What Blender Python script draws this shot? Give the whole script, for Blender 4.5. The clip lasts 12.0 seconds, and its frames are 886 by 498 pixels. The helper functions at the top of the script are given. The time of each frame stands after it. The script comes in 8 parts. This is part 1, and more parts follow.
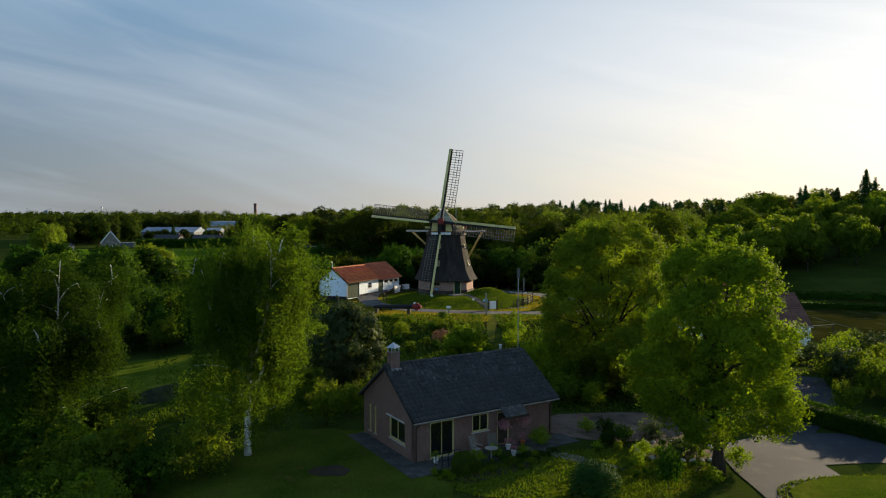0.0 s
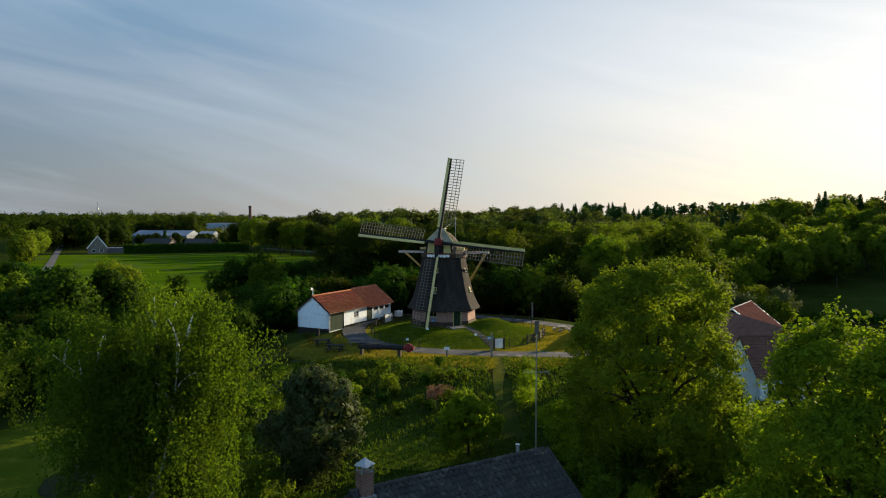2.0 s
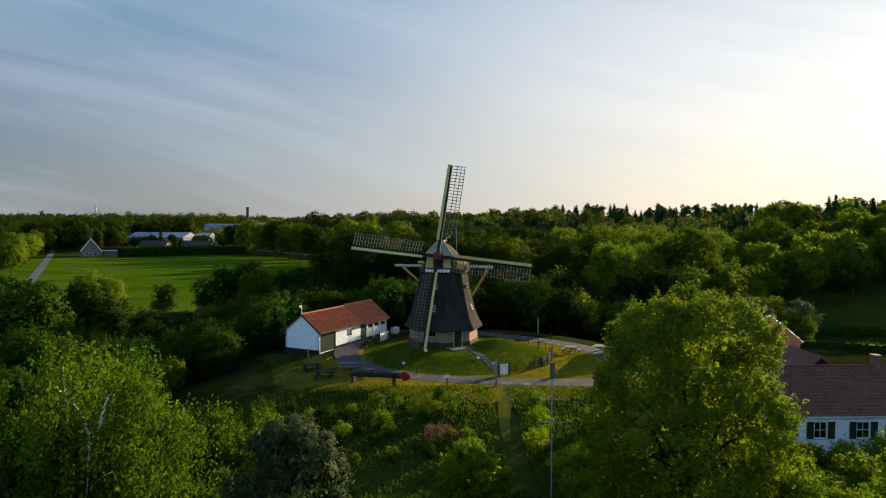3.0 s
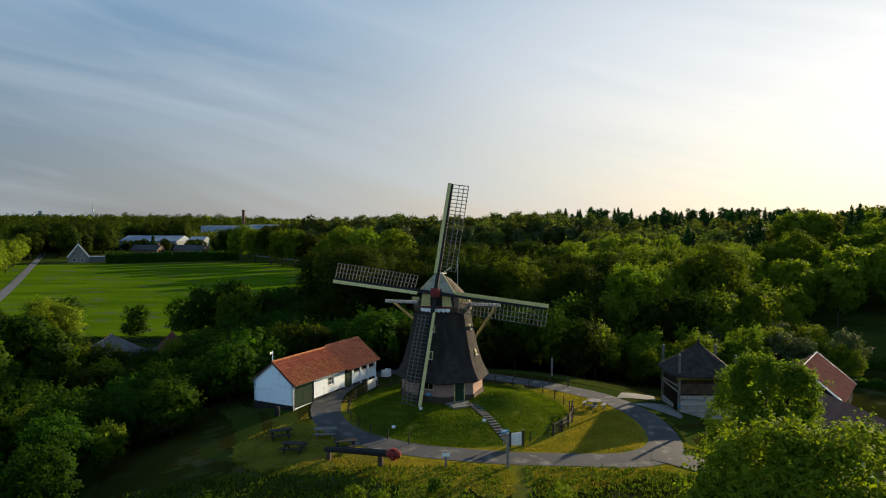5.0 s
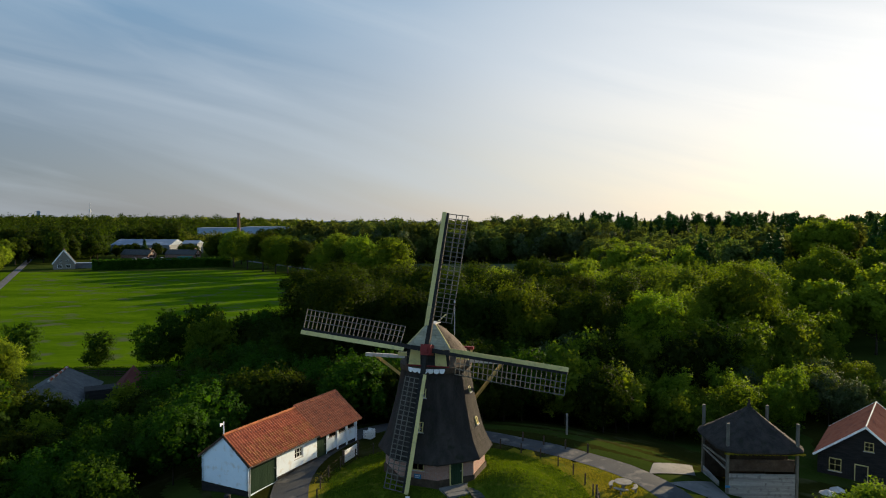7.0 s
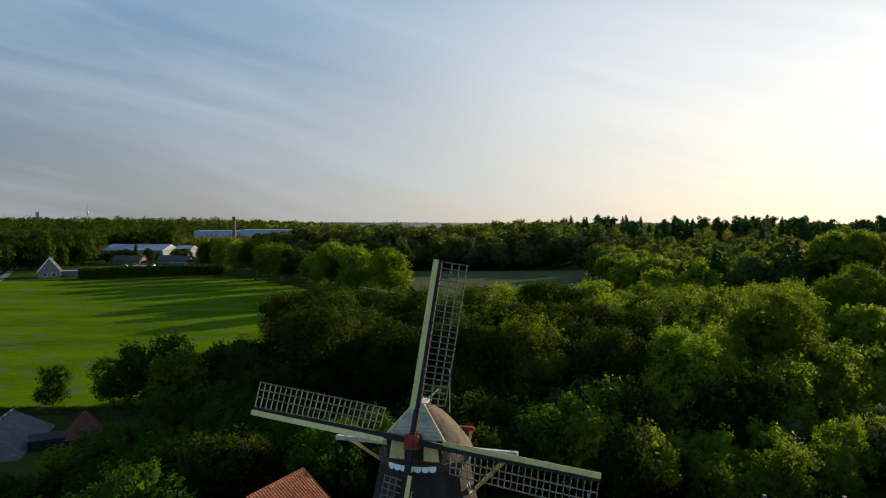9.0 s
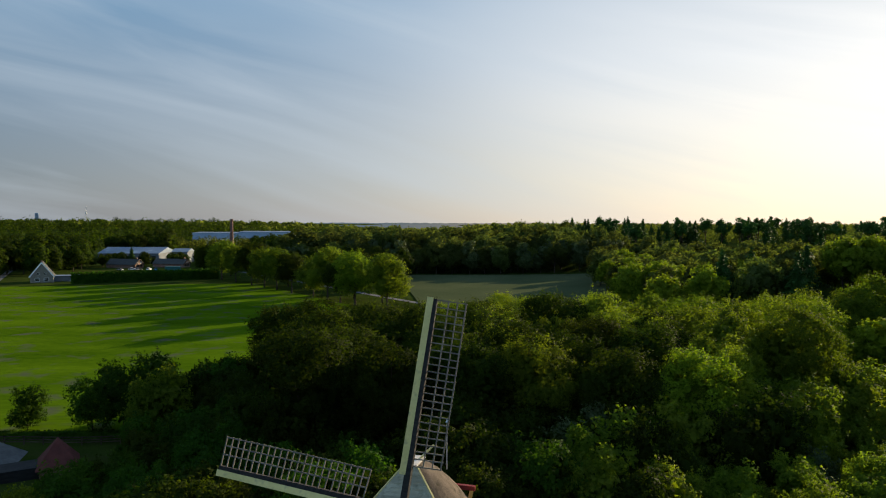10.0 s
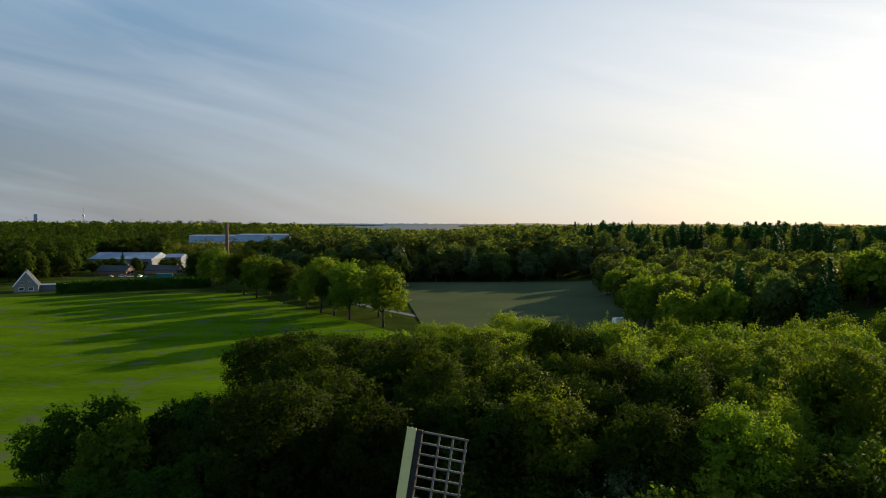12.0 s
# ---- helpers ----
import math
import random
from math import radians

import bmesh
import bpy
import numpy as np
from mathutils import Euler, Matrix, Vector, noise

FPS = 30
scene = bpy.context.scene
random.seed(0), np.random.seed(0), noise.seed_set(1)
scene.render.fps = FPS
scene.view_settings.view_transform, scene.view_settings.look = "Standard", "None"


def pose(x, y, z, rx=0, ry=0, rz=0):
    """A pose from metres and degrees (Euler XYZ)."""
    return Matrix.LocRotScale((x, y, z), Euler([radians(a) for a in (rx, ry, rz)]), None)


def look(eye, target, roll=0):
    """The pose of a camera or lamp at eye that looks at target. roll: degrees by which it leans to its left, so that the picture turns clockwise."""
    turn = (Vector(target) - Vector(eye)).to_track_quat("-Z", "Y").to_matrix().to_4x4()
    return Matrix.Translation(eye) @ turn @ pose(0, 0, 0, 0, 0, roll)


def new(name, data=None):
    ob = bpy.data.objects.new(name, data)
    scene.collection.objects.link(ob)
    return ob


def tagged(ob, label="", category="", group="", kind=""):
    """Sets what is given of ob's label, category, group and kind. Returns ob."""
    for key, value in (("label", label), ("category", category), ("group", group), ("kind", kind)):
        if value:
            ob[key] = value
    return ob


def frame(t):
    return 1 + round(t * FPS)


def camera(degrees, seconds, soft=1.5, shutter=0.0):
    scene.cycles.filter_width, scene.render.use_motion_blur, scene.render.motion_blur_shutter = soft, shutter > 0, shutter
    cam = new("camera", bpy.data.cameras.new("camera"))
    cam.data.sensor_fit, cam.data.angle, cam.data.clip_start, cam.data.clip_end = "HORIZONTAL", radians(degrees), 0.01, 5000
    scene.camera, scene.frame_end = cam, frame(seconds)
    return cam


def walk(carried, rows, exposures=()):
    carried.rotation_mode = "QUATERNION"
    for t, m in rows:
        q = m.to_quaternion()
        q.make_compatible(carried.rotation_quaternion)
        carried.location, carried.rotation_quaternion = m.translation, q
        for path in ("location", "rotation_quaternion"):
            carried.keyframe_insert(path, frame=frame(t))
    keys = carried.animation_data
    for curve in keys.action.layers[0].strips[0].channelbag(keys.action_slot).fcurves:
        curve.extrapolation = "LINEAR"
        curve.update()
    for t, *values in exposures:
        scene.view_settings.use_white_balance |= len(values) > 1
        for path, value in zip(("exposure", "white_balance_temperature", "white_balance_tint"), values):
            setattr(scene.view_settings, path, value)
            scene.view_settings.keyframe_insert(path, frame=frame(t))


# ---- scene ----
cam = camera(66.7, 12.0, 1.1)
METRES, EYE, TILT, LEAN, TURN = 80.0, 12.0, -2.4, 0.0, 0.0
ROWS = [
    (0.0, 0.0, 0.0, 0.0, 0.0, 0.0, 0.0),
    (0.5, 0.0012, 0.0425, 0.009, -0.02, 0.0, -0.02),
    (1.0, 0.0021, 0.0849, 0.0187, -0.03, 0.02, -0.04),
    (1.5, 0.0027, 0.1269, 0.029, -0.05, 0.03, -0.07),
    (2.0, 0.0028, 0.1685, 0.0393, -0.06, 0.02, -0.05),
    (2.5, 0.0029, 0.2099, 0.0499, -0.07, -0.0, -0.05),
    (3.0, 0.0028, 0.2507, 0.0607, -0.09, 0.01, -0.05),
    (5.0, 0.0045, 0.4134, 0.104, -0.08, 0.03, -0.18),
    (5.5, 0.0057, 0.4542, 0.1155, -0.08, 0.02, -0.18),
    (6.0, 0.0074, 0.4948, 0.1269, -0.08, 0.03, -0.2),
    (6.5, 0.0097, 0.5358, 0.1384, -0.07, 0.02, -0.21),
    (7.0, 0.0117, 0.577, 0.1498, -0.06, -0.0, -0.24),
    (9.0, 0.019, 0.7356, 0.1949, -0.01, 0.04, -0.24),
    (9.5, 0.0204, 0.7731, 0.2068, -0.02, 0.04, -0.2),
    (10.0, 0.0221, 0.8105, 0.2186, 0.0, 0.05, -0.17),
    (10.5, 0.0232, 0.8482, 0.2297, 0.01, 0.06, -0.15),
    (11.0, 0.0248, 0.8866, 0.2413, 0.02, 0.07, -0.13),
    (11.5, 0.0264, 0.9242, 0.2531, 0.03, 0.07, -0.12),
    (12.0, 0.0275, 0.9635, 0.2646, 0.04, 0.06, -0.12),
]
walk(cam, [(t, pose(0, 0, EYE, TILT, LEAN, TURN) @ pose(METRES * x, METRES * y, METRES * z, 90 + pitch, roll, yaw)) for t, x, y, z, yaw, pitch, roll in ROWS])

# ---- world, sun, exposure ----
SUN_AZ, SUN_EL = 47.0, 13.0          # degrees from +x towards +y, and above the horizon
scene.view_settings.exposure = 1.05
world = bpy.data.worlds.new("evening_sky")
scene.world = world
world.use_nodes = True
wn, wl = world.node_tree.nodes, world.node_tree.links
wn.clear()
sky = wn.new("ShaderNodeTexSky")
sky.sky_type, sky.sun_disc = "NISHITA", False
sky.sun_elevation, sky.sun_rotation = radians(SUN_EL), radians(90 - SUN_AZ)
sky.air_density, sky.dust_density, sky.ozone_density = 1.0, 0.7, 2.0


def wnode(kind, **values):
    n = wn.new(kind)
    for key, value in values.items():
        n.inputs[key.replace("_", " ")].default_value = value
    return n


def wmath(op, a, b=None, c=None):
    n = wn.new("ShaderNodeMath")
    n.operation = op
    for i, v in enumerate((a, b, c)):
        if v is None:
            continue
        if isinstance(v, (int, float)):
            n.inputs[i].default_value = v
        else:
            wl.new(v, n.inputs[i])
    return n.outputs["Value"]


def wmix(fac, a, b):
    n = wn.new("ShaderNodeMix")
    n.data_type = "RGBA"
    for key, v in (("Factor", fac), ("A", a), ("B", b)):
        if isinstance(v, (int, float, tuple)):
            n.inputs[key].default_value = v
        else:
            wl.new(v, n.inputs[key])
    return n.outputs["Result"]


coord = wn.new("ShaderNodeTexCoord")
parts = wn.new("ShaderNodeSeparateXYZ")
wl.new(coord.outputs["Generated"], parts.inputs["Vector"])
# hazy evening air: pale towards the horizon, blue above, white and warm round the sun
rise = wn.new("ShaderNodeMapRange")
rise.interpolation_type = "SMOOTHSTEP"
rise.inputs["From Min"].default_value, rise.inputs["From Max"].default_value = -0.02, 0.42
wl.new(parts.outputs["Z"], rise.inputs["Value"])
aim = wn.new("ShaderNodeVectorMath")
aim.operation = "DOT_PRODUCT"
wl.new(coord.outputs["Generated"], aim.inputs[0])
aim.inputs[1].default_value = (math.cos(radians(SUN_AZ)) * math.cos(radians(SUN_EL)), math.sin(radians(SUN_AZ)) * math.cos(radians(SUN_EL)), math.sin(radians(SUN_EL)))
away = wn.new("ShaderNodeMapRange")
away.interpolation_type = "SMOOTHSTEP"
away.inputs["From Min"].default_value, away.inputs["From Max"].default_value = 0.05, 0.8
wl.new(aim.outputs["Value"], away.inputs["Value"])
air = wmix(rise.outputs["Result"], wmix(away.outputs["Result"], (1.85, 2.2, 2.7, 1), (4.3, 4.3, 4.4, 1)), (1.8, 3.65, 5.75, 1))
behind = wn.new("ShaderNodeMapRange")
behind.interpolation_type = "SMOOTHSTEP"
behind.inputs["From Min"].default_value, behind.inputs["From Max"].default_value = -0.7, 0.15
wl.new(aim.outputs["Value"], behind.inputs["Value"])
air = wmix(behind.outputs["Result"], (4.8, 7.6, 10.8, 1), air)
near = wn.new("ShaderNodeMapRange")
near.interpolation_type = "SMOOTHSTEP"
near.inputs["From Min"].default_value, near.inputs["From Max"].default_value = 0.42, 1.0
wl.new(aim.outputs["Value"], near.inputs["Value"])
low = wn.new("ShaderNodeMapRange")
low.inputs["From Min"].default_value, low.inputs["From Max"].default_value = 0.0, 0.22
wl.new(parts.outputs["Z"], low.inputs["Value"])
halo = wmix(low.outputs["Result"], (9.6, 8.5, 6.9, 1), (10.5, 10.4, 10.2, 1))
high = wn.new("ShaderNodeMapRange")
high.interpolation_type = "SMOOTHSTEP"
high.inputs["From Min"].default_value, high.inputs["From Max"].default_value, high.inputs["To Min"].default_value, high.inputs["To Max"].default_value = 0.12, 0.5, 1.0, 0.4
wl.new(parts.outputs["Z"], high.inputs["Value"])
zenith = wn.new("ShaderNodeMapRange")
zenith.interpolation_type = "SMOOTHSTEP"
zenith.inputs["From Min"].default_value, zenith.inputs["From Max"].default_value = 0.34, 0.85
wl.new(parts.outputs["Z"], zenith.inputs["Value"])
air = wmix(zenith.outputs["Result"], air, (1.8, 3.6, 6.8, 1))
hazy = wmix(wmath("MULTIPLY", wmath("POWER", near.outputs["Result"], 1.9), high.outputs["Result"]), air, halo)
base_sky = wmix(0.8, sky.outputs["Color"], hazy)
# thin drifting cirrus
slant = wnode("ShaderNodeMapping", Rotation=(0.0, radians(-13), 0.0))
wl.new(coord.outputs["Generated"], slant.inputs["Vector"])
stretch = wnode("ShaderNodeMapping", Scale=(0.7, 1.0, 7.0))
wl.new(slant.outputs["Vector"], stretch.inputs["Vector"])
cirrus = wnode("ShaderNodeTexNoise", Scale=1.7, Detail=6.0, Distortion=0.7)
wl.new(stretch.outputs["Vector"], cirrus.inputs["Vector"])
veil = wnode("ShaderNodeMapRange", From_Min=0.42, From_Max=0.8, To_Min=0.0, To_Max=0.5)
wl.new(cirrus.outputs["Fac"], veil.inputs["Value"])
cloudy = wmix(veil.outputs["Result"], base_sky, (5.6, 6.4, 7.2, 1))
back = wn.new("ShaderNodeBackground")
back.inputs["Strength"].default_value = 0.05
wl.new(cloudy, back.inputs["Color"])
wout = wn.new("ShaderNodeOutputWorld")
wl.new(back.outputs["Background"], wout.inputs["Surface"])

sun_data = bpy.data.lights.new("sun", "SUN")
sun_data.energy, sun_data.angle, sun_data.color = 5.0, radians(0.6), (1.0, 0.80, 0.52)
sun = new("sun", sun_data)
sun_dir = Vector((math.cos(radians(SUN_AZ)) * math.cos(radians(SUN_EL)), math.sin(radians(SUN_AZ)) * math.cos(radians(SUN_EL)), math.sin(radians(SUN_EL))))
sun.matrix_basis = look(sun_dir * 300, (0, 0, 0))


# ---- materials ----
def surface(name, c1, c2, scale=4.0, rough=0.85, bump=0.3, fine=30.0, stain=None, metal=0.0, per_object=0.0, stretched=(1, 1, 1), leafy=0.0, gloss=0.12, far=0.0):
    """Two colours mixed by a coarse and a fine noise in the object's own metres, with relief."""
    m = bpy.data.materials.new(name)
    m.use_nodes = True
    n, l = m.node_tree.nodes, m.node_tree.links
    bsdf = n["Principled BSDF"]
    bsdf.inputs["Roughness"].default_value, bsdf.inputs["Metallic"].default_value = rough, metal
    bsdf.inputs["Specular IOR Level"].default_value = gloss
    tc, mp = n.new("ShaderNodeTexCoord"), n.new("ShaderNodeMapping")
    mp.inputs["Scale"].default_value = stretched
    l.new(tc.outputs["Object"], mp.inputs["Vector"])
    big, small = n.new("ShaderNodeTexNoise"), n.new("ShaderNodeTexNoise")
    big.inputs["Scale"].default_value, small.inputs["Scale"].default_value = 1.0 / scale, fine / 4.0
    big.inputs["Detail"].default_value, small.inputs["Detail"].default_value = 4.0, 3.0
    l.new(mp.outputs["Vector"], big.inputs["Vector"])
    l.new(mp.outputs["Vector"], small.inputs["Vector"])
    both = n.new("ShaderNodeMath")
    both.operation = "MULTIPLY_ADD"
    both.inputs[1].default_value = 0.45
    l.new(small.outputs["Fac"], both.inputs[0])
    l.new(big.outputs["Fac"], both.inputs[2])
    ramp = n.new("ShaderNodeMapRange")
    ramp.inputs["From Min"].default_value, ramp.inputs["From Max"].default_value = 0.5, 0.95
    l.new(both.outputs["Value"], ramp.inputs["Value"])
    mix = n.new("ShaderNodeMix")
    mix.data_type = "RGBA"
    mix.inputs["A"].default_value, mix.inputs["B"].default_value = (*c1, 1), (*c2, 1)
    l.new(ramp.outputs["Result"], mix.inputs["Factor"])
    colour = mix.outputs["Result"]
    if stain:
        spots, gate, mix2 = n.new("ShaderNodeTexNoise"), n.new("ShaderNodeMapRange"), n.new("ShaderNodeMix")
        spots.inputs["Scale"].default_value, spots.inputs["Detail"].default_value = 2.7 / scale, 5.0
        gate.inputs["From Min"].default_value, gate.inputs["From Max"].default_value = 0.55, 0.72
        mix2.data_type = "RGBA"
        mix2.inputs["B"].default_value = (*stain, 1)
        l.new(tc.outputs["Object"], spots.inputs["Vector"])
        l.new(spots.outputs["Fac"], gate.inputs["Value"])
        l.new(gate.outputs["Result"], mix2.inputs["Factor"])
        l.new(colour, mix2.inputs["A"])
        colour = mix2.outputs["Result"]
    if per_object:
        info, hsv, span = n.new("ShaderNodeObjectInfo"), n.new("ShaderNodeHueSaturation"), n.new("ShaderNodeMapRange")
        span.inputs["To Min"].default_value, span.inputs["To Max"].default_value = 1 - per_object, 1 + per_object
        l.new(info.outputs["Random"], span.inputs["Value"])
        l.new(span.outputs["Result"], hsv.inputs["Value"])
        hue = n.new("ShaderNodeMapRange")
        hue.inputs["To Min"].default_value, hue.inputs["To Max"].default_value = 0.5 - per_object * 0.03, 0.5 + per_object * 0.07
        shuffle = n.new("ShaderNodeMath")
        shuffle.operation = "FRACT"
        seven = n.new("ShaderNodeMath")
        seven.operation = "MULTIPLY"
        seven.inputs[1].default_value = 7.31
        l.new(info.outputs["Random"], seven.inputs[0])
        l.new(seven.outputs["Value"], shuffle.inputs[0])
        l.new(shuffle.outputs["Value"], hue.inputs["Value"])
        l.new(hue.outputs["Result"], hsv.inputs["Hue"])
        l.new(colour, hsv.inputs["Color"])
        colour = hsv.outputs["Color"]
    if leafy:
        geo, isl, hsv2 = n.new("ShaderNodeNewGeometry"), n.new("ShaderNodeMapRange"), n.new("ShaderNodeHueSaturation")
        isl.inputs["To Min"].default_value, isl.inputs["To Max"].default_value = 0.78, 1.25
        l.new(geo.outputs["Random Per Island"], isl.inputs["Value"])
        l.new(isl.outputs["Result"], hsv2.inputs["Value"])
        l.new(colour, hsv2.inputs["Color"])
        colour = hsv2.outputs["Color"]
        glow, add = n.new("ShaderNodeBsdfTranslucent"), n.new("ShaderNodeMixShader")
        warm = n.new("ShaderNodeMix")
        warm.data_type, warm.blend_type = "RGBA", "MULTIPLY"
        warm.inputs["Factor"].default_value = 1.0
        warm.inputs["B"].default_value = (1.5, 1.5, 0.5, 1)
        l.new(colour, warm.inputs["A"])
        l.new(warm.outputs["Result"], glow.inputs["Color"])
        add.inputs["Fac"].default_value = leafy
        l.new(bsdf.outputs["BSDF"], add.inputs[1])
        l.new(glow.outputs["BSDF"], add.inputs[2])
        l.new(add.outputs["Shader"], n["Material Output"].inputs["Surface"])
    l.new(colour, bsdf.inputs["Base Color"])
    if bump:
        rel = n.new("ShaderNodeBump")
        rel.inputs["Strength"].default_value, rel.inputs["Distance"].default_value = bump, 0.05
        l.new(small.outputs["Fac"], rel.inputs["Height"])
        l.new(rel.outputs["Normal"], bsdf.inputs["Normal"])
    return m


def brickwork(name, c1, c2, mortar, length=0.22, height=0.065):
    """Bricks far too small to stand out one by one; mapped on walls of any bearing by x+y and z."""
    m = bpy.data.materials.new(name)
    m.use_nodes = True
    n, l = m.node_tree.nodes, m.node_tree.links
    bsdf = n["Principled BSDF"]
    bsdf.inputs["Roughness"].default_value = 0.9
    tc, sep, add, com = n.new("ShaderNodeTexCoord"), n.new("ShaderNodeSeparateXYZ"), n.new("ShaderNodeMath"), n.new("ShaderNodeCombineXYZ")
    l.new(tc.outputs["Object"], sep.inputs["Vector"])
    l.new(sep.outputs["X"], add.inputs[0])
    l.new(sep.outputs["Y"], add.inputs[1])
    l.new(add.outputs["Value"], com.inputs["X"])
    l.new(sep.outputs["Z"], com.inputs["Y"])
    tex = n.new("ShaderNodeTexBrick")
    for key, value in (("Scale", 1.0), ("Mortar Size", 0.008), ("Brick Width", length), ("Row Height", height), ("Bias", 0.1)):
        tex.inputs[key].default_value = value
    tex.inputs["Color1"].default_value, tex.inputs["Color2"].default_value, tex.inputs["Mortar"].default_value = (*c1, 1), (*c2, 1), (*mortar, 1)
    l.new(com.outputs["Vector"], tex.inputs["Vector"])
    worn, gate, mix = n.new("ShaderNodeTexNoise"), n.new("ShaderNodeMapRange"), n.new("ShaderNodeMix")
    worn.inputs["Scale"].default_value, worn.inputs["Detail"].default_value = 0.9, 5.0
    gate.inputs["From Min"].default_value, gate.inputs["From Max"].default_value, gate.inputs["To Max"].default_value = 0.45, 0.75, 0.5
    mix.data_type = "RGBA"
    mix.inputs["B"].default_value = (c2[0] * 0.6, c2[1] * 0.6, c2[2] * 0.6, 1)
    l.new(tc.outputs["Object"], worn.inputs["Vector"])
    l.new(worn.outputs["Fac"], gate.inputs["Value"])
    l.new(gate.outputs["Result"], mix.inputs["Factor"])
    l.new(tex.outputs["Color"], mix.inputs["A"])
    l.new(mix.outputs["Result"], bsdf.inputs["Base Color"])
    rel = n.new("ShaderNodeBump")
    rel.inputs["Strength"].default_value, rel.inputs["Distance"].default_value = 0.5, 0.01
    rel.invert = True
    l.new(tex.outputs["Fac"], rel.inputs["Height"])
    l.new(rel.outputs["Normal"], bsdf.inputs["Normal"])
    return m


def glass(name, rough=0.03):
    m = bpy.data.materials.new(name)
    m.use_nodes = True
    b = m.node_tree.nodes["Principled BSDF"]
    b.inputs["Base Color"].default_value = (0.75, 0.8, 0.82, 1)
    b.inputs["Roughness"].default_value, b.inputs["Transmission Weight"].default_value, b.inputs["IOR"].default_value = rough, 1.0, 1.45
    return m


M_GROUND = surface("undergrowth_soil", (0.018, 0.030, 0.005), (0.038, 0.054, 0.010), 9, 0.95, 0.6, 18, (0.035, 0.04, 0.012), gloss=0.0)
M_LAWN = surface("lawn", (0.036, 0.062, 0.005), (0.082, 0.106, 0.010), 5, 0.95, 0.6, 24, (0.11, 0.115, 0.016), gloss=0.0)
M_MOUND = surface("lush_mound_grass", (0.0272, 0.0492, 0.0032), (0.07, 0.094, 0.0078), 2.6, 0.95, 0.7, 24, (0.14, 0.135, 0.02), gloss=0.0)
M_DRY = surface("dry_summer_grass", (0.0901, 0.0905, 0.007), (0.2016, 0.159, 0.0176), 4, 0.95, 0.6, 26, (0.075, 0.10, 0.012), gloss=0.0)
M_WORN = surface("worn_olive_grass", (0.054, 0.0621, 0.0081), (0.1215, 0.1188, 0.0189), 2.2, 0.95, 0.7, 24, (0.11, 0.095, 0.03), gloss=0.0)
M_FIELD = surface("hay_meadow", (0.0299, 0.0677, 0.0022), (0.0739, 0.1294, 0.0044), 17, 0.95, 0.8, 4, (0.065, 0.074, 0.040), gloss=0.0, stretched=(0.4, 1.3, 1))
M_MEADOW = surface("far_meadow", (0.0494, 0.0637, 0.0288), (0.0719, 0.0824, 0.0396), 30, 0.95, 0.3, 4, gloss=0.0)
M_ASPHALT = surface("worn_asphalt", (0.0197, 0.0238, 0.0285), (0.0361, 0.0414, 0.0475), 3.5, 0.9, 0.3, 60, (0.055, 0.055, 0.054), gloss=0.15)
M_MILLROAD = surface("pale_worn_asphalt", (0.0385, 0.0411, 0.0431), (0.059, 0.0606, 0.0616), 3.5, 0.9, 0.3, 60, (0.14, 0.13, 0.11), gloss=0.15)
M_GRAVEL = surface("gravel", (0.087, 0.0624, 0.0456), (0.1668, 0.1196, 0.0864), 2.5, 0.95, 0.6, 70, (0.06, 0.05, 0.035), gloss=0.05)
M_PAVING = surface("concrete_paving", (0.104, 0.1024, 0.096), (0.168, 0.16, 0.148), 2, 0.85, 0.3, 40, (0.09, 0.09, 0.075), per_object=0.15, gloss=0.1)
M_PATIO = surface("mossy_patio_slabs", (0.045, 0.045, 0.042), (0.085, 0.082, 0.075), 1.2, 0.9, 0.3, 40, (0.03, 0.035, 0.02), per_object=0.25, gloss=0.1)
# M_LAWN darkened: the shade over the house lawn is in its colour
M_SHADELAWN = surface("shaded_garden_lawn", (0.028, 0.0476, 0.0056), (0.07, 0.0896, 0.0112), 3, 0.95, 0.7, 24, (0.065, 0.062, 0.014), gloss=0.0)
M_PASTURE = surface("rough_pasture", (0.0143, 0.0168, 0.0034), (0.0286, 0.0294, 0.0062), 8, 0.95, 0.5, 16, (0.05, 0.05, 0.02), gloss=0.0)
M_LANE = surface("worn_grey_lane", (0.075, 0.0788, 0.0825), (0.1125, 0.1162, 0.12), 4, 0.9, 0.2, 30, gloss=0.1)
M_SOIL = surface("flower_bed_soil", (0.022, 0.016, 0.010), (0.045, 0.033, 0.020), 1.5, 0.95, 0.7, 40)
M_WATER = surface("pond_water", (0.025, 0.03, 0.02), (0.04, 0.045, 0.025), 6, 0.06, 0.04, 10, gloss=0.5)
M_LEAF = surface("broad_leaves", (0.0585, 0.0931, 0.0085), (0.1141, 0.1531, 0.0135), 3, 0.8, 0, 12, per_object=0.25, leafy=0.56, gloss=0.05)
# lighter green for the lime; on wood and rise it paints in sunlight
M_LEAF_SUN = surface("sunlit_light_green_leaves", (0.0891, 0.1358, 0.009), (0.1559, 0.2026, 0.0151), 3, 0.8, 0, 12, per_object=0.1, leafy=0.5, gloss=0.05)
# M_LEAF darkened, with the shade on unlit crowns put into the colour
M_LEAF_SHADED = surface("shaded_leaves", (0.0149, 0.0267, 0.0028), (0.0298, 0.0446, 0.0048), 3, 0.8, 0, 12, per_object=0.25, leafy=0.52, gloss=0.05)
M_LEAF_BIRCH = surface("birch_leaves", (0.0358, 0.0667, 0.0052), (0.0717, 0.1123, 0.0092), 3, 0.8, 0, 12, per_object=0.1, leafy=0.5, gloss=0.05)
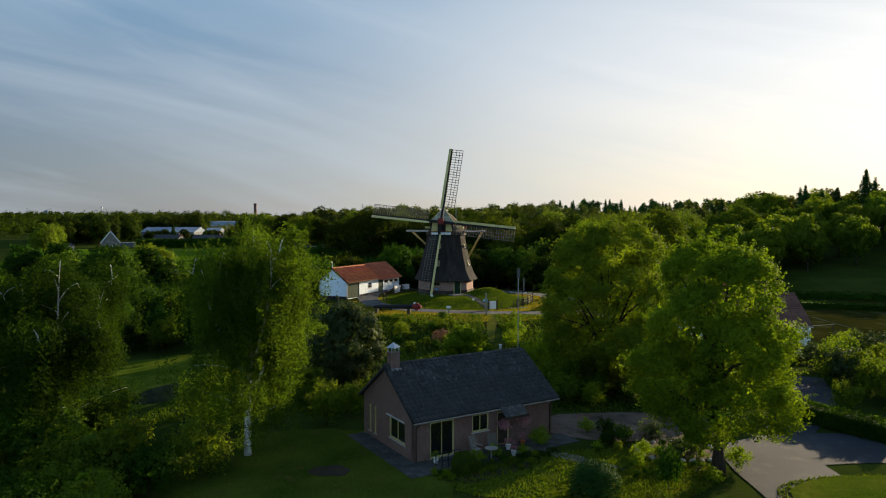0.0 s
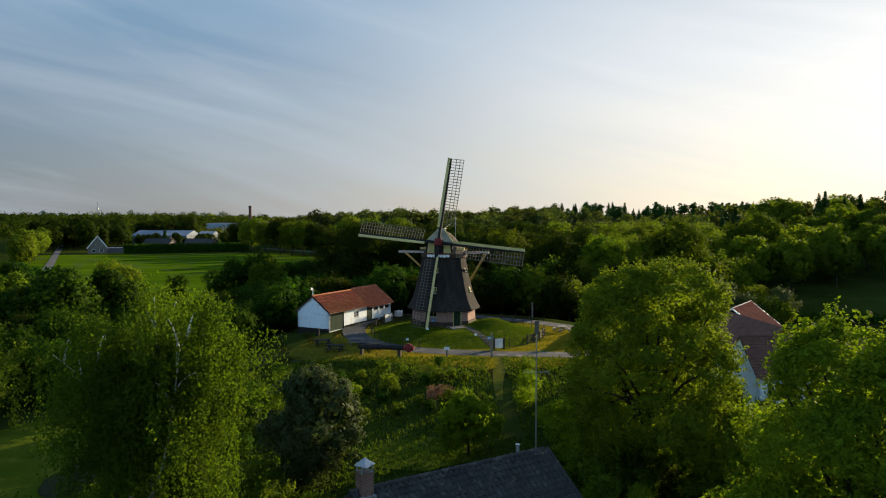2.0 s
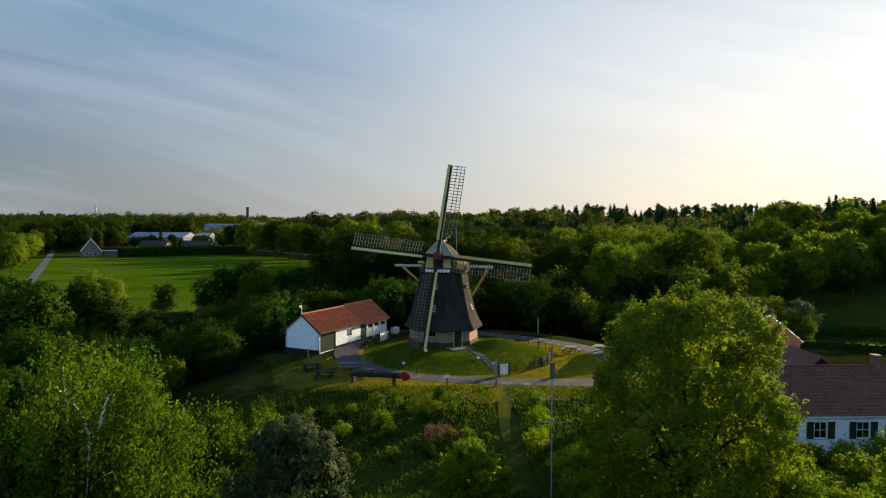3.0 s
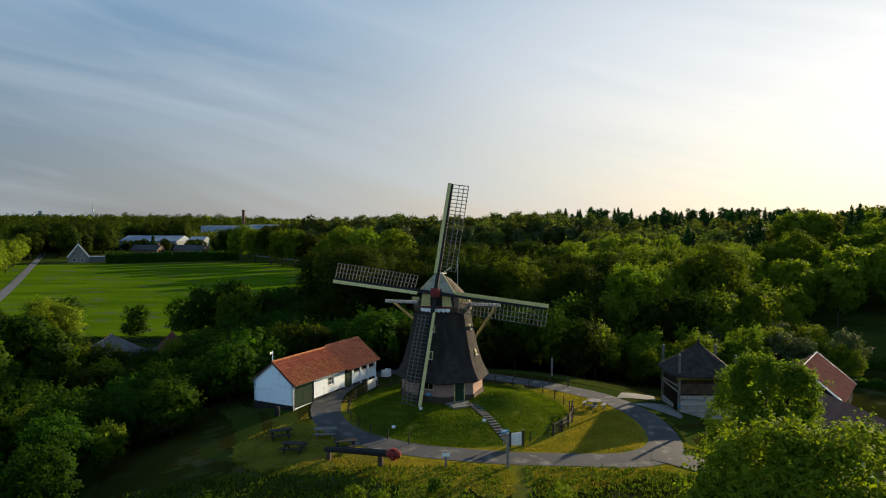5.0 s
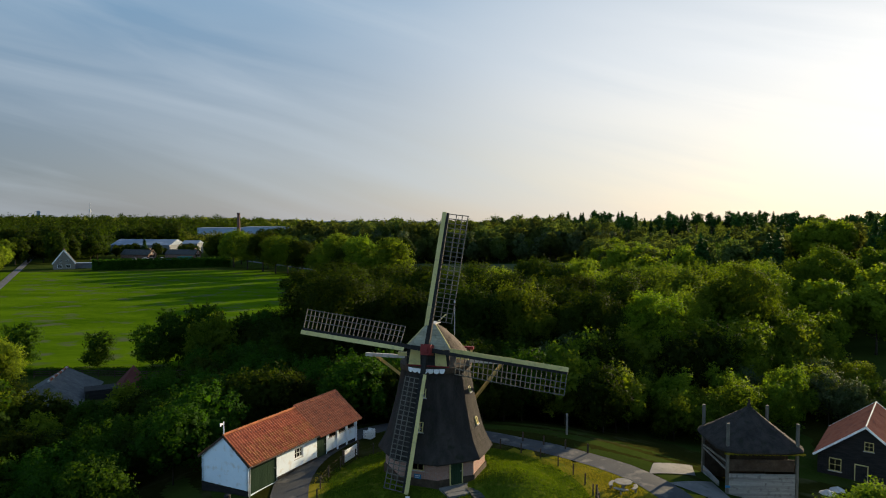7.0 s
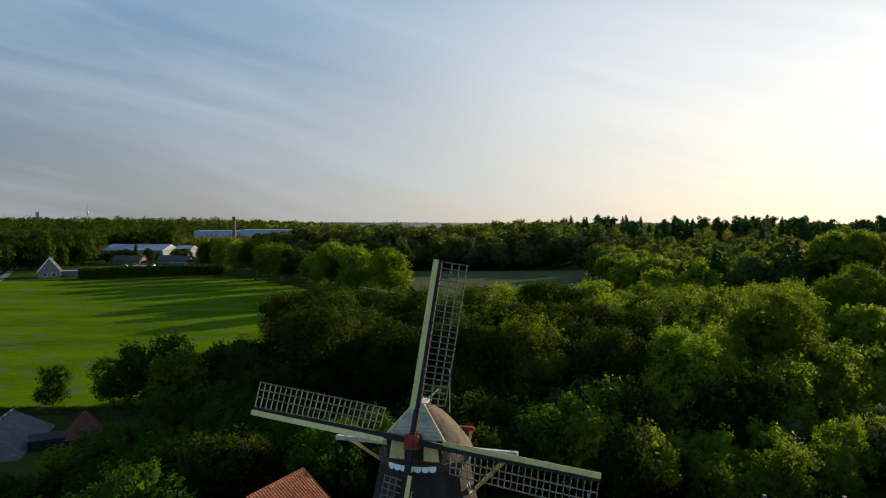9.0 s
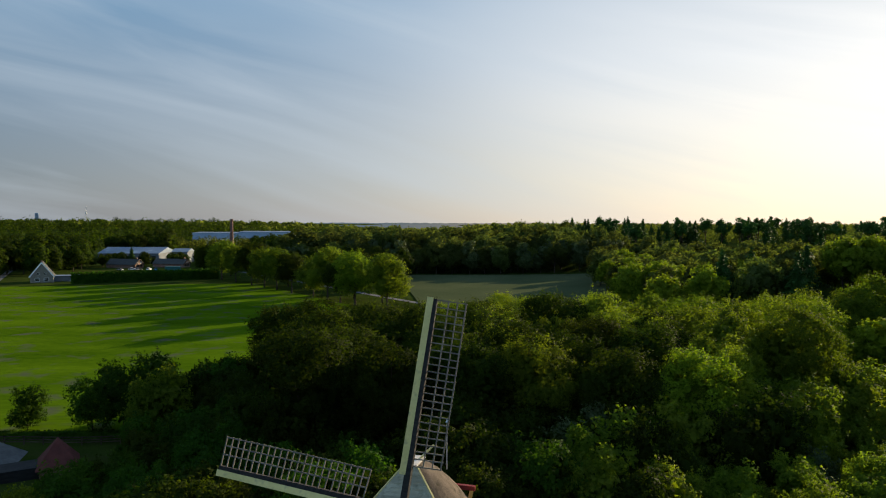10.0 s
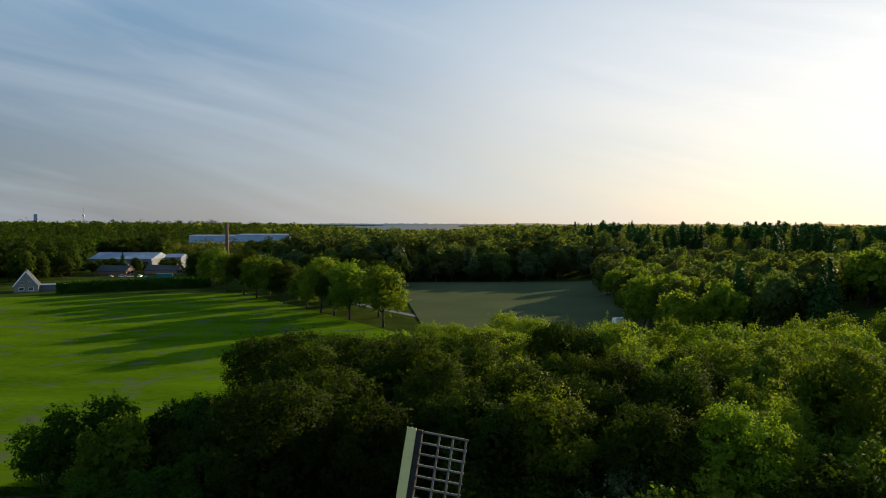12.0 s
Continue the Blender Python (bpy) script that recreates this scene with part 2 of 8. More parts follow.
# paler, greyer leaves: distance haze mixed into the base colour
M_LEAF_FAR = surface("hazed_far_leaves", (0.0465, 0.0627, 0.0188), (0.0881, 0.1058, 0.0335), 14, 0.9, 0, 3, leafy=0.6, gloss=0.0, per_object=0.35)
M_LEAF_LIME = surface("yellow_green_leaves", (0.1019, 0.1646, 0.009), (0.1696, 0.239, 0.0131), 3, 0.8, 0, 12, per_object=0.12, leafy=0.5, gloss=0.05)
M_LEAF_GREY = surface("grey_green_leaves", (0.0276, 0.0467, 0.0138), (0.0691, 0.0899, 0.038), 2, 0.8, 0, 12, per_object=0.12, leafy=0.3, gloss=0.1)
# dark leaves for evergreens and hedges; also shade painted into thicket and birch
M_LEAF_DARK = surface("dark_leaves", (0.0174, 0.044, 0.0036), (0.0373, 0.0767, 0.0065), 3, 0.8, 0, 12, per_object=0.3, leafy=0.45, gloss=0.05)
M_NEEDLE = surface("conifer_needles", (0.0135, 0.0405, 0.0081), (0.0351, 0.0783, 0.0135), 3, 0.8, 0, 12, per_object=0.25, leafy=0.15, gloss=0.08)
M_HEATH = surface("dusky_blossom", (0.085, 0.050, 0.044), (0.16, 0.085, 0.080), 1, 0.8, 0, 12, leafy=0.3)
M_FLOWER = surface("pink_blossom", (0.25, 0.10, 0.13), (0.42, 0.22, 0.25), 1, 0.7, 0, 12, leafy=0.3)
# grass blades darkened, so the colour itself holds the bank's shade
M_BANKGRASS = surface("shady_bank_grass", (0.03, 0.06, 0.005), (0.07, 0.1075, 0.01), 5, 0.8, 0, 12, leafy=0.35, gloss=0.05)
M_DRYGRASS = surface("dry_grass_blades", (0.1179, 0.1129, 0.008), (0.2359, 0.1806, 0.0208), 4, 0.8, 0, 12, leafy=0.4, gloss=0.05)
M_GRASS = surface("grass_blades", (0.042, 0.075, 0.0045), (0.09, 0.1237, 0.009), 4, 0.8, 0, 12, leafy=0.35, gloss=0.05)
M_BARK = surface("tree_bark", (0.027, 0.021, 0.015), (0.066, 0.054, 0.039), 0.6, 0.95, 0.9, 24, stretched=(3, 3, 0.5))
M_BIRCH = surface("birch_bark", (0.55, 0.53, 0.48), (0.75, 0.73, 0.68), 0.5, 0.8, 0.4, 20, (0.05, 0.045, 0.04), stretched=(0.6, 0.6, 4))
M_THATCH = surface("weathered_thatch", (0.0195, 0.0173, 0.0158), (0.0465, 0.0405, 0.0353), 1.6, 0.95, 0.9, 34, (0.022, 0.022, 0.015), stretched=(2.4, 2.4, 0.35), gloss=0.1)
M_THATCH_CAP = surface("cap_thatch", (0.055, 0.044, 0.034), (0.125, 0.10, 0.078), 1.2, 0.95, 0.9, 34, (0.04, 0.035, 0.024), stretched=(2, 2, 0.6), gloss=0.1)
M_THATCH_GREY = surface("grey_thatch", (0.0675, 0.0677, 0.067), (0.1275, 0.1269, 0.1212), 1.6, 0.95, 0.8, 30, (0.12, 0.12, 0.10), stretched=(2, 2, 0.5))
M_MILLBRICK = brickwork("mill_brick", (0.26, 0.13, 0.095), (0.35, 0.19, 0.14), (0.30, 0.27, 0.24))
M_HOUSEBRICK = brickwork("house_brick", (0.12, 0.052, 0.036), (0.19, 0.088, 0.060), (0.21, 0.18, 0.15))
M_STACKBRICK = brickwork("chimney_brick", (0.108, 0.045, 0.0315), (0.135, 0.063, 0.045), (0.2, 0.17, 0.15), 0.5, 0.2)
M_CREAM = surface("cream_paint", (0.4968, 0.42, 0.153), (0.6048, 0.5145, 0.216), 1.0, 0.6, 0.15, 30, (0.36, 0.31, 0.15), gloss=0.2)
M_BOARD = surface("grey_green_boards", (0.26, 0.26, 0.19), (0.38, 0.37, 0.28), 1.0, 0.7, 0.3, 30, (0.20, 0.20, 0.14), per_object=0.12, stretched=(0.5, 4, 4), gloss=0.15)
M_YELLOW = surface("ochre_paint", (0.60, 0.43, 0.15), (0.68, 0.51, 0.21), 1.0, 0.55, 0.15, 30)
M_BLACK = surface("black_tarred_wood", (0.014, 0.014, 0.014), (0.032, 0.030, 0.028), 1.0, 0.8, 0.4, 30, stretched=(1, 1, 6))
M_LATH = surface("weathered_laths", (0.085, 0.08, 0.065), (0.15, 0.14, 0.115), 1.0, 0.8, 0.3, 30)
M_WHITE = surface("white_limewash", (0.70, 0.80, 0.86), (0.77, 0.85, 0.90), 1.6, 0.8, 0.2, 14, (0.62, 0.62, 0.58))
M_WHITEPAINT = surface("white_paint", (0.74, 0.74, 0.72), (0.82, 0.82, 0.8), 1.0, 0.5, 0.1, 20, (0.6, 0.6, 0.56))
M_GREEN = surface("dark_green_paint", (0.012, 0.03, 0.016), (0.022, 0.045, 0.024), 1.0, 0.45, 0.15, 30, stretched=(4, 4, 0.4))
M_TILE = surface("orange_pantiles", (0.29, 0.078, 0.032), (0.47, 0.145, 0.06), 0.7, 0.75, 0.35, 22, (0.15, 0.062, 0.04), per_object=0.22)
M_TILE_OLD = surface("dark_orange_pantiles", (0.20, 0.062, 0.032), (0.33, 0.115, 0.058), 0.7, 0.8, 0.25, 26, (0.13, 0.075, 0.05))
M_TILE_PINK = surface("dull_red_tiles", (0.3325, 0.1011, 0.0524), (0.4389, 0.1487, 0.0809), 1.5, 0.9, 0.25, 26, (0.2, 0.08, 0.055), gloss=0.05)
M_TILE_BROWN = surface("brown_tiles", (0.11, 0.055, 0.04), (0.17, 0.085, 0.06), 1.2, 0.8, 0.25, 30, (0.08, 0.05, 0.04))
M_TILE_DARKRED = surface("dark_red_tiles", (0.085, 0.030, 0.026), (0.13, 0.045, 0.037), 1.2, 0.85, 0.25, 30, (0.10, 0.04, 0.035), gloss=0.05)
M_SLATE = surface("grey_concrete_tiles", (0.024, 0.024, 0.0232), (0.0528, 0.052, 0.0488), 0.8, 0.75, 0.5, 34, (0.105, 0.102, 0.09), per_object=0.15, gloss=0.2)
M_RED = surface("red_iron_paint", (0.15, 0.020, 0.020), (0.22, 0.034, 0.028), 0.5, 0.5, 0.2, 30, (0.13, 0.02, 0.02))
M_WOOD = surface("grey_weathered_boards", (0.20, 0.19, 0.18), (0.32, 0.31, 0.29), 1.0, 0.85, 0.5, 30, (0.14, 0.13, 0.12), stretched=(0.5, 0.5, 6), per_object=0.15)
M_OAK = surface("dark_oiled_wood", (0.036, 0.025, 0.017), (0.075, 0.055, 0.038), 0.6, 0.75, 0.4, 30)
M_POST = surface("grey_timber", (0.16, 0.145, 0.12), (0.27, 0.25, 0.21), 0.6, 0.85, 0.4, 30)
M_STONE = surface("pale_stone", (0.36, 0.35, 0.33), (0.48, 0.46, 0.43), 0.8, 0.8, 0.3, 30, (0.25, 0.24, 0.2))
M_ZINC = surface("zinc", (0.36, 0.38, 0.40), (0.46, 0.48, 0.50), 1.0, 0.4, 0.1, 20, metal=0.7)
M_DARK = surface("dark_interior", (0.02, 0.02, 0.02), (0.035, 0.03, 0.028), 1.0, 0.9, 0.1, 10)
M_TEAL = surface("teal_container_paint", (0.02, 0.10, 0.10), (0.035, 0.14, 0.13), 1.0, 0.6, 0.1, 10)
M_BLUE = surface("blue_sign_paint", (0.03, 0.16, 0.32), (0.05, 0.22, 0.40), 0.5, 0.5, 0, 10)
M_BLUEROOF = surface("blue_grey_metal_roof", (0.12, 0.16, 0.21), (0.17, 0.21, 0.26), 14, 0.6, 0.1, 3, (0.27, 0.31, 0.36), gloss=0.1)
M_PALECLAD = surface("pale_blue_cladding", (0.22, 0.30, 0.40), (0.30, 0.37, 0.46), 10, 0.6, 0.1, 3)
M_CLAD = surface("blue_grey_cladding", (0.0975, 0.1125, 0.1275), (0.1425, 0.1575, 0.1725), 10, 0.6, 0.1, 3)
M_GLASS = glass("window_glass")


# ---- mesh tools ----
class Shape:
    """Collects corners and faces for one mesh."""

    def __init__(self):
        self.v, self.f = [], []

    def add(self, verts, faces, m=None):
        k = len(self.v)
        self.v += [tuple(m @ Vector(p)) for p in verts] if m else [tuple(p) for p in verts]
        self.f += [tuple(k + i for i in face) for face in faces]
        return self

    def box(self, x0, y0, z0, x1, y1, z1, m=None, chamfer=0.0):
        c = min(chamfer, (x1 - x0) / 3, (y1 - y0) / 3)
        if c <= 0:
            v = [(x, y, z) for z in (z0, z1) for x, y in ((x0, y0), (x1, y0), (x1, y1), (x0, y1))]
            return self.add(v, [(3, 2, 1, 0), (4, 5, 6, 7), (0, 1, 5, 4), (1, 2, 6, 5), (2, 3, 7, 6), (3, 0, 4, 7)], m)
        ring = [(x0 + c, y0), (x1 - c, y0), (x1, y0 + c), (x1, y1 - c), (x1 - c, y1), (x0 + c, y1), (x0, y1 - c), (x0, y0 + c)]
        return self.prism(ring, z0, z1, m)

    def prism(self, ring, z0, z1, m=None):
        n = len(ring)
        v = [(x, y, z0) for x, y in ring] + [(x, y, z1) for x, y in ring]
        return self.add(v, [tuple(range(n))[::-1], tuple(range(n, 2 * n))] + [(i, (i + 1) % n, n + (i + 1) % n, n + i) for i in range(n)], m)

    def beam(self, a, b, w, h=None, up=(0, 0, 1), w2=None, h2=None):
        """A squared timber from a to b, that may taper."""
        a, b, h = Vector(a), Vector(b), h or w
        w2, h2 = w2 or w, h2 or h
        d = (b - a).normalized()
        s = d.cross(Vector(up))
        s = s.normalized() if s.length > 1e-4 else Vector((1, 0, 0))
        u = s.cross(d)
        v = [a + s * x * w / 2 + u * y * h / 2 for x, y in ((-1, -1), (1, -1), (1, 1), (-1, 1))] + [b + s * x * w2 / 2 + u * y * h2 / 2 for x, y in ((-1, -1), (1, -1), (1, 1), (-1, 1))]
        return self.add(v, [(0, 1, 2, 3), (7, 6, 5, 4), (4, 5, 1, 0), (5, 6, 2, 1), (6, 7, 3, 2), (7, 4, 0, 3)])

    def tube(self, points, radii, n=8):
        points = [Vector(p) for p in points]
        k = len(self.v)
        for i, p in enumerate(points):
            d = (points[min(i + 1, len(points) - 1)] - points[max(i - 1, 0)]).normalized()
            s = d.cross(Vector((0.31, 0.95, 0.02))).normalized()
            u = s.cross(d)
            for j in range(n):
                a = 2 * math.pi * j / n
                self.v.append(tuple(p + (s * math.cos(a) + u * math.sin(a)) * radii[i]))
        for i in range(len(points) - 1):
            for j in range(n):
                self.f.append((k + i * n + j, k + i * n + (j + 1) % n, k + (i + 1) * n + (j + 1) % n, k + (i + 1) * n + j))
        self.f.append(tuple(k + j for j in range(n))[::-1])
        self.f.append(tuple(k + (len(points) - 1) * n + j for j in range(n)))
        return self

    def loft(self, rings, cap=True, closed=True):
        k, n = len(self.v), len(rings[0])
        for r in rings:
            self.v += [tuple(p) for p in r]
        for i in range(len(rings) - 1):
            for j in range(n if closed else n - 1):
                self.f.append((k + i * n + j, k + i * n + (j + 1) % n, k + (i + 1) * n + (j + 1) % n, k + (i + 1) * n + j))
        if cap:
            self.f.append(tuple(k + j for j in range(n))[::-1])
            self.f.append(tuple(k + (len(rings) - 1) * n + j for j in range(n)))
        return self

    def mesh(self, name, smooth=False):
        me = bpy.data.meshes.new(name)
        me.from_pydata(self.v, [], self.f)
        me.update()
        if smooth:
            me.polygons.foreach_set("use_smooth", [True] * len(me.polygons))
        return me


def part(name, shape, material, parent=None, label="", smooth=False, m=None, kind=""):
    """One mesh object under a thing or a part."""
    me = shape.mesh(name, smooth) if isinstance(shape, Shape) else shape
    if not me.materials:
        me.materials.append(material)
    ob = new(name, me)
    ob.parent = parent
    if m is not None:
        ob.matrix_basis = m
    return tagged(ob, label, kind=kind)


def thing(name, m, label, category, group="", kind=""):
    ob = new(name)
    ob.empty_display_size = 0.3
    ob.matrix_basis = m
    return tagged(ob, label, category, group, kind)


def quads_mesh(name, v4):
    """A mesh of loose quads from an array of shape (n, 4, 3)."""
    n = len(v4)
    me = bpy.data.meshes.new(name)
    me.vertices.add(4 * n)
    me.vertices.foreach_set("co", np.ascontiguousarray(v4, dtype=np.float32).ravel())
    me.loops.add(4 * n)
    me.loops.foreach_set("vertex_index", np.arange(4 * n, dtype=np.int32))
    me.polygons.add(n)
    me.polygons.foreach_set("loop_start", np.arange(0, 4 * n, 4, dtype=np.int32))
    me.polygons.foreach_set("loop_total", np.full(n, 4, dtype=np.int32))
    me.update(calc_edges=True)
    return me


def tris_mesh(name, v3, out=None):
    """A mesh of loose triangles from an array of shape (n, 3, 3); out: outward directions that round off its shading."""
    n = len(v3)
    if out is not None:
        v3 = v3.copy()
        flat = np.cross(v3[:, 1] - v3[:, 0], v3[:, 2] - v3[:, 0])
        flat /= np.linalg.norm(flat, axis=1)[:, None] + 1e-9
        turned = (flat * out).sum(axis=1) < 0
        v3[turned] = v3[turned][:, ::-1]
        flat[turned] *= -1
        soft = out * 0.8 + flat * 0.45
        soft /= np.linalg.norm(soft, axis=1)[:, None] + 1e-9
    me = bpy.data.meshes.new(name)
    me.vertices.add(3 * n)
    me.vertices.foreach_set("co", np.ascontiguousarray(v3, dtype=np.float32).ravel())
    me.loops.add(3 * n)
    me.loops.foreach_set("vertex_index", np.arange(3 * n, dtype=np.int32))
    me.polygons.add(n)
    me.polygons.foreach_set("loop_start", np.arange(0, 3 * n, 3, dtype=np.int32))
    me.polygons.foreach_set("loop_total", np.full(n, 3, dtype=np.int32))
    me.update(calc_edges=True)
    if out is not None:
        me.normals_split_custom_set_from_vertices(np.repeat(soft, 3, axis=0).tolist())
    return me


def S(v, a, b):
    t = min(1.0, max(0.0, (v - a) / (b - a)))
    return t * t * (3 - 2 * t)


# ---- ground ----
def G(x, y):
    """Height of the ground."""
    dx = x - 3
    d = math.hypot(dx * (1.08 if dx > 0 else 1.0), y - 99 if y > 99 else (y - 99) * 0.95)
    a = 1 - S(d, 17, 41)
    b = (1 - S(abs(x - 16), 28, 46)) * (1 - S(y, 56, 95)) * S(y, -60, -20)
    z = -4.0 + 4.2 * a + 1.6 * b * (1 - a)
    z += 0.5 * math.exp(-((x + 14) ** 2 + (y - 108) ** 2) / 110)
    hill = max(S(x, 55, 140) * S(y, 105, 230) * (1 - 0.75 * S(y, 265, 330)), S(x, 20, 120) * S(y, 430, 560))
    z += 12.0 * hill + 15.0 * S(-x, 170, 420) * S(y, 920, 1150)
    if a < 0.98 and abs(x) < 70 and 56 < y < 160:
        z += 0.35 * noise.noise((x / 14, y / 14, 0.0)) * (1 - a) * (1 - b)
    z -= 0.7 * math.exp(-(((x + 30) / 9) ** 2 + ((y - 64) / 8) ** 2) * 1.2)
    return z


def spaced(lo, hi, dense_lo, dense_hi, step):
    out, v, s = [], dense_lo, step
    mid = list(np.arange(dense_lo, dense_hi + 1e-6, step))
    low, high = [], []
    while v > lo:
        s *= 1.25
        v -= s
        low.append(v)
    v, s = dense_hi, step
    while v < hi:
        s *= 1.25
        v += s
        high.append(v)
    return low[::-1] + mid + high


gx, gy = spaced(-4200, 4200, -70, 75, 1.0), spaced(-600, 4700, 8, 175, 1.0)
ground_shape = Shape()
ground_shape.v = [(x, y, G(x, y)) for y in gy for x in gx]
W = len(gx)
ground_shape.f = [(j * W + i, j * W + i + 1, (j + 1) * W + i + 1, (j + 1) * W + i) for j in range(len(gy) - 1) for i in range(W - 1)]
tagged(part("ground", ground_shape, M_GROUND, smooth=True), "rough grassy ground with undergrowth, rolling to the horizon", "ground", kind="structure")


def smooth_line(points, step=1.5):
    """Points along a flowing curve through the given ones."""
    p = [Vector((x, y, 0)) for x, y in points]
    out = []
    for i in range(len(p) - 1):
        a, b, c, d = p[max(i - 1, 0)], p[i], p[i + 1], p[min(i + 2, len(p) - 1)]
        n = max(2, int((c - b).length / step))
        for k in range(n):
            t = k / n
            out.append(0.5 * ((2 * b) + (c - a) * t + (2 * a - 5 * b + 4 * c - d) * t * t + (3 * b - a - 3 * c + d) * t ** 3))
    return out + [p[-1]]


def strip(name, points, width, material, label, category, lift=0.05, widths=None, step=1.5, cross=5):
    """A road or path laid on the ground along a curve."""
    line, s = smooth_line(points, step), Shape()
    rings = []
    for i, p in enumerate(line):
        d = line[min(i + 1, len(line) - 1)] - line[max(i - 1, 0)]
        side = Vector((-d.y, d.x, 0)).normalized()
        w = width if not widths else widths[0] + (widths[1] - widths[0]) * i / (len(line) - 1)
        w *= 1 + 0.05 * noise.noise((p.x / 3, p.y / 3, 4.0))
        rings.append([(q.x, q.y, G(q.x, q.y) + lift + 0.02 * (1 - abs(2 * k / cross - 1))) for k in range(cross + 1) for q in [p + side * w * (k / cross - 0.5)]])
    s.loft(rings, cap=False, closed=False)
    s.f = [f[::-1] for f in s.f]
    return tagged(part(name, s, material, smooth=True), label, category, kind="structure")


def patch(name, cx, cy, rx, ry, material, label, category, lift=0.03, turn=0.0, wobble=0.15, rings_n=10, seg=144, kind="structure", ragged=0.07):
    """A rounded patch of ground cover laid on the ground."""
    s, rows = Shape(), []
    for r in range(1, rings_n + 1):
        row = []
        for k in range(seg):
            a = 2 * math.pi * k / seg
            q = r / rings_n * (1 + wobble * noise.noise((math.cos(a) * 1.4 + cx, math.sin(a) * 1.4 + cy, 2.0)))
            q *= 1 + ragged * (r / rings_n) ** 3 * (noise.noise((math.cos(a) * rx * 0.5, math.sin(a) * ry * 0.5, cx)) + 0.6 * noise.noise((math.cos(a) * rx * 1.6, math.sin(a) * ry * 1.6, cy)))
            u, w = q * rx * math.cos(a), q * ry * math.sin(a)
            x, y = cx + u * math.cos(turn) - w * math.sin(turn), cy + u * math.sin(turn) + w * math.cos(turn)
            row.append((x, y, G(x, y) + lift))
        rows.append(row)
    s.loft(rows, cap=False)
    s.f = [f[::-1] for f in s.f] + [tuple(range(seg))]
    return tagged(part(name, s, material, smooth=True), label, category, kind=kind)


def sheet(name, corners, material, label, category, lift=0.06, n=24, kind="structure"):
    """A four-cornered piece of land laid on the ground."""
    a, b, c, d = [Vector((x, y, 0)) for x, y in corners]
    s = Shape()
    for j in range(n + 1):
        for i in range(n + 1):
            u, w = i / n, j / n
            p = (a * (1 - u) + b * u) * (1 - w) + (d * (1 - u) + c * u) * w
            s.v.append((p.x, p.y, G(p.x, p.y) + lift))
    s.f = [(j * (n + 1) + i, j * (n + 1) + i + 1, (j + 1) * (n + 1) + i + 1, (j + 1) * (n + 1) + i) for j in range(n) for i in range(n)]
    return tagged(part(name, s, material, smooth=True), label, category, kind=kind)


# land use
sheet("hay_field", [(-150, 162), (-4, 162), (-8, 276), (-176, 290)], M_FIELD, "wide bright green hay meadow with uneven mown patches", "field", 0.10, 50)
sheet("hay_field", [(-176, 290), (-8, 276), (-92, 396), (-215, 372)], M_FIELD, "far end of the bright green hay meadow", "field", 0.10, 50)
sheet("far_meadow", [(6, 212), (58, 215), (104, 452), (-24, 448)], M_MEADOW, "pale grey-green meadow ringed by dark woods", "field", 0.3, 30)
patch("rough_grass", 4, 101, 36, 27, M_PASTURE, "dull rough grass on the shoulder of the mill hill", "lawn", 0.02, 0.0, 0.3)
patch("mill_lawn", 4.5, 94.0, 17.5, 15, M_DRY, "dry yellow-green lawn round the mill", "lawn", 0.045, 0.1, 0.25, ragged=0.22)
patch("table_lawn", -9.5, 88.9, 7.4, 6.2, M_WORN, "worn dry lawn under the picnic tables", "lawn", 0.05, 0.2, 0.25, ragged=0.2)
patch("house_lawn", -8, 38, 9, 8, M_SHADELAWN, "mown garden lawn beside the brick house", "lawn", 0.03)
patch("front_lawn", 8, 38.0, 7.5, 3.2, M_LAWN, "small sunlit front lawn with flower beds", "lawn", 0.03, 0.3)
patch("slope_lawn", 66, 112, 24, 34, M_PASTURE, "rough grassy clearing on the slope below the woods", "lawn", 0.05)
patch("bank_lawn", -1.6, 61.4, 4.2, 2.8, M_LAWN, "small sunlit lawn behind the brick house", "lawn", 0.06)
patch("drive_verge", 9.8, 35.4, 6.5, 2.4, M_DRY, "sunlit dry grass beside the front path", "lawn", 0.05, 0.5)
patch("pond_lawn", -31, 67, 9, 13, M_LAWN, "sunlit lawn by the pond", "lawn", 0.03)
patch("pond", -25.5, 62.5, 3.4, 4.6, M_WATER, "small still garden pond with a green film", "pond", 0.09, 0.3)
patch("verge", 24, 34.5, 6.0, 2.6, M_LAWN, "grass verge beside the asphalt drive", "lawn", 0.14)

MX, MY = 0.43, 102.6                     # foot of the mill
ring_c = (2.1, 99.6)
loop = [(-4.0, 118.5), (-8.0, 113.2), (-10.9, 106), (-11.0, 98.6), (-8.4, 92.4), (-3.0, 88.2), (4, 86.1), (10, 85.5), (15.5, 85.7), (19.2, 89.2), (20.0, 96.5), (17.8, 103.6), (12.9, 109.0), (7.2, 113.0), (1.0, 116.5), (-4.5, 119.5)]
strip("mill_road", loop, 2.9, M_MILLROAD, "grey asphalt lane looping round the mill lawn", "road", 0.07)
strip("yard_road", [(17.5, 87.3), (22, 85.6), (28, 84.2), (37, 82)], 3.2, M_MILLROAD, "asphalt lane leading past the lawn to the farm", "road", 0.10)
strip("sand_path", [(7.0, 85.8), (6.4, 82), (5.7, 78), (5.3, 74), (5.2, 71)], 1.3, M_WORN, "worn footpath trodden down the grassy bank", "path", 0.04, (1.9, 0.5))
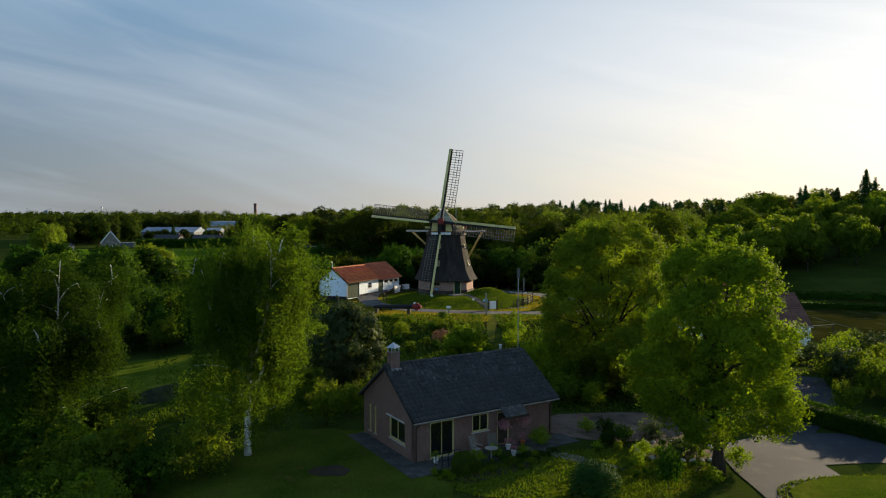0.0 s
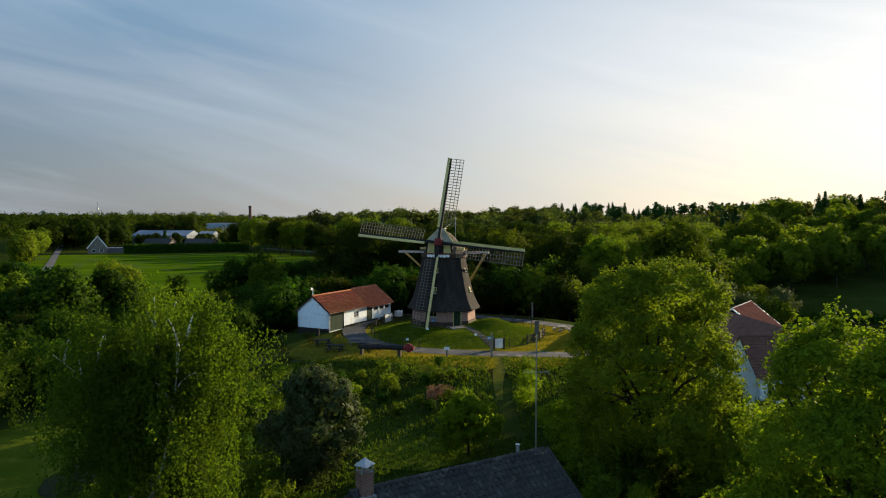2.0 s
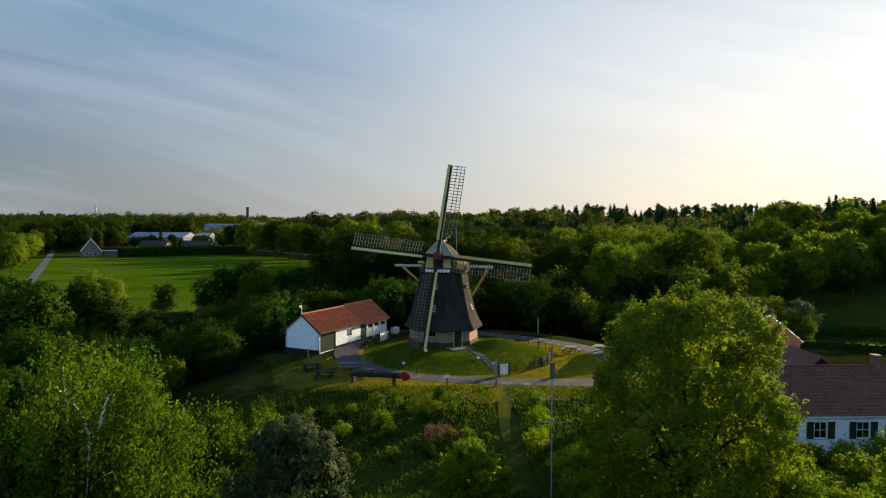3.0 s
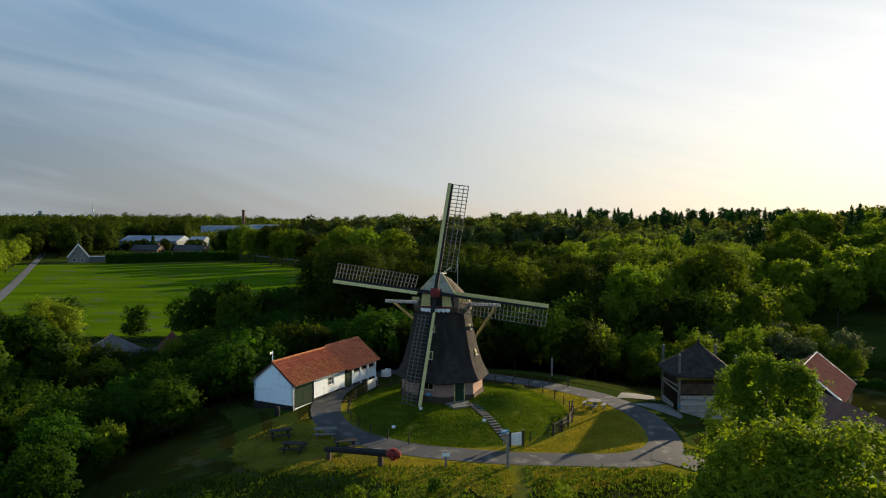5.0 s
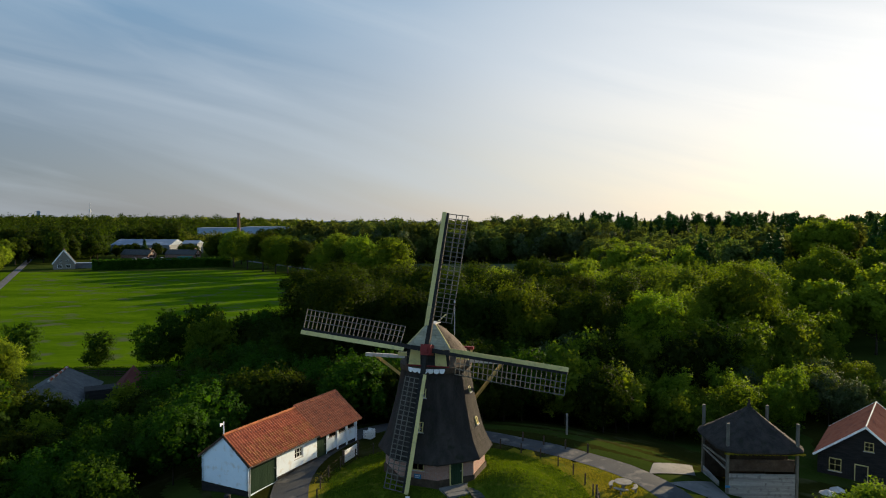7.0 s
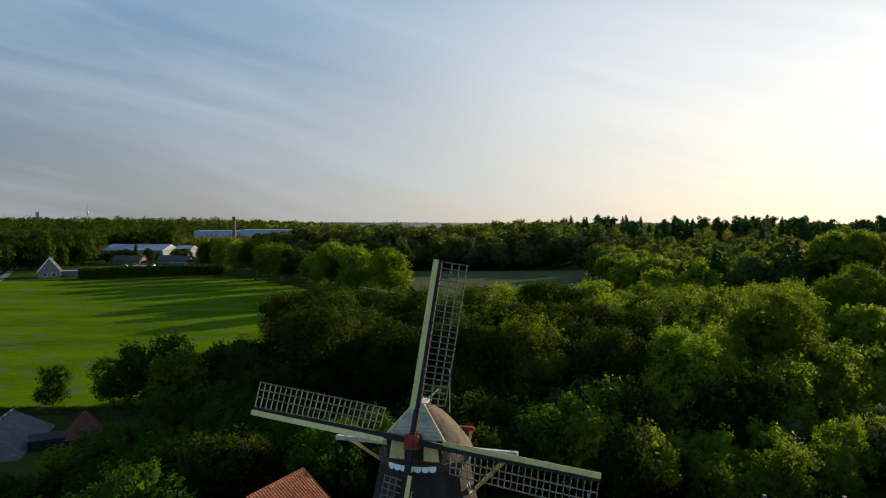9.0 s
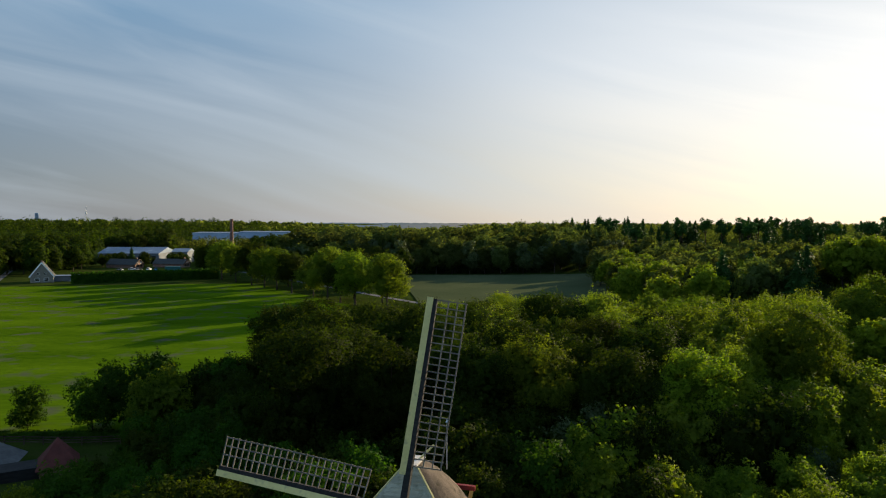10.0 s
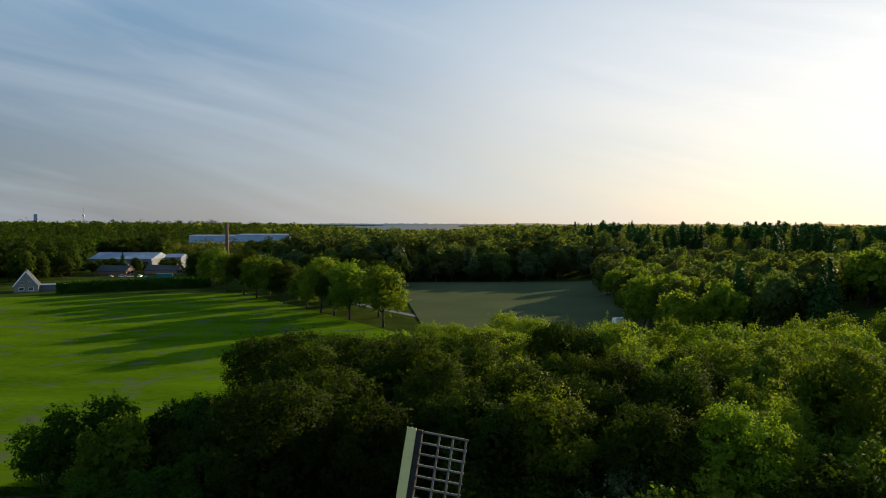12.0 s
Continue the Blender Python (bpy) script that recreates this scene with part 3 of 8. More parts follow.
strip("drive", [(32, 41.5), (26, 42.2), (20.4, 41), (19.6, 36), (19.9, 28), (20.8, 18)], 5.6, M_ASPHALT, "wide worn asphalt drive", "road", 0.05)
strip("north_drive", [(23, 45.5), (29, 53), (33, 62)], 4.0, M_ASPHALT, "asphalt lane between hedges", "road", 0.065)
patch("gravel_yard", 13.0, 46.6, 6.8, 3.4, M_GRAVEL, "reddish gravel yard behind the brick house", "yard", 0.05, -0.05)
strip("tree_lane", [(24, 268), (6, 299), (-24, 340), (-84, 423), (-122, 472)], 3.2, M_LANE, "pale lane behind the row of trees", "road", 0.08, step=6)
strip("field_road", [(-90, 150), (-141, 252), (-300, 545)], 3.2, M_LANE, "straight pale road along the field", "road", 0.2, step=10)

# mound
mound = Shape()
rows = []
for r in np.linspace(0.02, 1, 15):
    row = []
    for k in range(64):
        a = 2 * math.pi * k / 64
        x, y = ring_c[0] + 10.6 * r * math.cos(a), ring_c[1] + 11.5 * r * math.sin(a)
        h = 0.82 * (1 - S(r, 0.45, 1.0))
        h += 1.0 * math.exp(-((x - 6.8) ** 2 + (y - 99.5) ** 2) / 9.0)
        h += 0.1 * noise.noise((x / 1.6, y / 1.6, 1.0)) * (1 - r ** 4)
        row.append((x, y, G(x, y) + 0.03 + h))
    rows.append(row)
mound.loft(rows)
mound.f = [f[::-1] for f in mound.f[:-2]] + [tuple(range(64))]
tagged(part("mill_mound", mound, M_MOUND, smooth=True), "grassy mound on which the mill stands", "mound", kind="structure")


def mound_z(x, y):
    r = math.hypot((x - ring_c[0]) / 10.6, (y - ring_c[1]) / 11.5)
    if r > 1:
        return G(x, y)
    return G(x, y) + 0.03 + 0.82 * (1 - S(r, 0.45, 1.0)) + 1.0 * math.exp(-((x - 6.8) ** 2 + (y - 99.5) ** 2) / 9.0)


# ---- the windmill ----
def octagon(r, z, turn=radians(-20 - 90 + 22.5)):
    return [(r * math.cos(turn + k * math.pi / 4), r * math.sin(turn + k * math.pi / 4), z) for k in range(8)]


def facet(angle, inset, z, tilt=0.0):
    """A frame on a side of the octagon: x along the side, -y outwards, z up. angle: from -y towards +x."""
    a = radians(angle)
    return Matrix.Translation((inset * math.sin(a), -inset * math.cos(a), z)) @ Euler((-tilt, 0, a)).to_matrix().to_4x4()


def casing(w, h, bar, depth, sill=None):
    """A closed rectangular frame of four bars in one piece."""
    low = bar if sill is None else sill
    outer = [(-w / 2, 0), (w / 2, 0), (w / 2, h), (-w / 2, h)]
    inner = [(-w / 2 + bar, low), (w / 2 - bar, low), (w / 2 - bar, h - bar), (-w / 2 + bar, h - bar)]
    v = [(x, y, z) for y in (-depth, 0.02) for ring in (outer, inner) for x, z in ring]
    f = []
    for i in range(4):
        j = (i + 1) % 4
        f += [(i, j, 4 + j, 4 + i), (8 + j, 8 + i, 12 + i, 12 + j), (j, i, 8 + i, 8 + j), (4 + i, 4 + j, 12 + j, 12 + i)]
    return Shape().add(v, f)


def small_window(parent, m, w, h, frame_mat, nx=2, ny=2, depth=0.10, bar=0.06, label="", sill=True):
    """A window: frame of four bars, glazing bars, panes and a sill. m: x along the wall, -y outwards, z up from the sill."""
    ob = part("window", casing(w, h, bar, depth), frame_mat, parent, label, m=m)
    for i in range(1, nx):
        x = -w / 2 + w * i / nx
        part("glazing_bar", Shape().box(x - 0.02, -depth * 0.7, bar, x + 0.02, -0.02, h - bar), frame_mat, ob)
    for j in range(1, ny):
        z = h * j / ny
        part("glazing_bar", Shape().box(-w / 2 + bar, -depth * 0.65, z - 0.02, w / 2 - bar, -0.025, z + 0.02), frame_mat, ob)
    part("pane", Shape().box(-w / 2 + bar, -depth * 0.4, bar, w / 2 - bar, -depth * 0.4 + 0.012, h - bar), M_GLASS, ob)
    part("backing", Shape().box(-w / 2 + bar, 0.0, bar, w / 2 - bar, 0.015, h - bar), M_DARK, ob)
    if sill:
        part("sill", Shape().box(-w / 2 - 0.08, -depth - 0.06, -0.07, w / 2 + 0.08, 0, -0.003), M_STONE, ob)
    return ob


def plank_door(parent, m, w, h, frame_mat, leaf_mat, label=""):
    ob = part("door", casing(w, h, 0.08, 0.10, 0.008), frame_mat, parent, label, m=m)
    leaf = Shape()
    n = max(3, int(w / 0.2))
    for i in range(n):
        x0 = -w / 2 + 0.08 + (w - 0.16) * i / n
        leaf.box(x0 + 0.004, -0.06, 0.01, x0 + (w - 0.16) / n - 0.004, 0.0, h - 0.085)
    part("door_leaf", leaf, leaf_mat, ob)
    part("handle", Shape().box(w / 2 - 0.2, -0.1, h * 0.48, w / 2 - 0.14, -0.06, h * 0.53), M_ZINC, ob)
    return ob


MILL_Z = 1.45
HUB = Vector((-0.235, 99.50, 11.84))
YAW, TAU, ALPHA, SAIL = -0.269, 0.20, -0.104, 11.05
mill = thing("windmill", Matrix.Translation((MX, MY, MILL_Z)), "thatched octagonal tower windmill with red-brick base and four lattice sails", "windmill")
part("brick_base", Shape().loft([octagon(4.22, -0.9), octagon(4.12, 2.3)]), M_MILLBRICK, mill, "red-brick octagonal base")
part("plinth", Shape().loft([octagon(4.32, -0.9), octagon(4.30, 0.28)]), M_OAK, mill, "dark tarred plinth")
profile = [(4.15, 1.72), (4.76, 1.62), (4.84, 1.72), (4.72, 1.95), (4.45, 2.4), (4.17, 2.95), (3.86, 3.85), (3.56, 5.0), (3.27, 6.2), (3.04, 7.4), (2.88, 8.4), (2.85, 8.55)]
tower = Shape()
rings = []
for r, z in profile:                    # eight flat sides, each a little bowed
    o = [Vector(p) for p in octagon(r, z)]
    row = []
    for k in range(8):
        a, b = o[k], o[(k + 1) % 8]
        out = (a + b).xy.normalized().to_3d()
        row += [tuple(a.lerp(b, t) + out * 0.06 * math.sin(math.pi * t)) for t in np.linspace(0, 1, 7)[:-1]]
    rings.append(row)
tower.loft(rings)
part("thatched_body", tower, M_THATCH, mill, "dark weathered reed thatch")
for ang, z, r, w in ((-20, 3.9, 3.60, 0.58), (-20, 6.5, 2.95, 0.58), (70, 3.9, 3.58, 0.42), (70, 6.5, 2.93, 0.42)):
    small_window(mill, facet(ang, r + 0.06, z, radians(17)), w, w + 0.2, M_CREAM, 2, 2, 0.10)
small_window(mill, facet(-20, 3.87, 0.95), 0.95, 0.62, M_CREAM, 2, 1, bar=0.04)
plaque = part("plaque", Shape().box(-0.28, -0.05, 0, 0.28, 0, 0.34), M_BLUE, mill, "small blue wall plaque", m=facet(-20, 3.95, 0.3))
part("writing", Shape().box(-0.2, -0.056, 0.2, 0.2, -0.051, 0.25).box(-0.2, -0.056, 0.08, 0.12, -0.051, 0.12), M_WHITEPAINT, plaque, "unreadable white lines of writing")
plank_door(mill, facet(25, 3.93, -0.22), 1.15, 2.05, M_CREAM, M_GREEN, "dark green plank door")
part("lantern", Shape().tube([(0, 0, 0), (0, 0, 0.12), (0, 0, 0.3), (0, 0, 0.36)], [0.05, 0.1, 0.1, 0.03], 6), M_WHITEPAINT, mill, "white wall lamp", m=facet(8, 4.25, 1.5))

cap_m = Matrix.Translation((0, 0, 0)) @ Euler((0, 0, YAW)).to_matrix().to_4x4()      # -y is the front of the cap
capring = Shape().tube([(0, 0, 8.42), (0, 0, 8.85)], [3.0, 3.0], 24)
part("cap_ring", capring, M_OAK, mill, m=cap_m)


def cap_section(y, half, top, base=8.7, n=14, sharp=1.35):
    pts = []
    for i in range(n + 1):
        a = math.pi * i / n
        c, s = math.cos(a), math.sin(a)
        x = half * math.copysign(abs(c) ** 0.95, c)
        z = base + (top - base) * (1 - abs(c) ** sharp) ** 0.85
        pts.append((x, y, z))
    return pts


cap = Shape()
sections = [(-2.2, 2.0, 10.35), (-1.75, 2.2, 11.25), (-1.32, 2.4, 11.98), (-0.5, 2.75, 12.1), (0.5, 2.95, 11.9), (1.5, 2.9, 11.45), (2.4, 2.55, 10.9), (3.0, 2.0, 10.2), (3.4, 1.2, 9.5)]
cap.loft([cap_section(*s) for s in sections])
part("cap_thatch", cap, M_THATCH_CAP, mill, "grey-brown thatched cap", smooth=True, m=cap_m)
# black plate in place of the unlit opening round the windshaft
front = part("cap_front", Shape().box(-1.78, -2.34, 8.75, 1.78, -2.2, 10.42), M_BLACK, mill, "black front of the cap for its dark shaft opening", m=cap_m)
hip = part("cap_hip", Shape().add([(-1.95, -2.38, 10.3), (1.95, -2.38, 10.3), (0.36, -1.38, 12.12), (-0.36, -1.38, 12.12), (-1.9, -2.2, 10.3), (1.9, -2.2, 10.3), (0.36, -1.25, 12.05), (-0.36, -1.25, 12.05)],
                                  [(0, 1, 2, 3), (7, 6, 5, 4), (0, 4, 5, 1), (3, 2, 6, 7), (0, 3, 7, 4), (1, 5, 6, 2)]), M_BOARD, mill, "grey-green boarded hip above the windshaft", m=cap_m)
for i in range(9):                      # lapped boards, each proud at its lower edge
    f0, f1 = i / 9, (i + 1.12) / 9
    lo = [1.95 + (0.36 - 1.95) * f0, -2.38 + f0, 10.3 + 1.82 * f0]
    hi = [1.95 + (0.36 - 1.95) * f1, -2.38 + f1, 10.3 + 1.82 * f1]
    part("weatherboard", Shape().add([(-lo[0], lo[1] - 0.08, lo[2] + 0.03), (lo[0], lo[1] - 0.08, lo[2] + 0.03), (hi[0], hi[1] - 0.02, hi[2] + 0.01), (-hi[0], hi[1] - 0.02, hi[2] + 0.01), (-lo[0], lo[1] - 0.01, lo[2]), (lo[0], lo[1] - 0.01, lo[2])],
         [(0, 1, 2, 3), (0, 4, 5, 1), (0, 3, 4), (1, 5, 2)]), M_BOARD, hip)
for sx in (-1, 1):
    part("trim_board", Shape().beam((sx * 1.99, -2.44, 10.28), (sx * 0.4, -1.42, 12.14), 0.1, 0.06), M_CREAM, hip)
    part("side_panel", Shape().add([(sx * 0.62, -2.40, 8.98), (sx * 1.62, -2.40, 8.98), (sx * 1.42, -2.40, 10.28), (sx * 0.62, -2.40, 10.28), (sx * 0.62, -2.345, 8.98), (sx * 1.62, -2.345, 8.98), (sx * 1.42, -2.345, 10.28), (sx * 0.62, -2.345, 10.28)],
         [(0, 1, 2, 3)[::sx], (7, 6, 5, 4)[::sx], (0, 4, 5, 1)[::sx], (3, 2, 6, 7)[::sx], (0, 3, 7, 4)[::sx], (1, 5, 6, 2)[::sx]]), M_CREAM, front, "cream painted panel")
part("red_batten", Shape().box(-1.75, -2.43, 8.88, 1.75, -2.345, 8.97), M_RED, front, "thin red batten")
for i in range(7):                      # the scalloped white board under the cap's front
    m = Euler((0, 0, radians(-25.2 + i * 8.4))).to_matrix().to_4x4() @ Matrix.Translation((0, -3.06, 8.62)) @ Euler((radians(90), 0, 0)).to_matrix().to_4x4()
    scallop = [(-0.215, 0.2), (0.215, 0.2)] + [(0.215 * math.cos(b), -0.16 * math.sin(b)) for b in np.linspace(0, math.pi, 7)]
    part("beard_scallop", Shape().prism(scallop[::-1], 0, 0.05, m), M_WHITEPAINT, mill, "white scalloped beard board" if i == 0 else "", m=cap_m)
part("ridge_spar", Shape().beam((0.15, -0.3, 12.15), (0.75, 0.5, 12.75), 0.1, 0.08), M_CREAM, mill, m=cap_m)
part("ridge_cap", Shape().beam((0, -1.42, 12.17), (0, 0.25, 12.12), 0.7, 0.1), M_STONE, mill, "pale ridge capping", m=cap_m)
part("lightning_rod", Shape().tube([(1.0, 2.4, 10.7), (1.0, 2.4, 13.5), (1.0, 2.4, 13.52), (1.0, 2.4, 13.7)], [0.04, 0.03, 0.09, 0.04], 6), M_ZINC, mill, "thin lightning rod", m=cap_m)
part("front_beam", Shape().beam((-2.9, -1.2, 9.55), (3.1, -1.2, 9.55), 0.28, 0.3), M_CREAM, mill, m=cap_m)
part("long_beam", Shape().beam((-6.4, 0.35, 9.0), (6.0, 0.35, 9.0), 0.26, 0.28), M_STONE, mill, "long pale cross beam", m=cap_m)
tail_foot = Vector((0.0, 8.0, 1.4))
part("tail_pole", Shape().beam((0, 3.0, 9.6), tail_foot, 0.35, 0.35), M_CREAM, mill, "cream tail pole", m=cap_m)
for sx in (-1, 1):
    part("brace", Shape().beam((sx * 5.7, 0.35, 9.1), tail_foot + Vector((sx * 0.2, -0.3, 0.5)), 0.22, 0.22), M_YELLOW, mill, "ochre diagonal brace", m=cap_m)
    part("short_brace", Shape().beam((sx * 2.4, 3.0, 9.5), tail_foot + Vector((sx * 0.2, -0.6, 0.9)), 0.18, 0.18), M_YELLOW, mill, m=cap_m)
part("short_beam", Shape().beam((-2.6, 2.9, 9.55), (2.6, 2.9, 9.55), 0.24, 0.26), M_RED, mill, m=cap_m)

# windshaft, poll end and sails
e_x, e_b = Vector((math.cos(YAW), math.sin(YAW), 0)), Vector((-math.sin(YAW), math.cos(YAW), 0))
e_w = math.sin(TAU) * e_b + math.cos(TAU) * Vector((0, 0, 1))
e_n = e_w.cross(e_x)                     # along the shaft, to the back
hub_local = HUB - Vector((MX, MY, MILL_Z))
part("windshaft", Shape().tube([hub_local + e_n * 3.4, hub_local + e_n * 0.2], [0.32, 0.32], 12), M_OAK, mill)
rot = Matrix((e_x, e_n, e_w)).transposed()
head = rot.to_4x4()
head.translation = hub_local
part("poll_end", Shape().box(-0.42, -0.55, -0.42, 0.42, 0.6, 0.42, chamfer=0.08).box(-0.2, -0.72, -0.2, 0.2, -0.55, 0.2), M_RED, mill, "red cast-iron poll end", m=head)
for q in range(4):
    turn = -ALPHA - q * math.pi / 2      # from straight up, clockwise as seen from the front
    m = head @ Euler((0, turn, 0)).to_matrix().to_4x4()
    off = 0.14 if q % 2 else -0.18
    sail = part("sail", Shape().beam((0, off, 0.3), (0, off, SAIL), 0.36, 0.34, (0, 1, 0), 0.2, 0.18), M_BLACK, mill, "black stock with cream leading board and open lattice", m=m)
    lead = Shape()
    rows = []
    for r in np.linspace(1.9, SAIL + 0.05, 12):
        tw = radians(24 - 20 * (r - 1.9) / (SAIL - 1.9))
        w = 0.34
        a, b = Vector((-0.1, off - 0.12, r)), Vector((-0.1 - w * math.cos(tw), off - 0.12 - w * math.sin(tw), r))
        nrm = Vector((math.sin(tw), -math.cos(tw), 0)) * 0.03
        rows.append([tuple(a), tuple(b), tuple(b + nrm), tuple(a + nrm)])
    lead.loft(rows)
    part("leading_board", lead, M_CREAM, sail, "cream leading board")
    ends = []
    count = 24
    for i in range(count):
        r = 2.35 + (SAIL - 2.4) * i / (count - 1)
        tw = radians(24 - 20 * (r - 1.9) / (SAIL - 1.9))
        d = Vector((math.cos(tw), math.sin(tw) * 0.9, 0))
        a, b = Vector((0, off + 0.02, r)), Vector((0, off + 0.02, r)) + d * 1.72
        part("bar", Shape().beam(a - d * 0.25, b, 0.075, 0.06), M_LATH, sail)
        ends.append((a, d))
    for g in (0.72, 1.2, 1.66):
        lath = Shape()
        lath.loft([[tuple(a + d * g + Vector((x, y, 0))) for x, y in ((-0.034, -0.055), (0.034, -0.055), (0.034, -0.005), (-0.034, -0.005))] for a, d in ends])
        part("lath", lath, M_LATH, sail)


# ---- buildings ----
def wall(parent, m, length, height, openings, material, thick=0.25, label="", name="wall", z0=-0.6):
    """A wall along x from 0, its outside at y = 0, with holes (x0, z0, x1, z1) right through it."""
    s = Shape()
    xs = sorted({0.0, length, *[o[0] for o in openings], *[o[2] for o in openings]})
    for a, b in zip(xs, xs[1:]):
        holes = sorted([(o[1], o[3]) for o in openings if o[0] <= a + 1e-6 and o[2] >= b - 1e-6])
        z = z0
        for h0, h1 in holes:
            if h0 > z:
                s.box(a, 0, z, b, thick, h0)
            z = h1
        s.box(a, 0, z, b, thick, height)
    me = s.mesh(name)
    bm = bmesh.new()
    bm.from_mesh(me)
    bmesh.ops.remove_doubles(bm, verts=bm.verts, dist=0.0005)
    bm.to_mesh(me)
    bm.free()
    return part(name, me, material, parent, label, m=m)


def gable(parent, m, width, z0, rise, material, thick=0.25, name="gable"):
    s = Shape()
    s.add([(0, 0, z0), (width, 0, z0), (width / 2, 0, z0 + rise), (0, thick, z0), (width, thick, z0), (width / 2, thick, z0 + rise)],
          [(0, 1, 2), (5, 4, 3), (0, 3, 4, 1), (1, 4, 5, 2), (2, 5, 3, 0)])
    return part(name, s, material, parent, m=m)


def tile_mesh(name, w, h, material, wave=0.05):
    """One roof tile, seen from above: x across, y up the slope, with a roll on its side."""
    xs = np.linspace(0, w, 6)
    zs = [wave * (0.5 + 0.5 * math.cos(2 * math.pi * x / w)) for x in xs]
    v = [(x, 0, z + 0.05) for x, z in zip(xs, zs)] + [(x, h, z) for x, z in zip(xs, zs)] + [(x, 0, z + 0.005) for x, z in zip(xs, zs)]
    n = 6
    s = Shape().add(v, [(i, i + 1, n + i + 1, n + i) for i in range(n - 1)] + [(2 * n + i, 2 * n + i + 1, i + 1, i) for i in range(n - 1)])
    me = s.mesh(name)
    me.materials.append(material)
    return me


def tiled_slope(parent, m, length, slope, material, tw=0.3, th=0.34, singles=0, wave=0.05, name="roof_tile", deck=None):
    """A slope of tiles laid in courses from the eave up; m: x along the eave, y up the slope, z out of it. The first ones are parts of their own."""
    nx, ny = int(round(length / tw)), int(round(slope / th))
    tw, th = length / nx, slope / ny
    me = tile_mesh(name, tw, th + 0.06, material, wave)
    base_v = np.array([v.co[:] for v in me.vertices])
    base_f = [tuple(p.vertices) for p in me.polygons]
    part("deck", Shape().box(0, 0, -0.10, length, slope, -0.006), deck or material, parent, m=m)
    rest_v, rest_f, made = [], [], 0
    rnd = random.Random(7)
    for j in range(ny):
        for i in range(nx):
            dz, tilt = rnd.uniform(-0.006, 0.008), rnd.uniform(-0.012, 0.012)
            if made < singles:
                part(name, me, material, parent, m=m @ Matrix.Translation((i * tw, j * th, dz)) @ Euler((tilt, 0, tilt)).to_matrix().to_4x4())
                made += 1
            else:
                k = len(rest_v) * len(base_v)
                rest_v.append(base_v + np.array([i * tw, j * th, dz]))
                rest_f += [tuple(k + q for q in f) for f in base_f]
    if rest_v:
        s = Shape()
        s.v, s.f = [tuple(p) for p in np.concatenate(rest_v)], rest_f
        part("roof_tiles", s, material, parent, m=m, kind="stuff")


def slope_frame(eave_a, eave_b, ridge_a):
    """x along the eave, y up to the ridge, z out."""
    a, b, r = Vector(eave_a), Vector(eave_b), Vector(ridge_a)
    x = (b - a).normalized()
    y = (r - a)
    y = (y - x * y.dot(x)).normalized()
    z = x.cross(y)
    m = Matrix((x, y, z)).transposed().to_4x4()
    m.translation = a
    return m


def open_window(parent, wall_m, x0, z0, x1, z1, frame_mat, nx=2, ny=1, label=""):
    return small_window(parent, wall_m @ Matrix.Translation(((x0 + x1) / 2, 0.14, z0)), x1 - x0, z1 - z0, frame_mat, nx, ny, 0.10, 0.07, label, True)


def house_shell(parent, L, Wd, eave, ridge, over, verge, wall_mat, tile_mat, fronts, backs, lefts, rights, tw=0.3, th=0.34, singles=0, wave=0.05, both=True, deck=None):
    """A gabled house: x along its front wall (y = 0), depth Wd to +y, ridge along x."""
    walls = {"front": (Matrix(), L, fronts), "back": (pose(L, Wd, 0, 0, 0, 180), L, backs), "left": (pose(0, Wd, 0, 0, 0, -90), Wd, lefts), "right": (pose(L, 0, 0, 0, 0, 90), Wd, rights)}
    for key, (m, n, holes) in walls.items():
        wall(parent, m, n, eave, [h[:4] for h in holes], wall_mat, name=key + "_wall")
    gable(parent, walls["left"][0], Wd, eave, ridge - eave, wall_mat)
    gable(parent, walls["right"][0], Wd, eave, ridge - eave, wall_mat)
    rise, run = ridge - eave, Wd / 2
    k = over / run
    z0 = eave - rise * k + 0.10
    slope = math.hypot(run + over, rise * (1 + k))
    f = slope_frame((-verge, -over, z0), (L + verge, -over, z0), (-verge, Wd / 2, ridge + 0.10))
    tiled_slope(parent, f, L + 2 * verge, slope, tile_mat, tw, th, singles, wave, deck=deck)
    g = slope_frame((L + verge, Wd + over, z0), (-verge, Wd + over, z0), (L + verge, Wd / 2, ridge + 0.10))
    if both:
        tiled_slope(parent, g, L + 2 * verge, slope, tile_mat, tw, th, 0, wave, deck=deck)
    else:
        part("roof_slope", Shape().box(0, 0, -0.1, L + 2 * verge, slope, 0.03), tile_mat, parent, m=g)
    rl = Shape()
    for i in range(int((L + 2 * verge) / 0.4)):
        x = -verge + i * 0.4
        rl.tube([(x, Wd / 2, ridge + 0.13), (x + 0.42, Wd / 2, ridge + 0.145)], [0.12, 0.135], 8)
    part("ridge_tiles", rl, tile_mat, parent)
    return walls


# brick house
hx = thing("brick_house", pose(-1.75, 39.4, -2.4, 0, 0, 31.3), "low brown-brick bungalow with grey concrete-tiled roof", "house")
fr = [(1.15, 0.05, 2.85, 2.25), (4.2, 1.15, 5.45, 2.25), (6.1, 0.05, 7.05, 2.2)]
lf = [(7.0 - 3.2, 0.75, 7.0 - 1.1, 2.1), (0.85, 0.4, 1.2, 2.2), (1.6, 0.4, 1.95, 2.2)]
W1 = house_shell(hx, 10.6, 7.0, 2.72, 5.1, 0.42, 0.25, M_HOUSEBRICK, M_SLATE, fr, [], lf, [], 0.30, 0.34, 300, 0.10, both=False)
open_window(hx, W1["front"][0], *fr[0], M_CREAM, 2, 1, "wide glazed garden door")
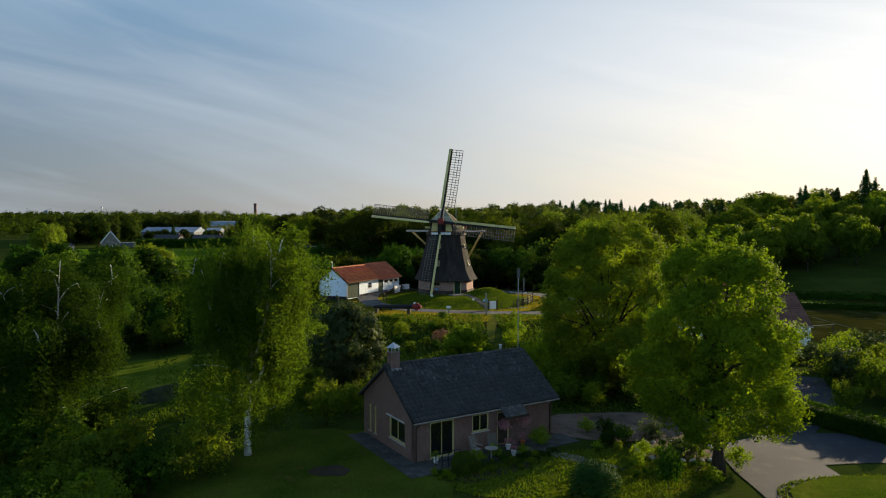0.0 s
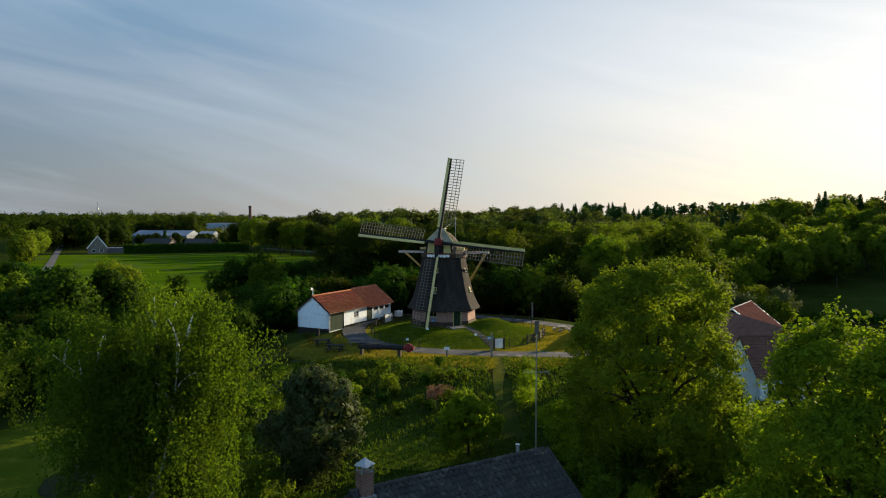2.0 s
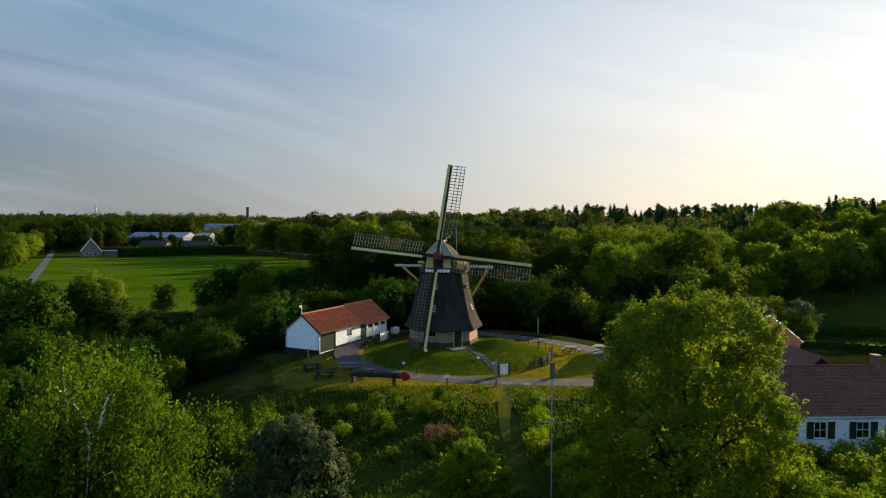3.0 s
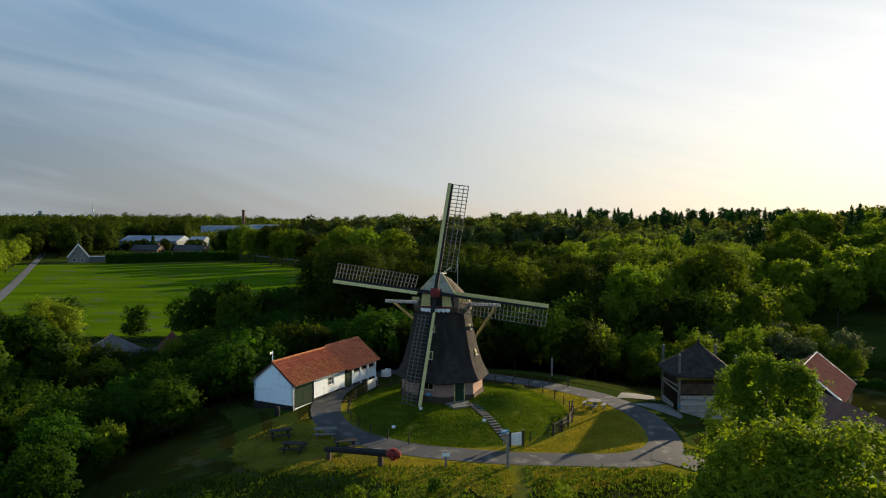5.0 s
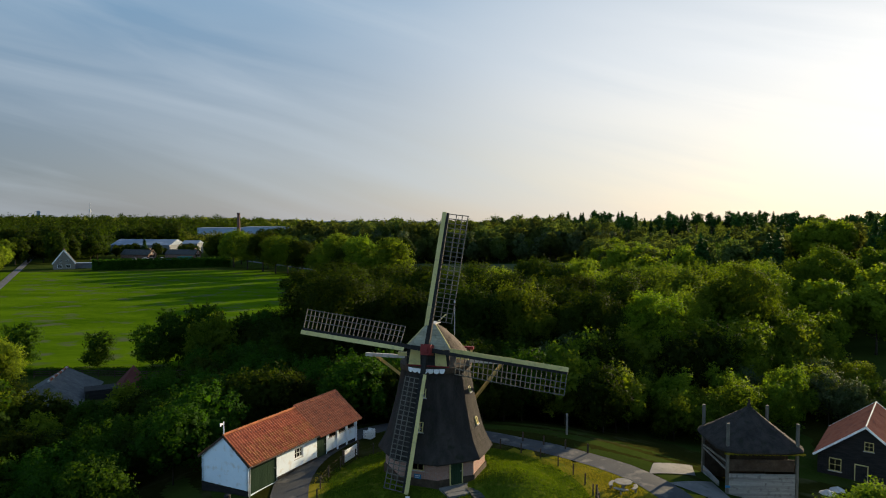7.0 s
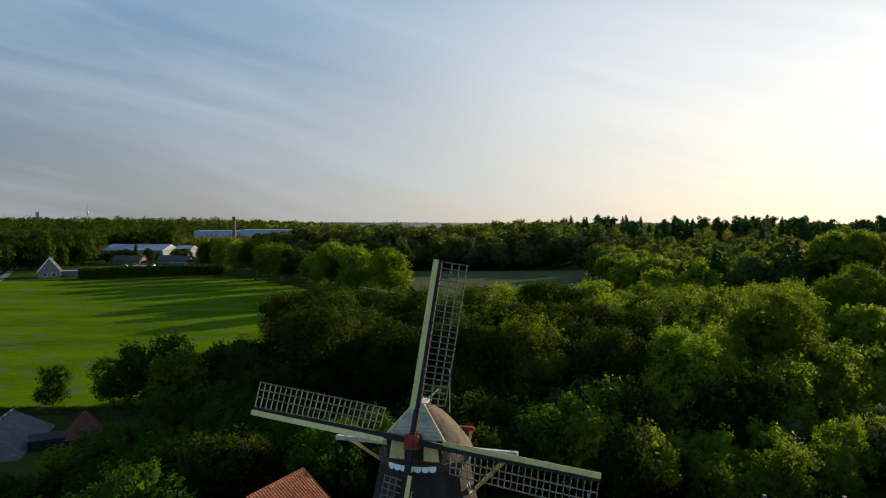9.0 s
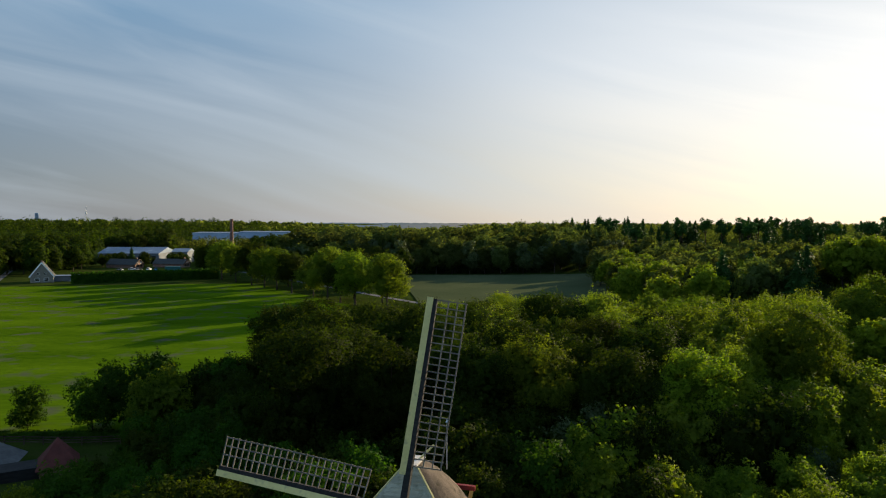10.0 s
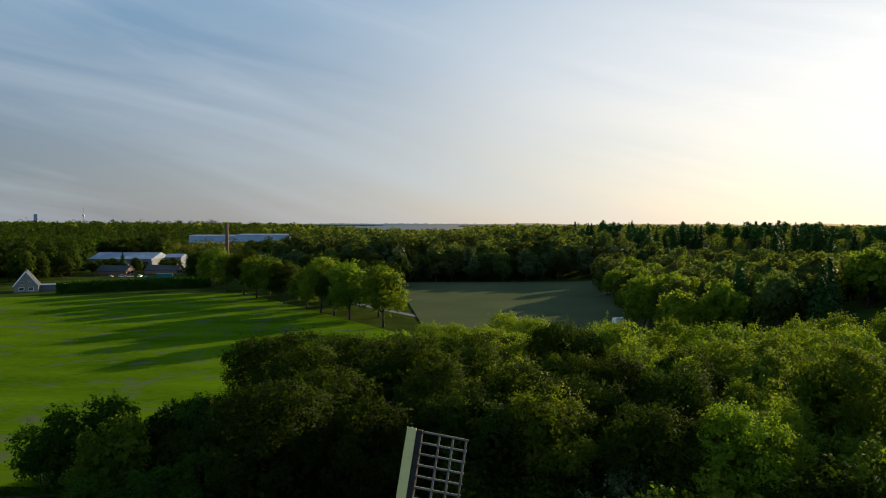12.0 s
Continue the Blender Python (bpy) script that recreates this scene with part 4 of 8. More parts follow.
open_window(hx, W1["front"][0], *fr[1], M_CREAM, 2, 1)
plank_door(hx, W1["front"][0] @ Matrix.Translation((6.575, 0.14, 0.05)), 0.95, 2.1, M_CREAM, M_OAK, "dark front door")
for o in lf:
    open_window(hx, W1["left"][0], *o, M_CREAM, 2 if o[2] - o[0] > 1 else 1, 1)
part("gutter", Shape().tube([(-0.25, -0.52, 2.49), (10.85, -0.52, 2.49)], [0.05, 0.05], 8), M_POST, hx, "weathered grey gutter")
part("downpipe", Shape().tube([(10.4, -0.5, 2.47), (10.4, -0.08, 2.1), (10.4, -0.06, 0)], [0.04, 0.04, 0.04], 8), M_OAK, hx)
part("downpipe", Shape().tube([(0.15, -0.5, 2.47), (0.15, -0.08, 2.1), (0.15, -0.06, 0)], [0.04, 0.04, 0.04], 8), M_OAK, hx)
porch = Shape().add([(6.0, -1.15, 2.1), (7.75, -1.15, 2.1), (7.75, -0.35, 2.68), (6.0, -0.35, 2.68), (6.0, -1.15, 2.0), (7.75, -1.15, 2.0), (7.75, -0.35, 2.58), (6.0, -0.35, 2.58)],
                    [(0, 1, 2, 3), (7, 6, 5, 4), (0, 4, 5, 1), (1, 5, 6, 2), (2, 6, 7, 3), (3, 7, 4, 0)])
part("porch_roof", porch, M_SLATE, hx, "small tiled porch roof over the door")
part("porch_fascia", Shape().box(5.97, -1.19, 2.0, 7.78, -1.152, 2.14), M_OAK, hx)
part("awning", Shape().tube([(0.9, -0.14, 2.42), (3.3, -0.14, 2.42)], [0.055, 0.055], 8), M_STONE, hx, "rolled white awning")
part("awning", Shape().tube([(-0.12, 3.3, 2.2), (-0.12, 1.0, 2.2)], [0.05, 0.05], 8), M_STONE, hx)
chim = part("chimney", Shape().box(0.15, 3.15, 4.6, 0.75, 3.75, 6.05), M_HOUSEBRICK, hx, "brick chimney with a metal cowl")
part("flashing", Shape().box(0.09, 3.02, 4.7, 0.82, 3.88, 5.06), M_ZINC, chim, "pale lead flashing")
part("cowl", Shape().tube([(0.45, 3.45, 6.35), (0.45, 3.45, 6.6), (0.45, 3.45, 6.66)], [0.48, 0.1, 0.03], 4), M_ZINC, chim, "pyramid metal cowl")
for dx, dy in ((-0.25, -0.25), (0.25, -0.25), (0.25, 0.25), (-0.25, 0.25)):
    part("cowl_leg", Shape().box(0.45 + dx - 0.03, 3.45 + dy - 0.03, 6.05, 0.45 + dx + 0.03, 3.45 + dy + 0.03, 6.4), M_ZINC, chim)
part("flue", Shape().tube([(9.2, 3.9, 5.0), (9.2, 3.9, 5.55), (9.2, 3.9, 5.6)], [0.09, 0.09, 0.13], 8), M_ZINC, hx, "small roof flue")

# white barn
bx = thing("white_barn", pose(-14.1, 98.3, 0.55, 0, 0, 63.4), "long whitewashed barn with orange pantile roof and dark plinth", "barn")
BL, BW = 15.0, 4.95
fb = [(0.25, 0.0, 3.3, 2.35), (5.6, 1.05, 6.75, 1.95), (8.7, 0.0, 10.1, 2.2), (10.5, 1.5, 11.6, 1.9), (12.0, 1.5, 13.1, 1.9), (13.5, 1.5, 14.6, 1.9)]
house_shell(bx, BL, BW, 2.5, 4.3, 0.3, 0.12, M_WHITE, M_TILE, fb, [], [], [], 0.28, 0.34, 300, 0.06, both=False)
far_f = slope_frame((8.6, -0.55, 2.2), (BL + 0.12, -0.55, 2.2), (8.6, BW / 2, 4.52))
tiled_slope(bx, far_f, BL + 0.12 - 8.6, 3.98, M_TILE_OLD, 0.28, 0.34, 0, 0.06)
for x0, x1 in ((0.25, 3.3), (8.7, 10.1)):
    plank_door(bx, Matrix.Translation(((x0 + x1) / 2, 0.12, 0.0)), x1 - x0, 2.3 if x0 < 1 else 2.2, M_GREEN, M_GREEN, "dark green barn door")
open_window(bx, Matrix(), *fb[1], M_WHITEPAINT, 3, 2)
for o in fb[3:]:
    open_window(bx, Matrix(), *o, M_OAK, 1, 1)
for x in (11.78, 13.28, 14.86):
    part("pilaster", Shape().box(x - 0.12, -0.07, 0, x + 0.12, -0.002, 2.3), M_WHITE, bx)
part("plinth", Shape().box(3.35, -0.03, -0.5, 8.65, -0.002, 0.32).box(10.15, -0.03, -0.5, BL, -0.002, 0.32).box(-0.03, 0, -0.5, -0.002, BW, 0.32), M_BLACK, bx, "black tarred plinth")
part("barge_board", Shape().beam((-0.16, -0.25, 2.28), (-0.16, BW / 2, 4.36), 0.05, 0.16).beam((-0.16, BW + 0.25, 2.28), (-0.16, BW / 2, 4.36), 0.05, 0.16), M_OAK, bx)
part("downpipe", Shape().tube([(0.1, -0.3, 2.35), (0.06, -0.1, 2.1), (0.06, -0.08, -0.3)], [0.05, 0.05, 0.05], 8), M_ZINC, bx)
part("gutter", Shape().tube([(-0.1, -0.36, 2.3), (8.6, -0.36, 2.3)], [0.055, 0.055], 8), M_OAK, bx)
part("vane_post", Shape().tube([(-0.05, BW / 2, 4.1), (-0.05, BW / 2, 5.5)], [0.06, 0.05], 8), M_WHITEPAINT, bx, "white post with a small vane")
part("vane", Shape().prism([(0, 0), (-0.5, -0.15), (-0.5, 0.15)], 0, 0.03, Matrix.Translation((-0.05, BW / 2, 5.38)) @ Euler((radians(90), 0, radians(10))).to_matrix().to_4x4()), M_WHITEPAINT, bx)
crates = thing("white_crates", pose(-6.2, 112.4, 0.55, 0, 0, 63.4) @ Matrix.Scale(0.72, 4), "low stack of white slatted crates beside the barn", "crates")
for k in range(3):
    for i in range(2):
        cr = part("crate", Shape().box(-0.6, -0.55 + i * 0.6, 0.02 + k * 0.4, 0.6, -0.5 + i * 0.6, 0.06 + k * 0.4).box(-0.6, -0.55 + i * 0.6, 0.03 + k * 0.4, 0.6, 0.0 + i * 0.6, 0.05 + k * 0.4), M_WHITEPAINT, crates)
        for z in (0.07, 0.2, 0.31):
            part("slat", Shape().box(-0.62, -0.57 + i * 0.6, z + k * 0.4, 0.62, -0.55 + i * 0.6, z + 0.075 + k * 0.4).box(-0.62, -0.55 + i * 0.6, z + k * 0.4, -0.6, 0.0 + i * 0.6, z + 0.075 + k * 0.4).box(0.6, -0.55 + i * 0.6, z + k * 0.4, 0.62, 0.0 + i * 0.6, z + 0.075 + k * 0.4), M_WHITEPAINT, cr)
        for x in (-0.6, 0.0, 0.6):
            part("corner_post", Shape().box(x - 0.03, -0.549 + i * 0.6, 0.02 + k * 0.4, x + 0.03, -0.51 + i * 0.6, 0.39 + k * 0.4), M_WHITEPAINT, cr)

# white farmhouse
wx = thing("white_farmhouse", pose(28.8, 74.0, -2.5, 0, 0, 1.0), "whitewashed farmhouse with brown tiled roof and black shutters", "house")
fw = [(1.55, 0.9, 2.65, 2.3), (5.05, 0.9, 6.15, 2.3), (8.0, 0.9, 9.1, 2.3), (9.7, 0.05, 10.7, 2.1)]
house_shell(wx, 12.0, 7.2, 2.9, 5.95, 0.25, 0.1, M_WHITE, M_TILE_BROWN, fw, [], [], [], 0.28, 0.34, 0, 0.04, both=False)
for o in fw[:3]:
    open_window(wx, Matrix(), *o, M_WHITEPAINT, 2, 2)
    for x in (o[0] - 0.6, o[2] + 0.05):
        part("shutter", Shape().box(x, -0.07, o[1], x + 0.55, -0.01, o[3]), M_GREEN, wx, "dark green shutter")
plank_door(wx, Matrix.Translation((10.2, 0.14, 0.05)), 1.0, 2.05, M_WHITEPAINT, M_GREEN)
part("gutter", Shape().tube([(-0.1, -0.33, 2.75), (12.1, -0.33, 2.75)], [0.06, 0.06], 8), M_ZINC, wx)
part("rear_wing_wall", Shape().box(1.0, 7.3, -0.6, 9.0, 18, 2.9), M_WHITE, wx)
for sx in (-1, 1):
    f = slope_frame((5 + sx * 4.3, 5.0 if sx > 0 else 18.2, 2.8), (5 + sx * 4.3, 18.2 if sx > 0 else 5.0, 2.8), (5.0, 5.0 if sx > 0 else 18.2, 6.6))
    part("rear_roof", Shape().box(0, 0, -0.1, 13.2, 5.75, 0.05), M_TILE_BROWN, wx, m=f)
part("chimney", Shape().box(8.6, 3.3, 5.6, 9.1, 3.9, 6.9).box(8.53, 3.23, 6.9, 9.17, 3.97, 7.05), M_HOUSEBRICK, wx)

# black barn with the pale red roof
kx = thing("black_barn", pose(40.04, 115.6, -4.4, 0, 0, -37), "black-boarded barn with dull red tiled roof and white bargeboards", "barn")
KW, KL = 8.4, 11.0
for name, a, b in (("front_wall", (0, 0), (KW, 0)), ("right_wall", (KW, 0), (KW, KL)), ("back_wall", (KW, KL), (0, KL)), ("left_wall", (0, KL), (0, 0))):
    a, b = Vector((*a, 0)), Vector((*b, 0))
    L = (b - a).length
    at = Matrix.Translation(a) @ Euler((0, 0, math.atan2(b.y - a.y, b.x - a.x))).to_matrix().to_4x4()
    side = part(name, Shape().box(0.05, 0.04, -0.5, L - 0.05, 0.14, 2.69), M_BLACK, kx, m=at)
    n = int(L / 0.22)
    for i in range(n):
        part("board", Shape().box(i * L / n + 0.004, 0.0 if i % 2 else 0.012, -0.5, (i + 1) * L / n - 0.004, 0.038, 2.7), M_BLACK, side)
gable(kx, Matrix(), KW, 2.7, 3.2, M_BLACK)
gable(kx, pose(KW, KL, 0, 0, 0, 180), KW, 2.7, 3.2, M_BLACK)
for a, b, c in (((-0.35, -0.35 + KL + 0.7, 2.45), (-0.35, -0.35, 2.45), (KW / 2, KL + 0.35, 6.05)), ((KW + 0.35, -0.35, 2.45), (KW + 0.35, KL + 0.35, 2.45), (KW / 2, -0.35, 6.05))):
    tiled_slope(kx, slope_frame(a, b, c), KL + 0.7, 5.8, M_TILE_PINK, 0.3, 0.36, 0, 0.04)
for y in (-0.4, KL + 0.4):
    for sx in (-1, 1):
        part("barge_board", Shape().beam((KW / 2 + sx * (KW / 2 + 0.38), y, 2.42), (KW / 2, y, 6.05), 0.05, 0.19), M_WHITEPAINT, kx, "white bargeboard")
part("ridge", Shape().tube([(KW / 2, -0.4, 6.12), (KW / 2, KL + 0.4, 6.12)], [0.075, 0.075], 8), M_STONE, kx)
small_window(kx, Matrix.Translation((1.6, -0.01, 1.0)), 1.1, 1.3, M_CREAM, 2, 2)
small_window(kx, Matrix.Translation((KW / 2 + 0.3, -0.01, 3.6)), 0.8, 0.9, M_CREAM, 2, 2)
small_window(kx, Matrix.Translation((6.9, -0.01, 1.0)), 1.1, 1.3, M_CREAM, 2, 2)
plank_door(kx, Matrix.Translation((3.9, -0.01, 0.0)), 1.2, 2.1, M_CREAM, M_BLACK)

# hay barn on four poles
tx = thing("hay_barn", pose(27.7, 104.6, -1.35, 0, 0, -2), "open hay barn with thatched pyramid roof on four tall poles", "hay barn")
for sx in (-1, 1):
    for sy in (-1, 1):
        part("pole", Shape().box(sx * 2.85 - 0.12, sy * 2.85 - 0.12, -0.4, sx * 2.85 + 0.12, sy * 2.85 + 0.12, 6.7, chamfer=0.03), M_LATH, tx, "tall grey pole")
roof = Shape()
rows = []
for k, (r, z) in enumerate(((3.6, 4.35), (3.68, 4.45), (3.6, 4.62), (2.6, 5.35), (1.6, 6.15), (0.7, 6.85), (0.14, 7.35), (0.05, 7.95))):
    ringp = []
    for q in range(32):
        a = 2 * math.pi * q / 32
        c, s_ = math.cos(a), math.sin(a)
        g = r / (abs(c) ** 5 + abs(s_) ** 5) ** 0.2
        ringp.append((c * g, s_ * g, z + 0.05 * noise.noise((c * 3, s_ * 3, k))))
    rows.append(ringp)
part("thatched_roof", roof.loft(rows), M_THATCH, tx, "dark thatched pyramid roof")
for j in range(14):
    part("board", Shape().box(-2.75, -2.88, 0.1 + j * 0.17, 2.75, -2.80, 0.25 + j * 0.17), M_WOOD, tx)
for j in range(6):
    part("side_board", Shape().box(-2.88, -1.0, 0.1 + j * 0.17, -2.80, 2.75, 0.25 + j * 0.17), M_WOOD, tx)
part("back_wall", Shape().box(-2.75, 2.80, 0.0, 2.75, 2.88, 3.6), M_OAK, tx)
part("right_wall", Shape().box(2.80, -2.75, 0.0, 2.88, 2.75, 3.2), M_OAK, tx)
part("loft_floor", Shape().box(-2.7, -2.7, 2.9, 2.7, 2.7, 3.05), M_OAK, tx)
# added panel and hay are dark to imitate shade below the eave
part("front_panel", Shape().box(-2.7, -2.72, 2.62, 2.7, -2.66, 3.62), M_OAK, tx)
part("hay", Shape().box(-2.5, -2.5, 3.06, 2.5, 2.5, 3.9, chamfer=0.5), M_SOIL, tx, "stored hay coloured dark for the shaded gap")
fringe = Shape()
for k in range(44):
    x = -3.3 + k * 0.15
    fringe.box(x, -3.42, 4.3 - 0.05 - 0.07 * ((k * 7) % 5) / 4, x + 0.13, -3.36, 4.38)
part("eave_fringe", fringe, M_DRY, tx, "pale frayed reed at the eave")
part("brick_plinth", Shape().box(-2.95, -3.0, -0.6, 2.95, -2.9, 0.08), M_HOUSEBRICK, tx)
part("rail", Shape().beam((-2.85, -2.85, 2.75), (-2.85, 2.85, 2.75), 0.1, 0.14).beam((-2.85, -2.85, 3.4), (-2.85, 2.85, 3.0), 0.1, 0.14), M_POST, tx)
part("sign", Shape().box(-3.05, -3.03, 1.3, -2.65, -3.0, 1.5), M_BLUE, tx, "small blue sign")

# thatched cottage with the pyramid-roofed outbuilding
cx = thing("thatched_cottage", pose(-56.8, 147.4, -4.7, 0, 0, 105), "white cottage with a grey thatched hipped roof among trees", "house")
part("wall", Shape().box(-8.4, -4.1, -1.6, 5, 4.1, 0.95), M_WHITE, cx)
hip = Shape()
hip.add([(-9.4, -5.0, 0.6), (5.6, -5.0, 0.6), (5.6, 5.0, 0.6), (-9.4, 5.0, 0.6), (-5.6, 0, 3.5), (4.4, 0, 3.5)], [(0, 1, 5, 4), (1, 2, 5), (2, 3, 4, 5), (3, 0, 4), (3, 2, 1, 0)])
part("thatched_roof", hip, M_THATCH_GREY, cx, "grey thatched roof")
for k in range(14):
    part("ridge_tile", Shape().tube([(-5.7 + k * 0.74, 0, 3.5), (-5.0 + k * 0.74, 0, 3.53)], [0.16, 0.18], 8), M_TILE_OLD if k % 3 else M_STONE, cx)
small_window(cx, pose(-8.42, 0, -0.5, 0, 0, -90), 1.2, 1.0, M_WHITEPAINT)
small_window(cx, pose(-2, -4.12, -0.5), 1.2, 1.0, M_WHITEPAINT)
ox = thing("outbuilding", pose(-45.4, 147.0, -4.3, 0, 0, 30), "small outbuilding with a dark red pyramid roof", "outbuilding")
part("wall", Shape().box(-2.0, -2.0, -0.5, 2.0, 2.0, 1.6), M_HOUSEBRICK, ox)
part("roof", Shape().add([(-2.4, -2.4, 1.3), (2.4, -2.4, 1.3), (2.4, 2.4, 1.3), (-2.4, 2.4, 1.3), (0, 0, 4.5)], [(0, 1, 4), (1, 2, 4), (2, 3, 4), (3, 0, 4), (3, 2, 1, 0)]), M_TILE_DARKRED, ox, "dark red tiled pyramid roof")
part("lean_to", Shape().box(-6.5, -1.5, -0.5, -2.05, 1.8, 1.6), M_BLACK, ox)

# far farmhouse and works
far_group = "far buildings"


def far_house(x, y, deg, L, Wd, eave, ridge, wall_mat, roof_mat, label, windows=2, name="farmhouse", trim=M_WHITEPAINT):
    h = thing(name, pose(x, y, G(x, y), 0, 0, deg), label, "house", far_group)
    part("wall", Shape().box(0, 0, -0.5, Wd, L, eave), wall_mat, h)
    gable(h, Matrix(), Wd, eave, ridge - eave, wall_mat)
    gable(h, pose(Wd, L, 0, 0, 0, 180), Wd, eave, ridge - eave, wall_mat)
    s = math.hypot(Wd / 2 + 0.4, (ridge - eave) * (1 + 0.8 / Wd))
    z0 = eave - (ridge - eave) * 0.8 / Wd + 0.1
    for a, b, c in (((-0.4, L + 0.4, z0), (-0.4, -0.4, z0), (Wd / 2, L + 0.4, ridge + 0.1)), ((Wd + 0.4, -0.4, z0), (Wd + 0.4, L + 0.4, z0), (Wd / 2, -0.4, ridge + 0.1))):
        part("roof", Shape().box(0, 0, -0.1, L + 0.8, s, 0.06), roof_mat, h, m=slope_frame(a, b, c))
    for sx in (-1, 1):
        part("barge_board", Shape().beam((Wd / 2 + sx * (Wd / 2 + 0.4), -0.46, z0), (Wd / 2, -0.46, ridge + 0.1), 0.06, 0.55), trim, h)
    for i in range(windows):
        small_window(h, Matrix.Translation((Wd * (i + 0.8) / (windows + 0.6), -0.02, 0.7)), 2.2, 1.7, trim, bar=0.16)
    small_window(h, Matrix.Translation((Wd * 0.35, -0.02, eave + 0.6)), 1.1, 1.3, M_WHITEPAINT)
    small_window(h, Matrix.Translation((Wd * 0.65, -0.02, eave + 0.6)), 1.1, 1.3, M_WHITEPAINT)
    part("chimney", Shape().box(Wd / 2 - 0.4, 1.2, ridge - 0.5, Wd / 2 + 0.4, 2.0, ridge + 1.1), M_HOUSEBRICK, h)
    return h


far_house(-200, 393.5, 27, 12, 10.0, 3.2, 9.8, M_POST, M_SLATE, "grey gabled farmhouse with white bargeboards by the field")
shed = thing("farm_shed", pose(-193.5, 402, G(-193, 402), 0, 0, 20), "low white lean-to beside the farmhouse", "shed", far_group)
part("wall", Shape().box(0, 0, -0.5, 11, 7, 2.6), M_CLAD, shed)
part("roof", Shape().box(-0.3, -0.4, 2.6, 11.3, 7.4, 2.85), M_BLUEROOF, shed)


def works(x, y, deg, L, D, H, label, bays=5, pitch=0.12, wall_mat=M_CLAD):
    w = thing("factory_hall", pose(x, y, G(x, y), 0, 0, deg), label, "factory", far_group)
    part("wall", Shape().box(0, 0, -0.5, L, D, H), wall_mat, w)
    part("roof", Shape().add([(-0.5, -0.5, H), (L + 0.5, -0.5, H), (L + 0.5, D / 2, H + D * pitch), (-0.5, D / 2, H + D * pitch), (-0.5, D + 0.5, H), (L + 0.5, D + 0.5, H)], [(0, 1, 2, 3), (3, 2, 5, 4), (0, 3, 4), (1, 5, 2), (0, 4, 5, 1)]), M_BLUEROOF, w, "pale blue-grey metal roof")
    for i in range(bays):
        part("window", Shape().box(L * (i + 0.3) / bays, -0.08, H * 0.35, L * (i + 0.75) / bays, -0.01, H * 0.7), M_DARK, w)
    return w


works(-252, 560, 2, 44, 34, 6.5, "long low factory hall with a pale blue metal roof")
works(-196, 556, 6, 11, 18, 8, "white works building with a shallow roof", 2)
works(-328, 950, 2, 64, 60, 14.5, "large pale factory hall in the distance", 0, 0.01, M_PALECLAD)
works(-263, 940, 2, 68, 60, 16.5, "large pale blue factory hall in the distance", 0, 0.01, M_PALECLAD)
works(-300, 900, 2, 60, 30, 7, "low white loading hall before the large halls", 6, 0.03, M_STONE)
far_house(-196, 497, 75, 22, 8, 2.4, 5.6, M_HOUSEBRICK, M_SLATE, "low dark-roofed farm building beside the works", 2, "farm_building", M_OAK)
far_house(-168, 505, 80, 22, 8, 2.4, 5.4, M_HOUSEBRICK, M_SLATE, "low dark-roofed farm building beside the works", 2, "farm_building", M_OAK)
stack = thing("factory_chimney", pose(-175.2, 629, G(-175, 629)), "tall tapering brick factory chimney", "chimney", far_group)
part("shaft", Shape().tube([(0, 0, -0.5), (0, 0, 30.5), (0, 0, 31), (0, 0, 32.2)], [1.75, 1.25, 1.5, 1.45], 16), M_STACKBRICK, stack)
mast = thing("radio_mast", pose(-790, 1560, -4), "thin lattice radio mast on the horizon", "mast", far_group)
part("mast_shaft", Shape().tube([(0, 0, 0), (0, 0, 30), (0, 0, 62)], [1.4, 1.0, 0.4], 6), M_ZINC, mast)
part("platform", Shape().tube([(0, 0, 44), (0, 0, 48)], [2.2, 2.2], 8), M_ZINC, mast)


# ---- trees and shrubs ----
def rand_dirs(rng, n, up=0.0):
    d = rng.normal(size=(n, 3))
    d[:, 2] += up
    return d / np.linalg.norm(d, axis=1)[:, None]


def cards(rng, centres, normals, size, spread=0.8, slim=0.55, droop=0.0):
    """Loose leaf quads at the centres, roughly across the normals."""
    n = len(centres)
    nn = normals + rng.normal(size=(n, 3)) * spread
    nn /= np.linalg.norm(nn, axis=1)[:, None]
    t = np.cross(nn, rng.normal(size=(n, 3)))
    t /= np.linalg.norm(t, axis=1)[:, None] + 1e-9
    if droop:
        t[:, 2] -= droop
        t /= np.linalg.norm(t, axis=1)[:, None]
    b = np.cross(nn, t)
    s = size * rng.uniform(0.6, 1.35, n)[:, None]
    tip, side = t * s, b * s * slim
    bend = nn * s * 0.18
    return np.stack([centres - tip, centres - side * 0.9 + bend, centres + tip, centres + side + bend], axis=1)


def lobes_of(rng, rx, rz, cz, n, lobe):
    """Sprays of leaves spread over an egg-shaped, uneven crown: centres and radii."""
    d = rand_dirs(rng, n, 0.2)
    ph = rng.uniform(0, 6.28, 3)
    bulge = 1 + 0.16 * np.sin(3 * np.arctan2(d[:, 1], d[:, 0]) + ph[0]) + 0.14 * np.sin(2 * np.arctan2(d[:, 0], d[:, 2]) + ph[1])
    q = (1 - 0.75 * rng.uniform(0, 1, n) ** 1.5) * bulge
    c = d * q[:, None] * np.array([rx, rx, rz]) * 0.92 + np.array([0, 0, cz])
    r = lobe * rng.uniform(0.5, 1.35, n)
    c[:, :2] *= (1 - 0.22 * np.clip((c[:, 2] - cz) / rz, 0, 1))[:, None]
    return c, r


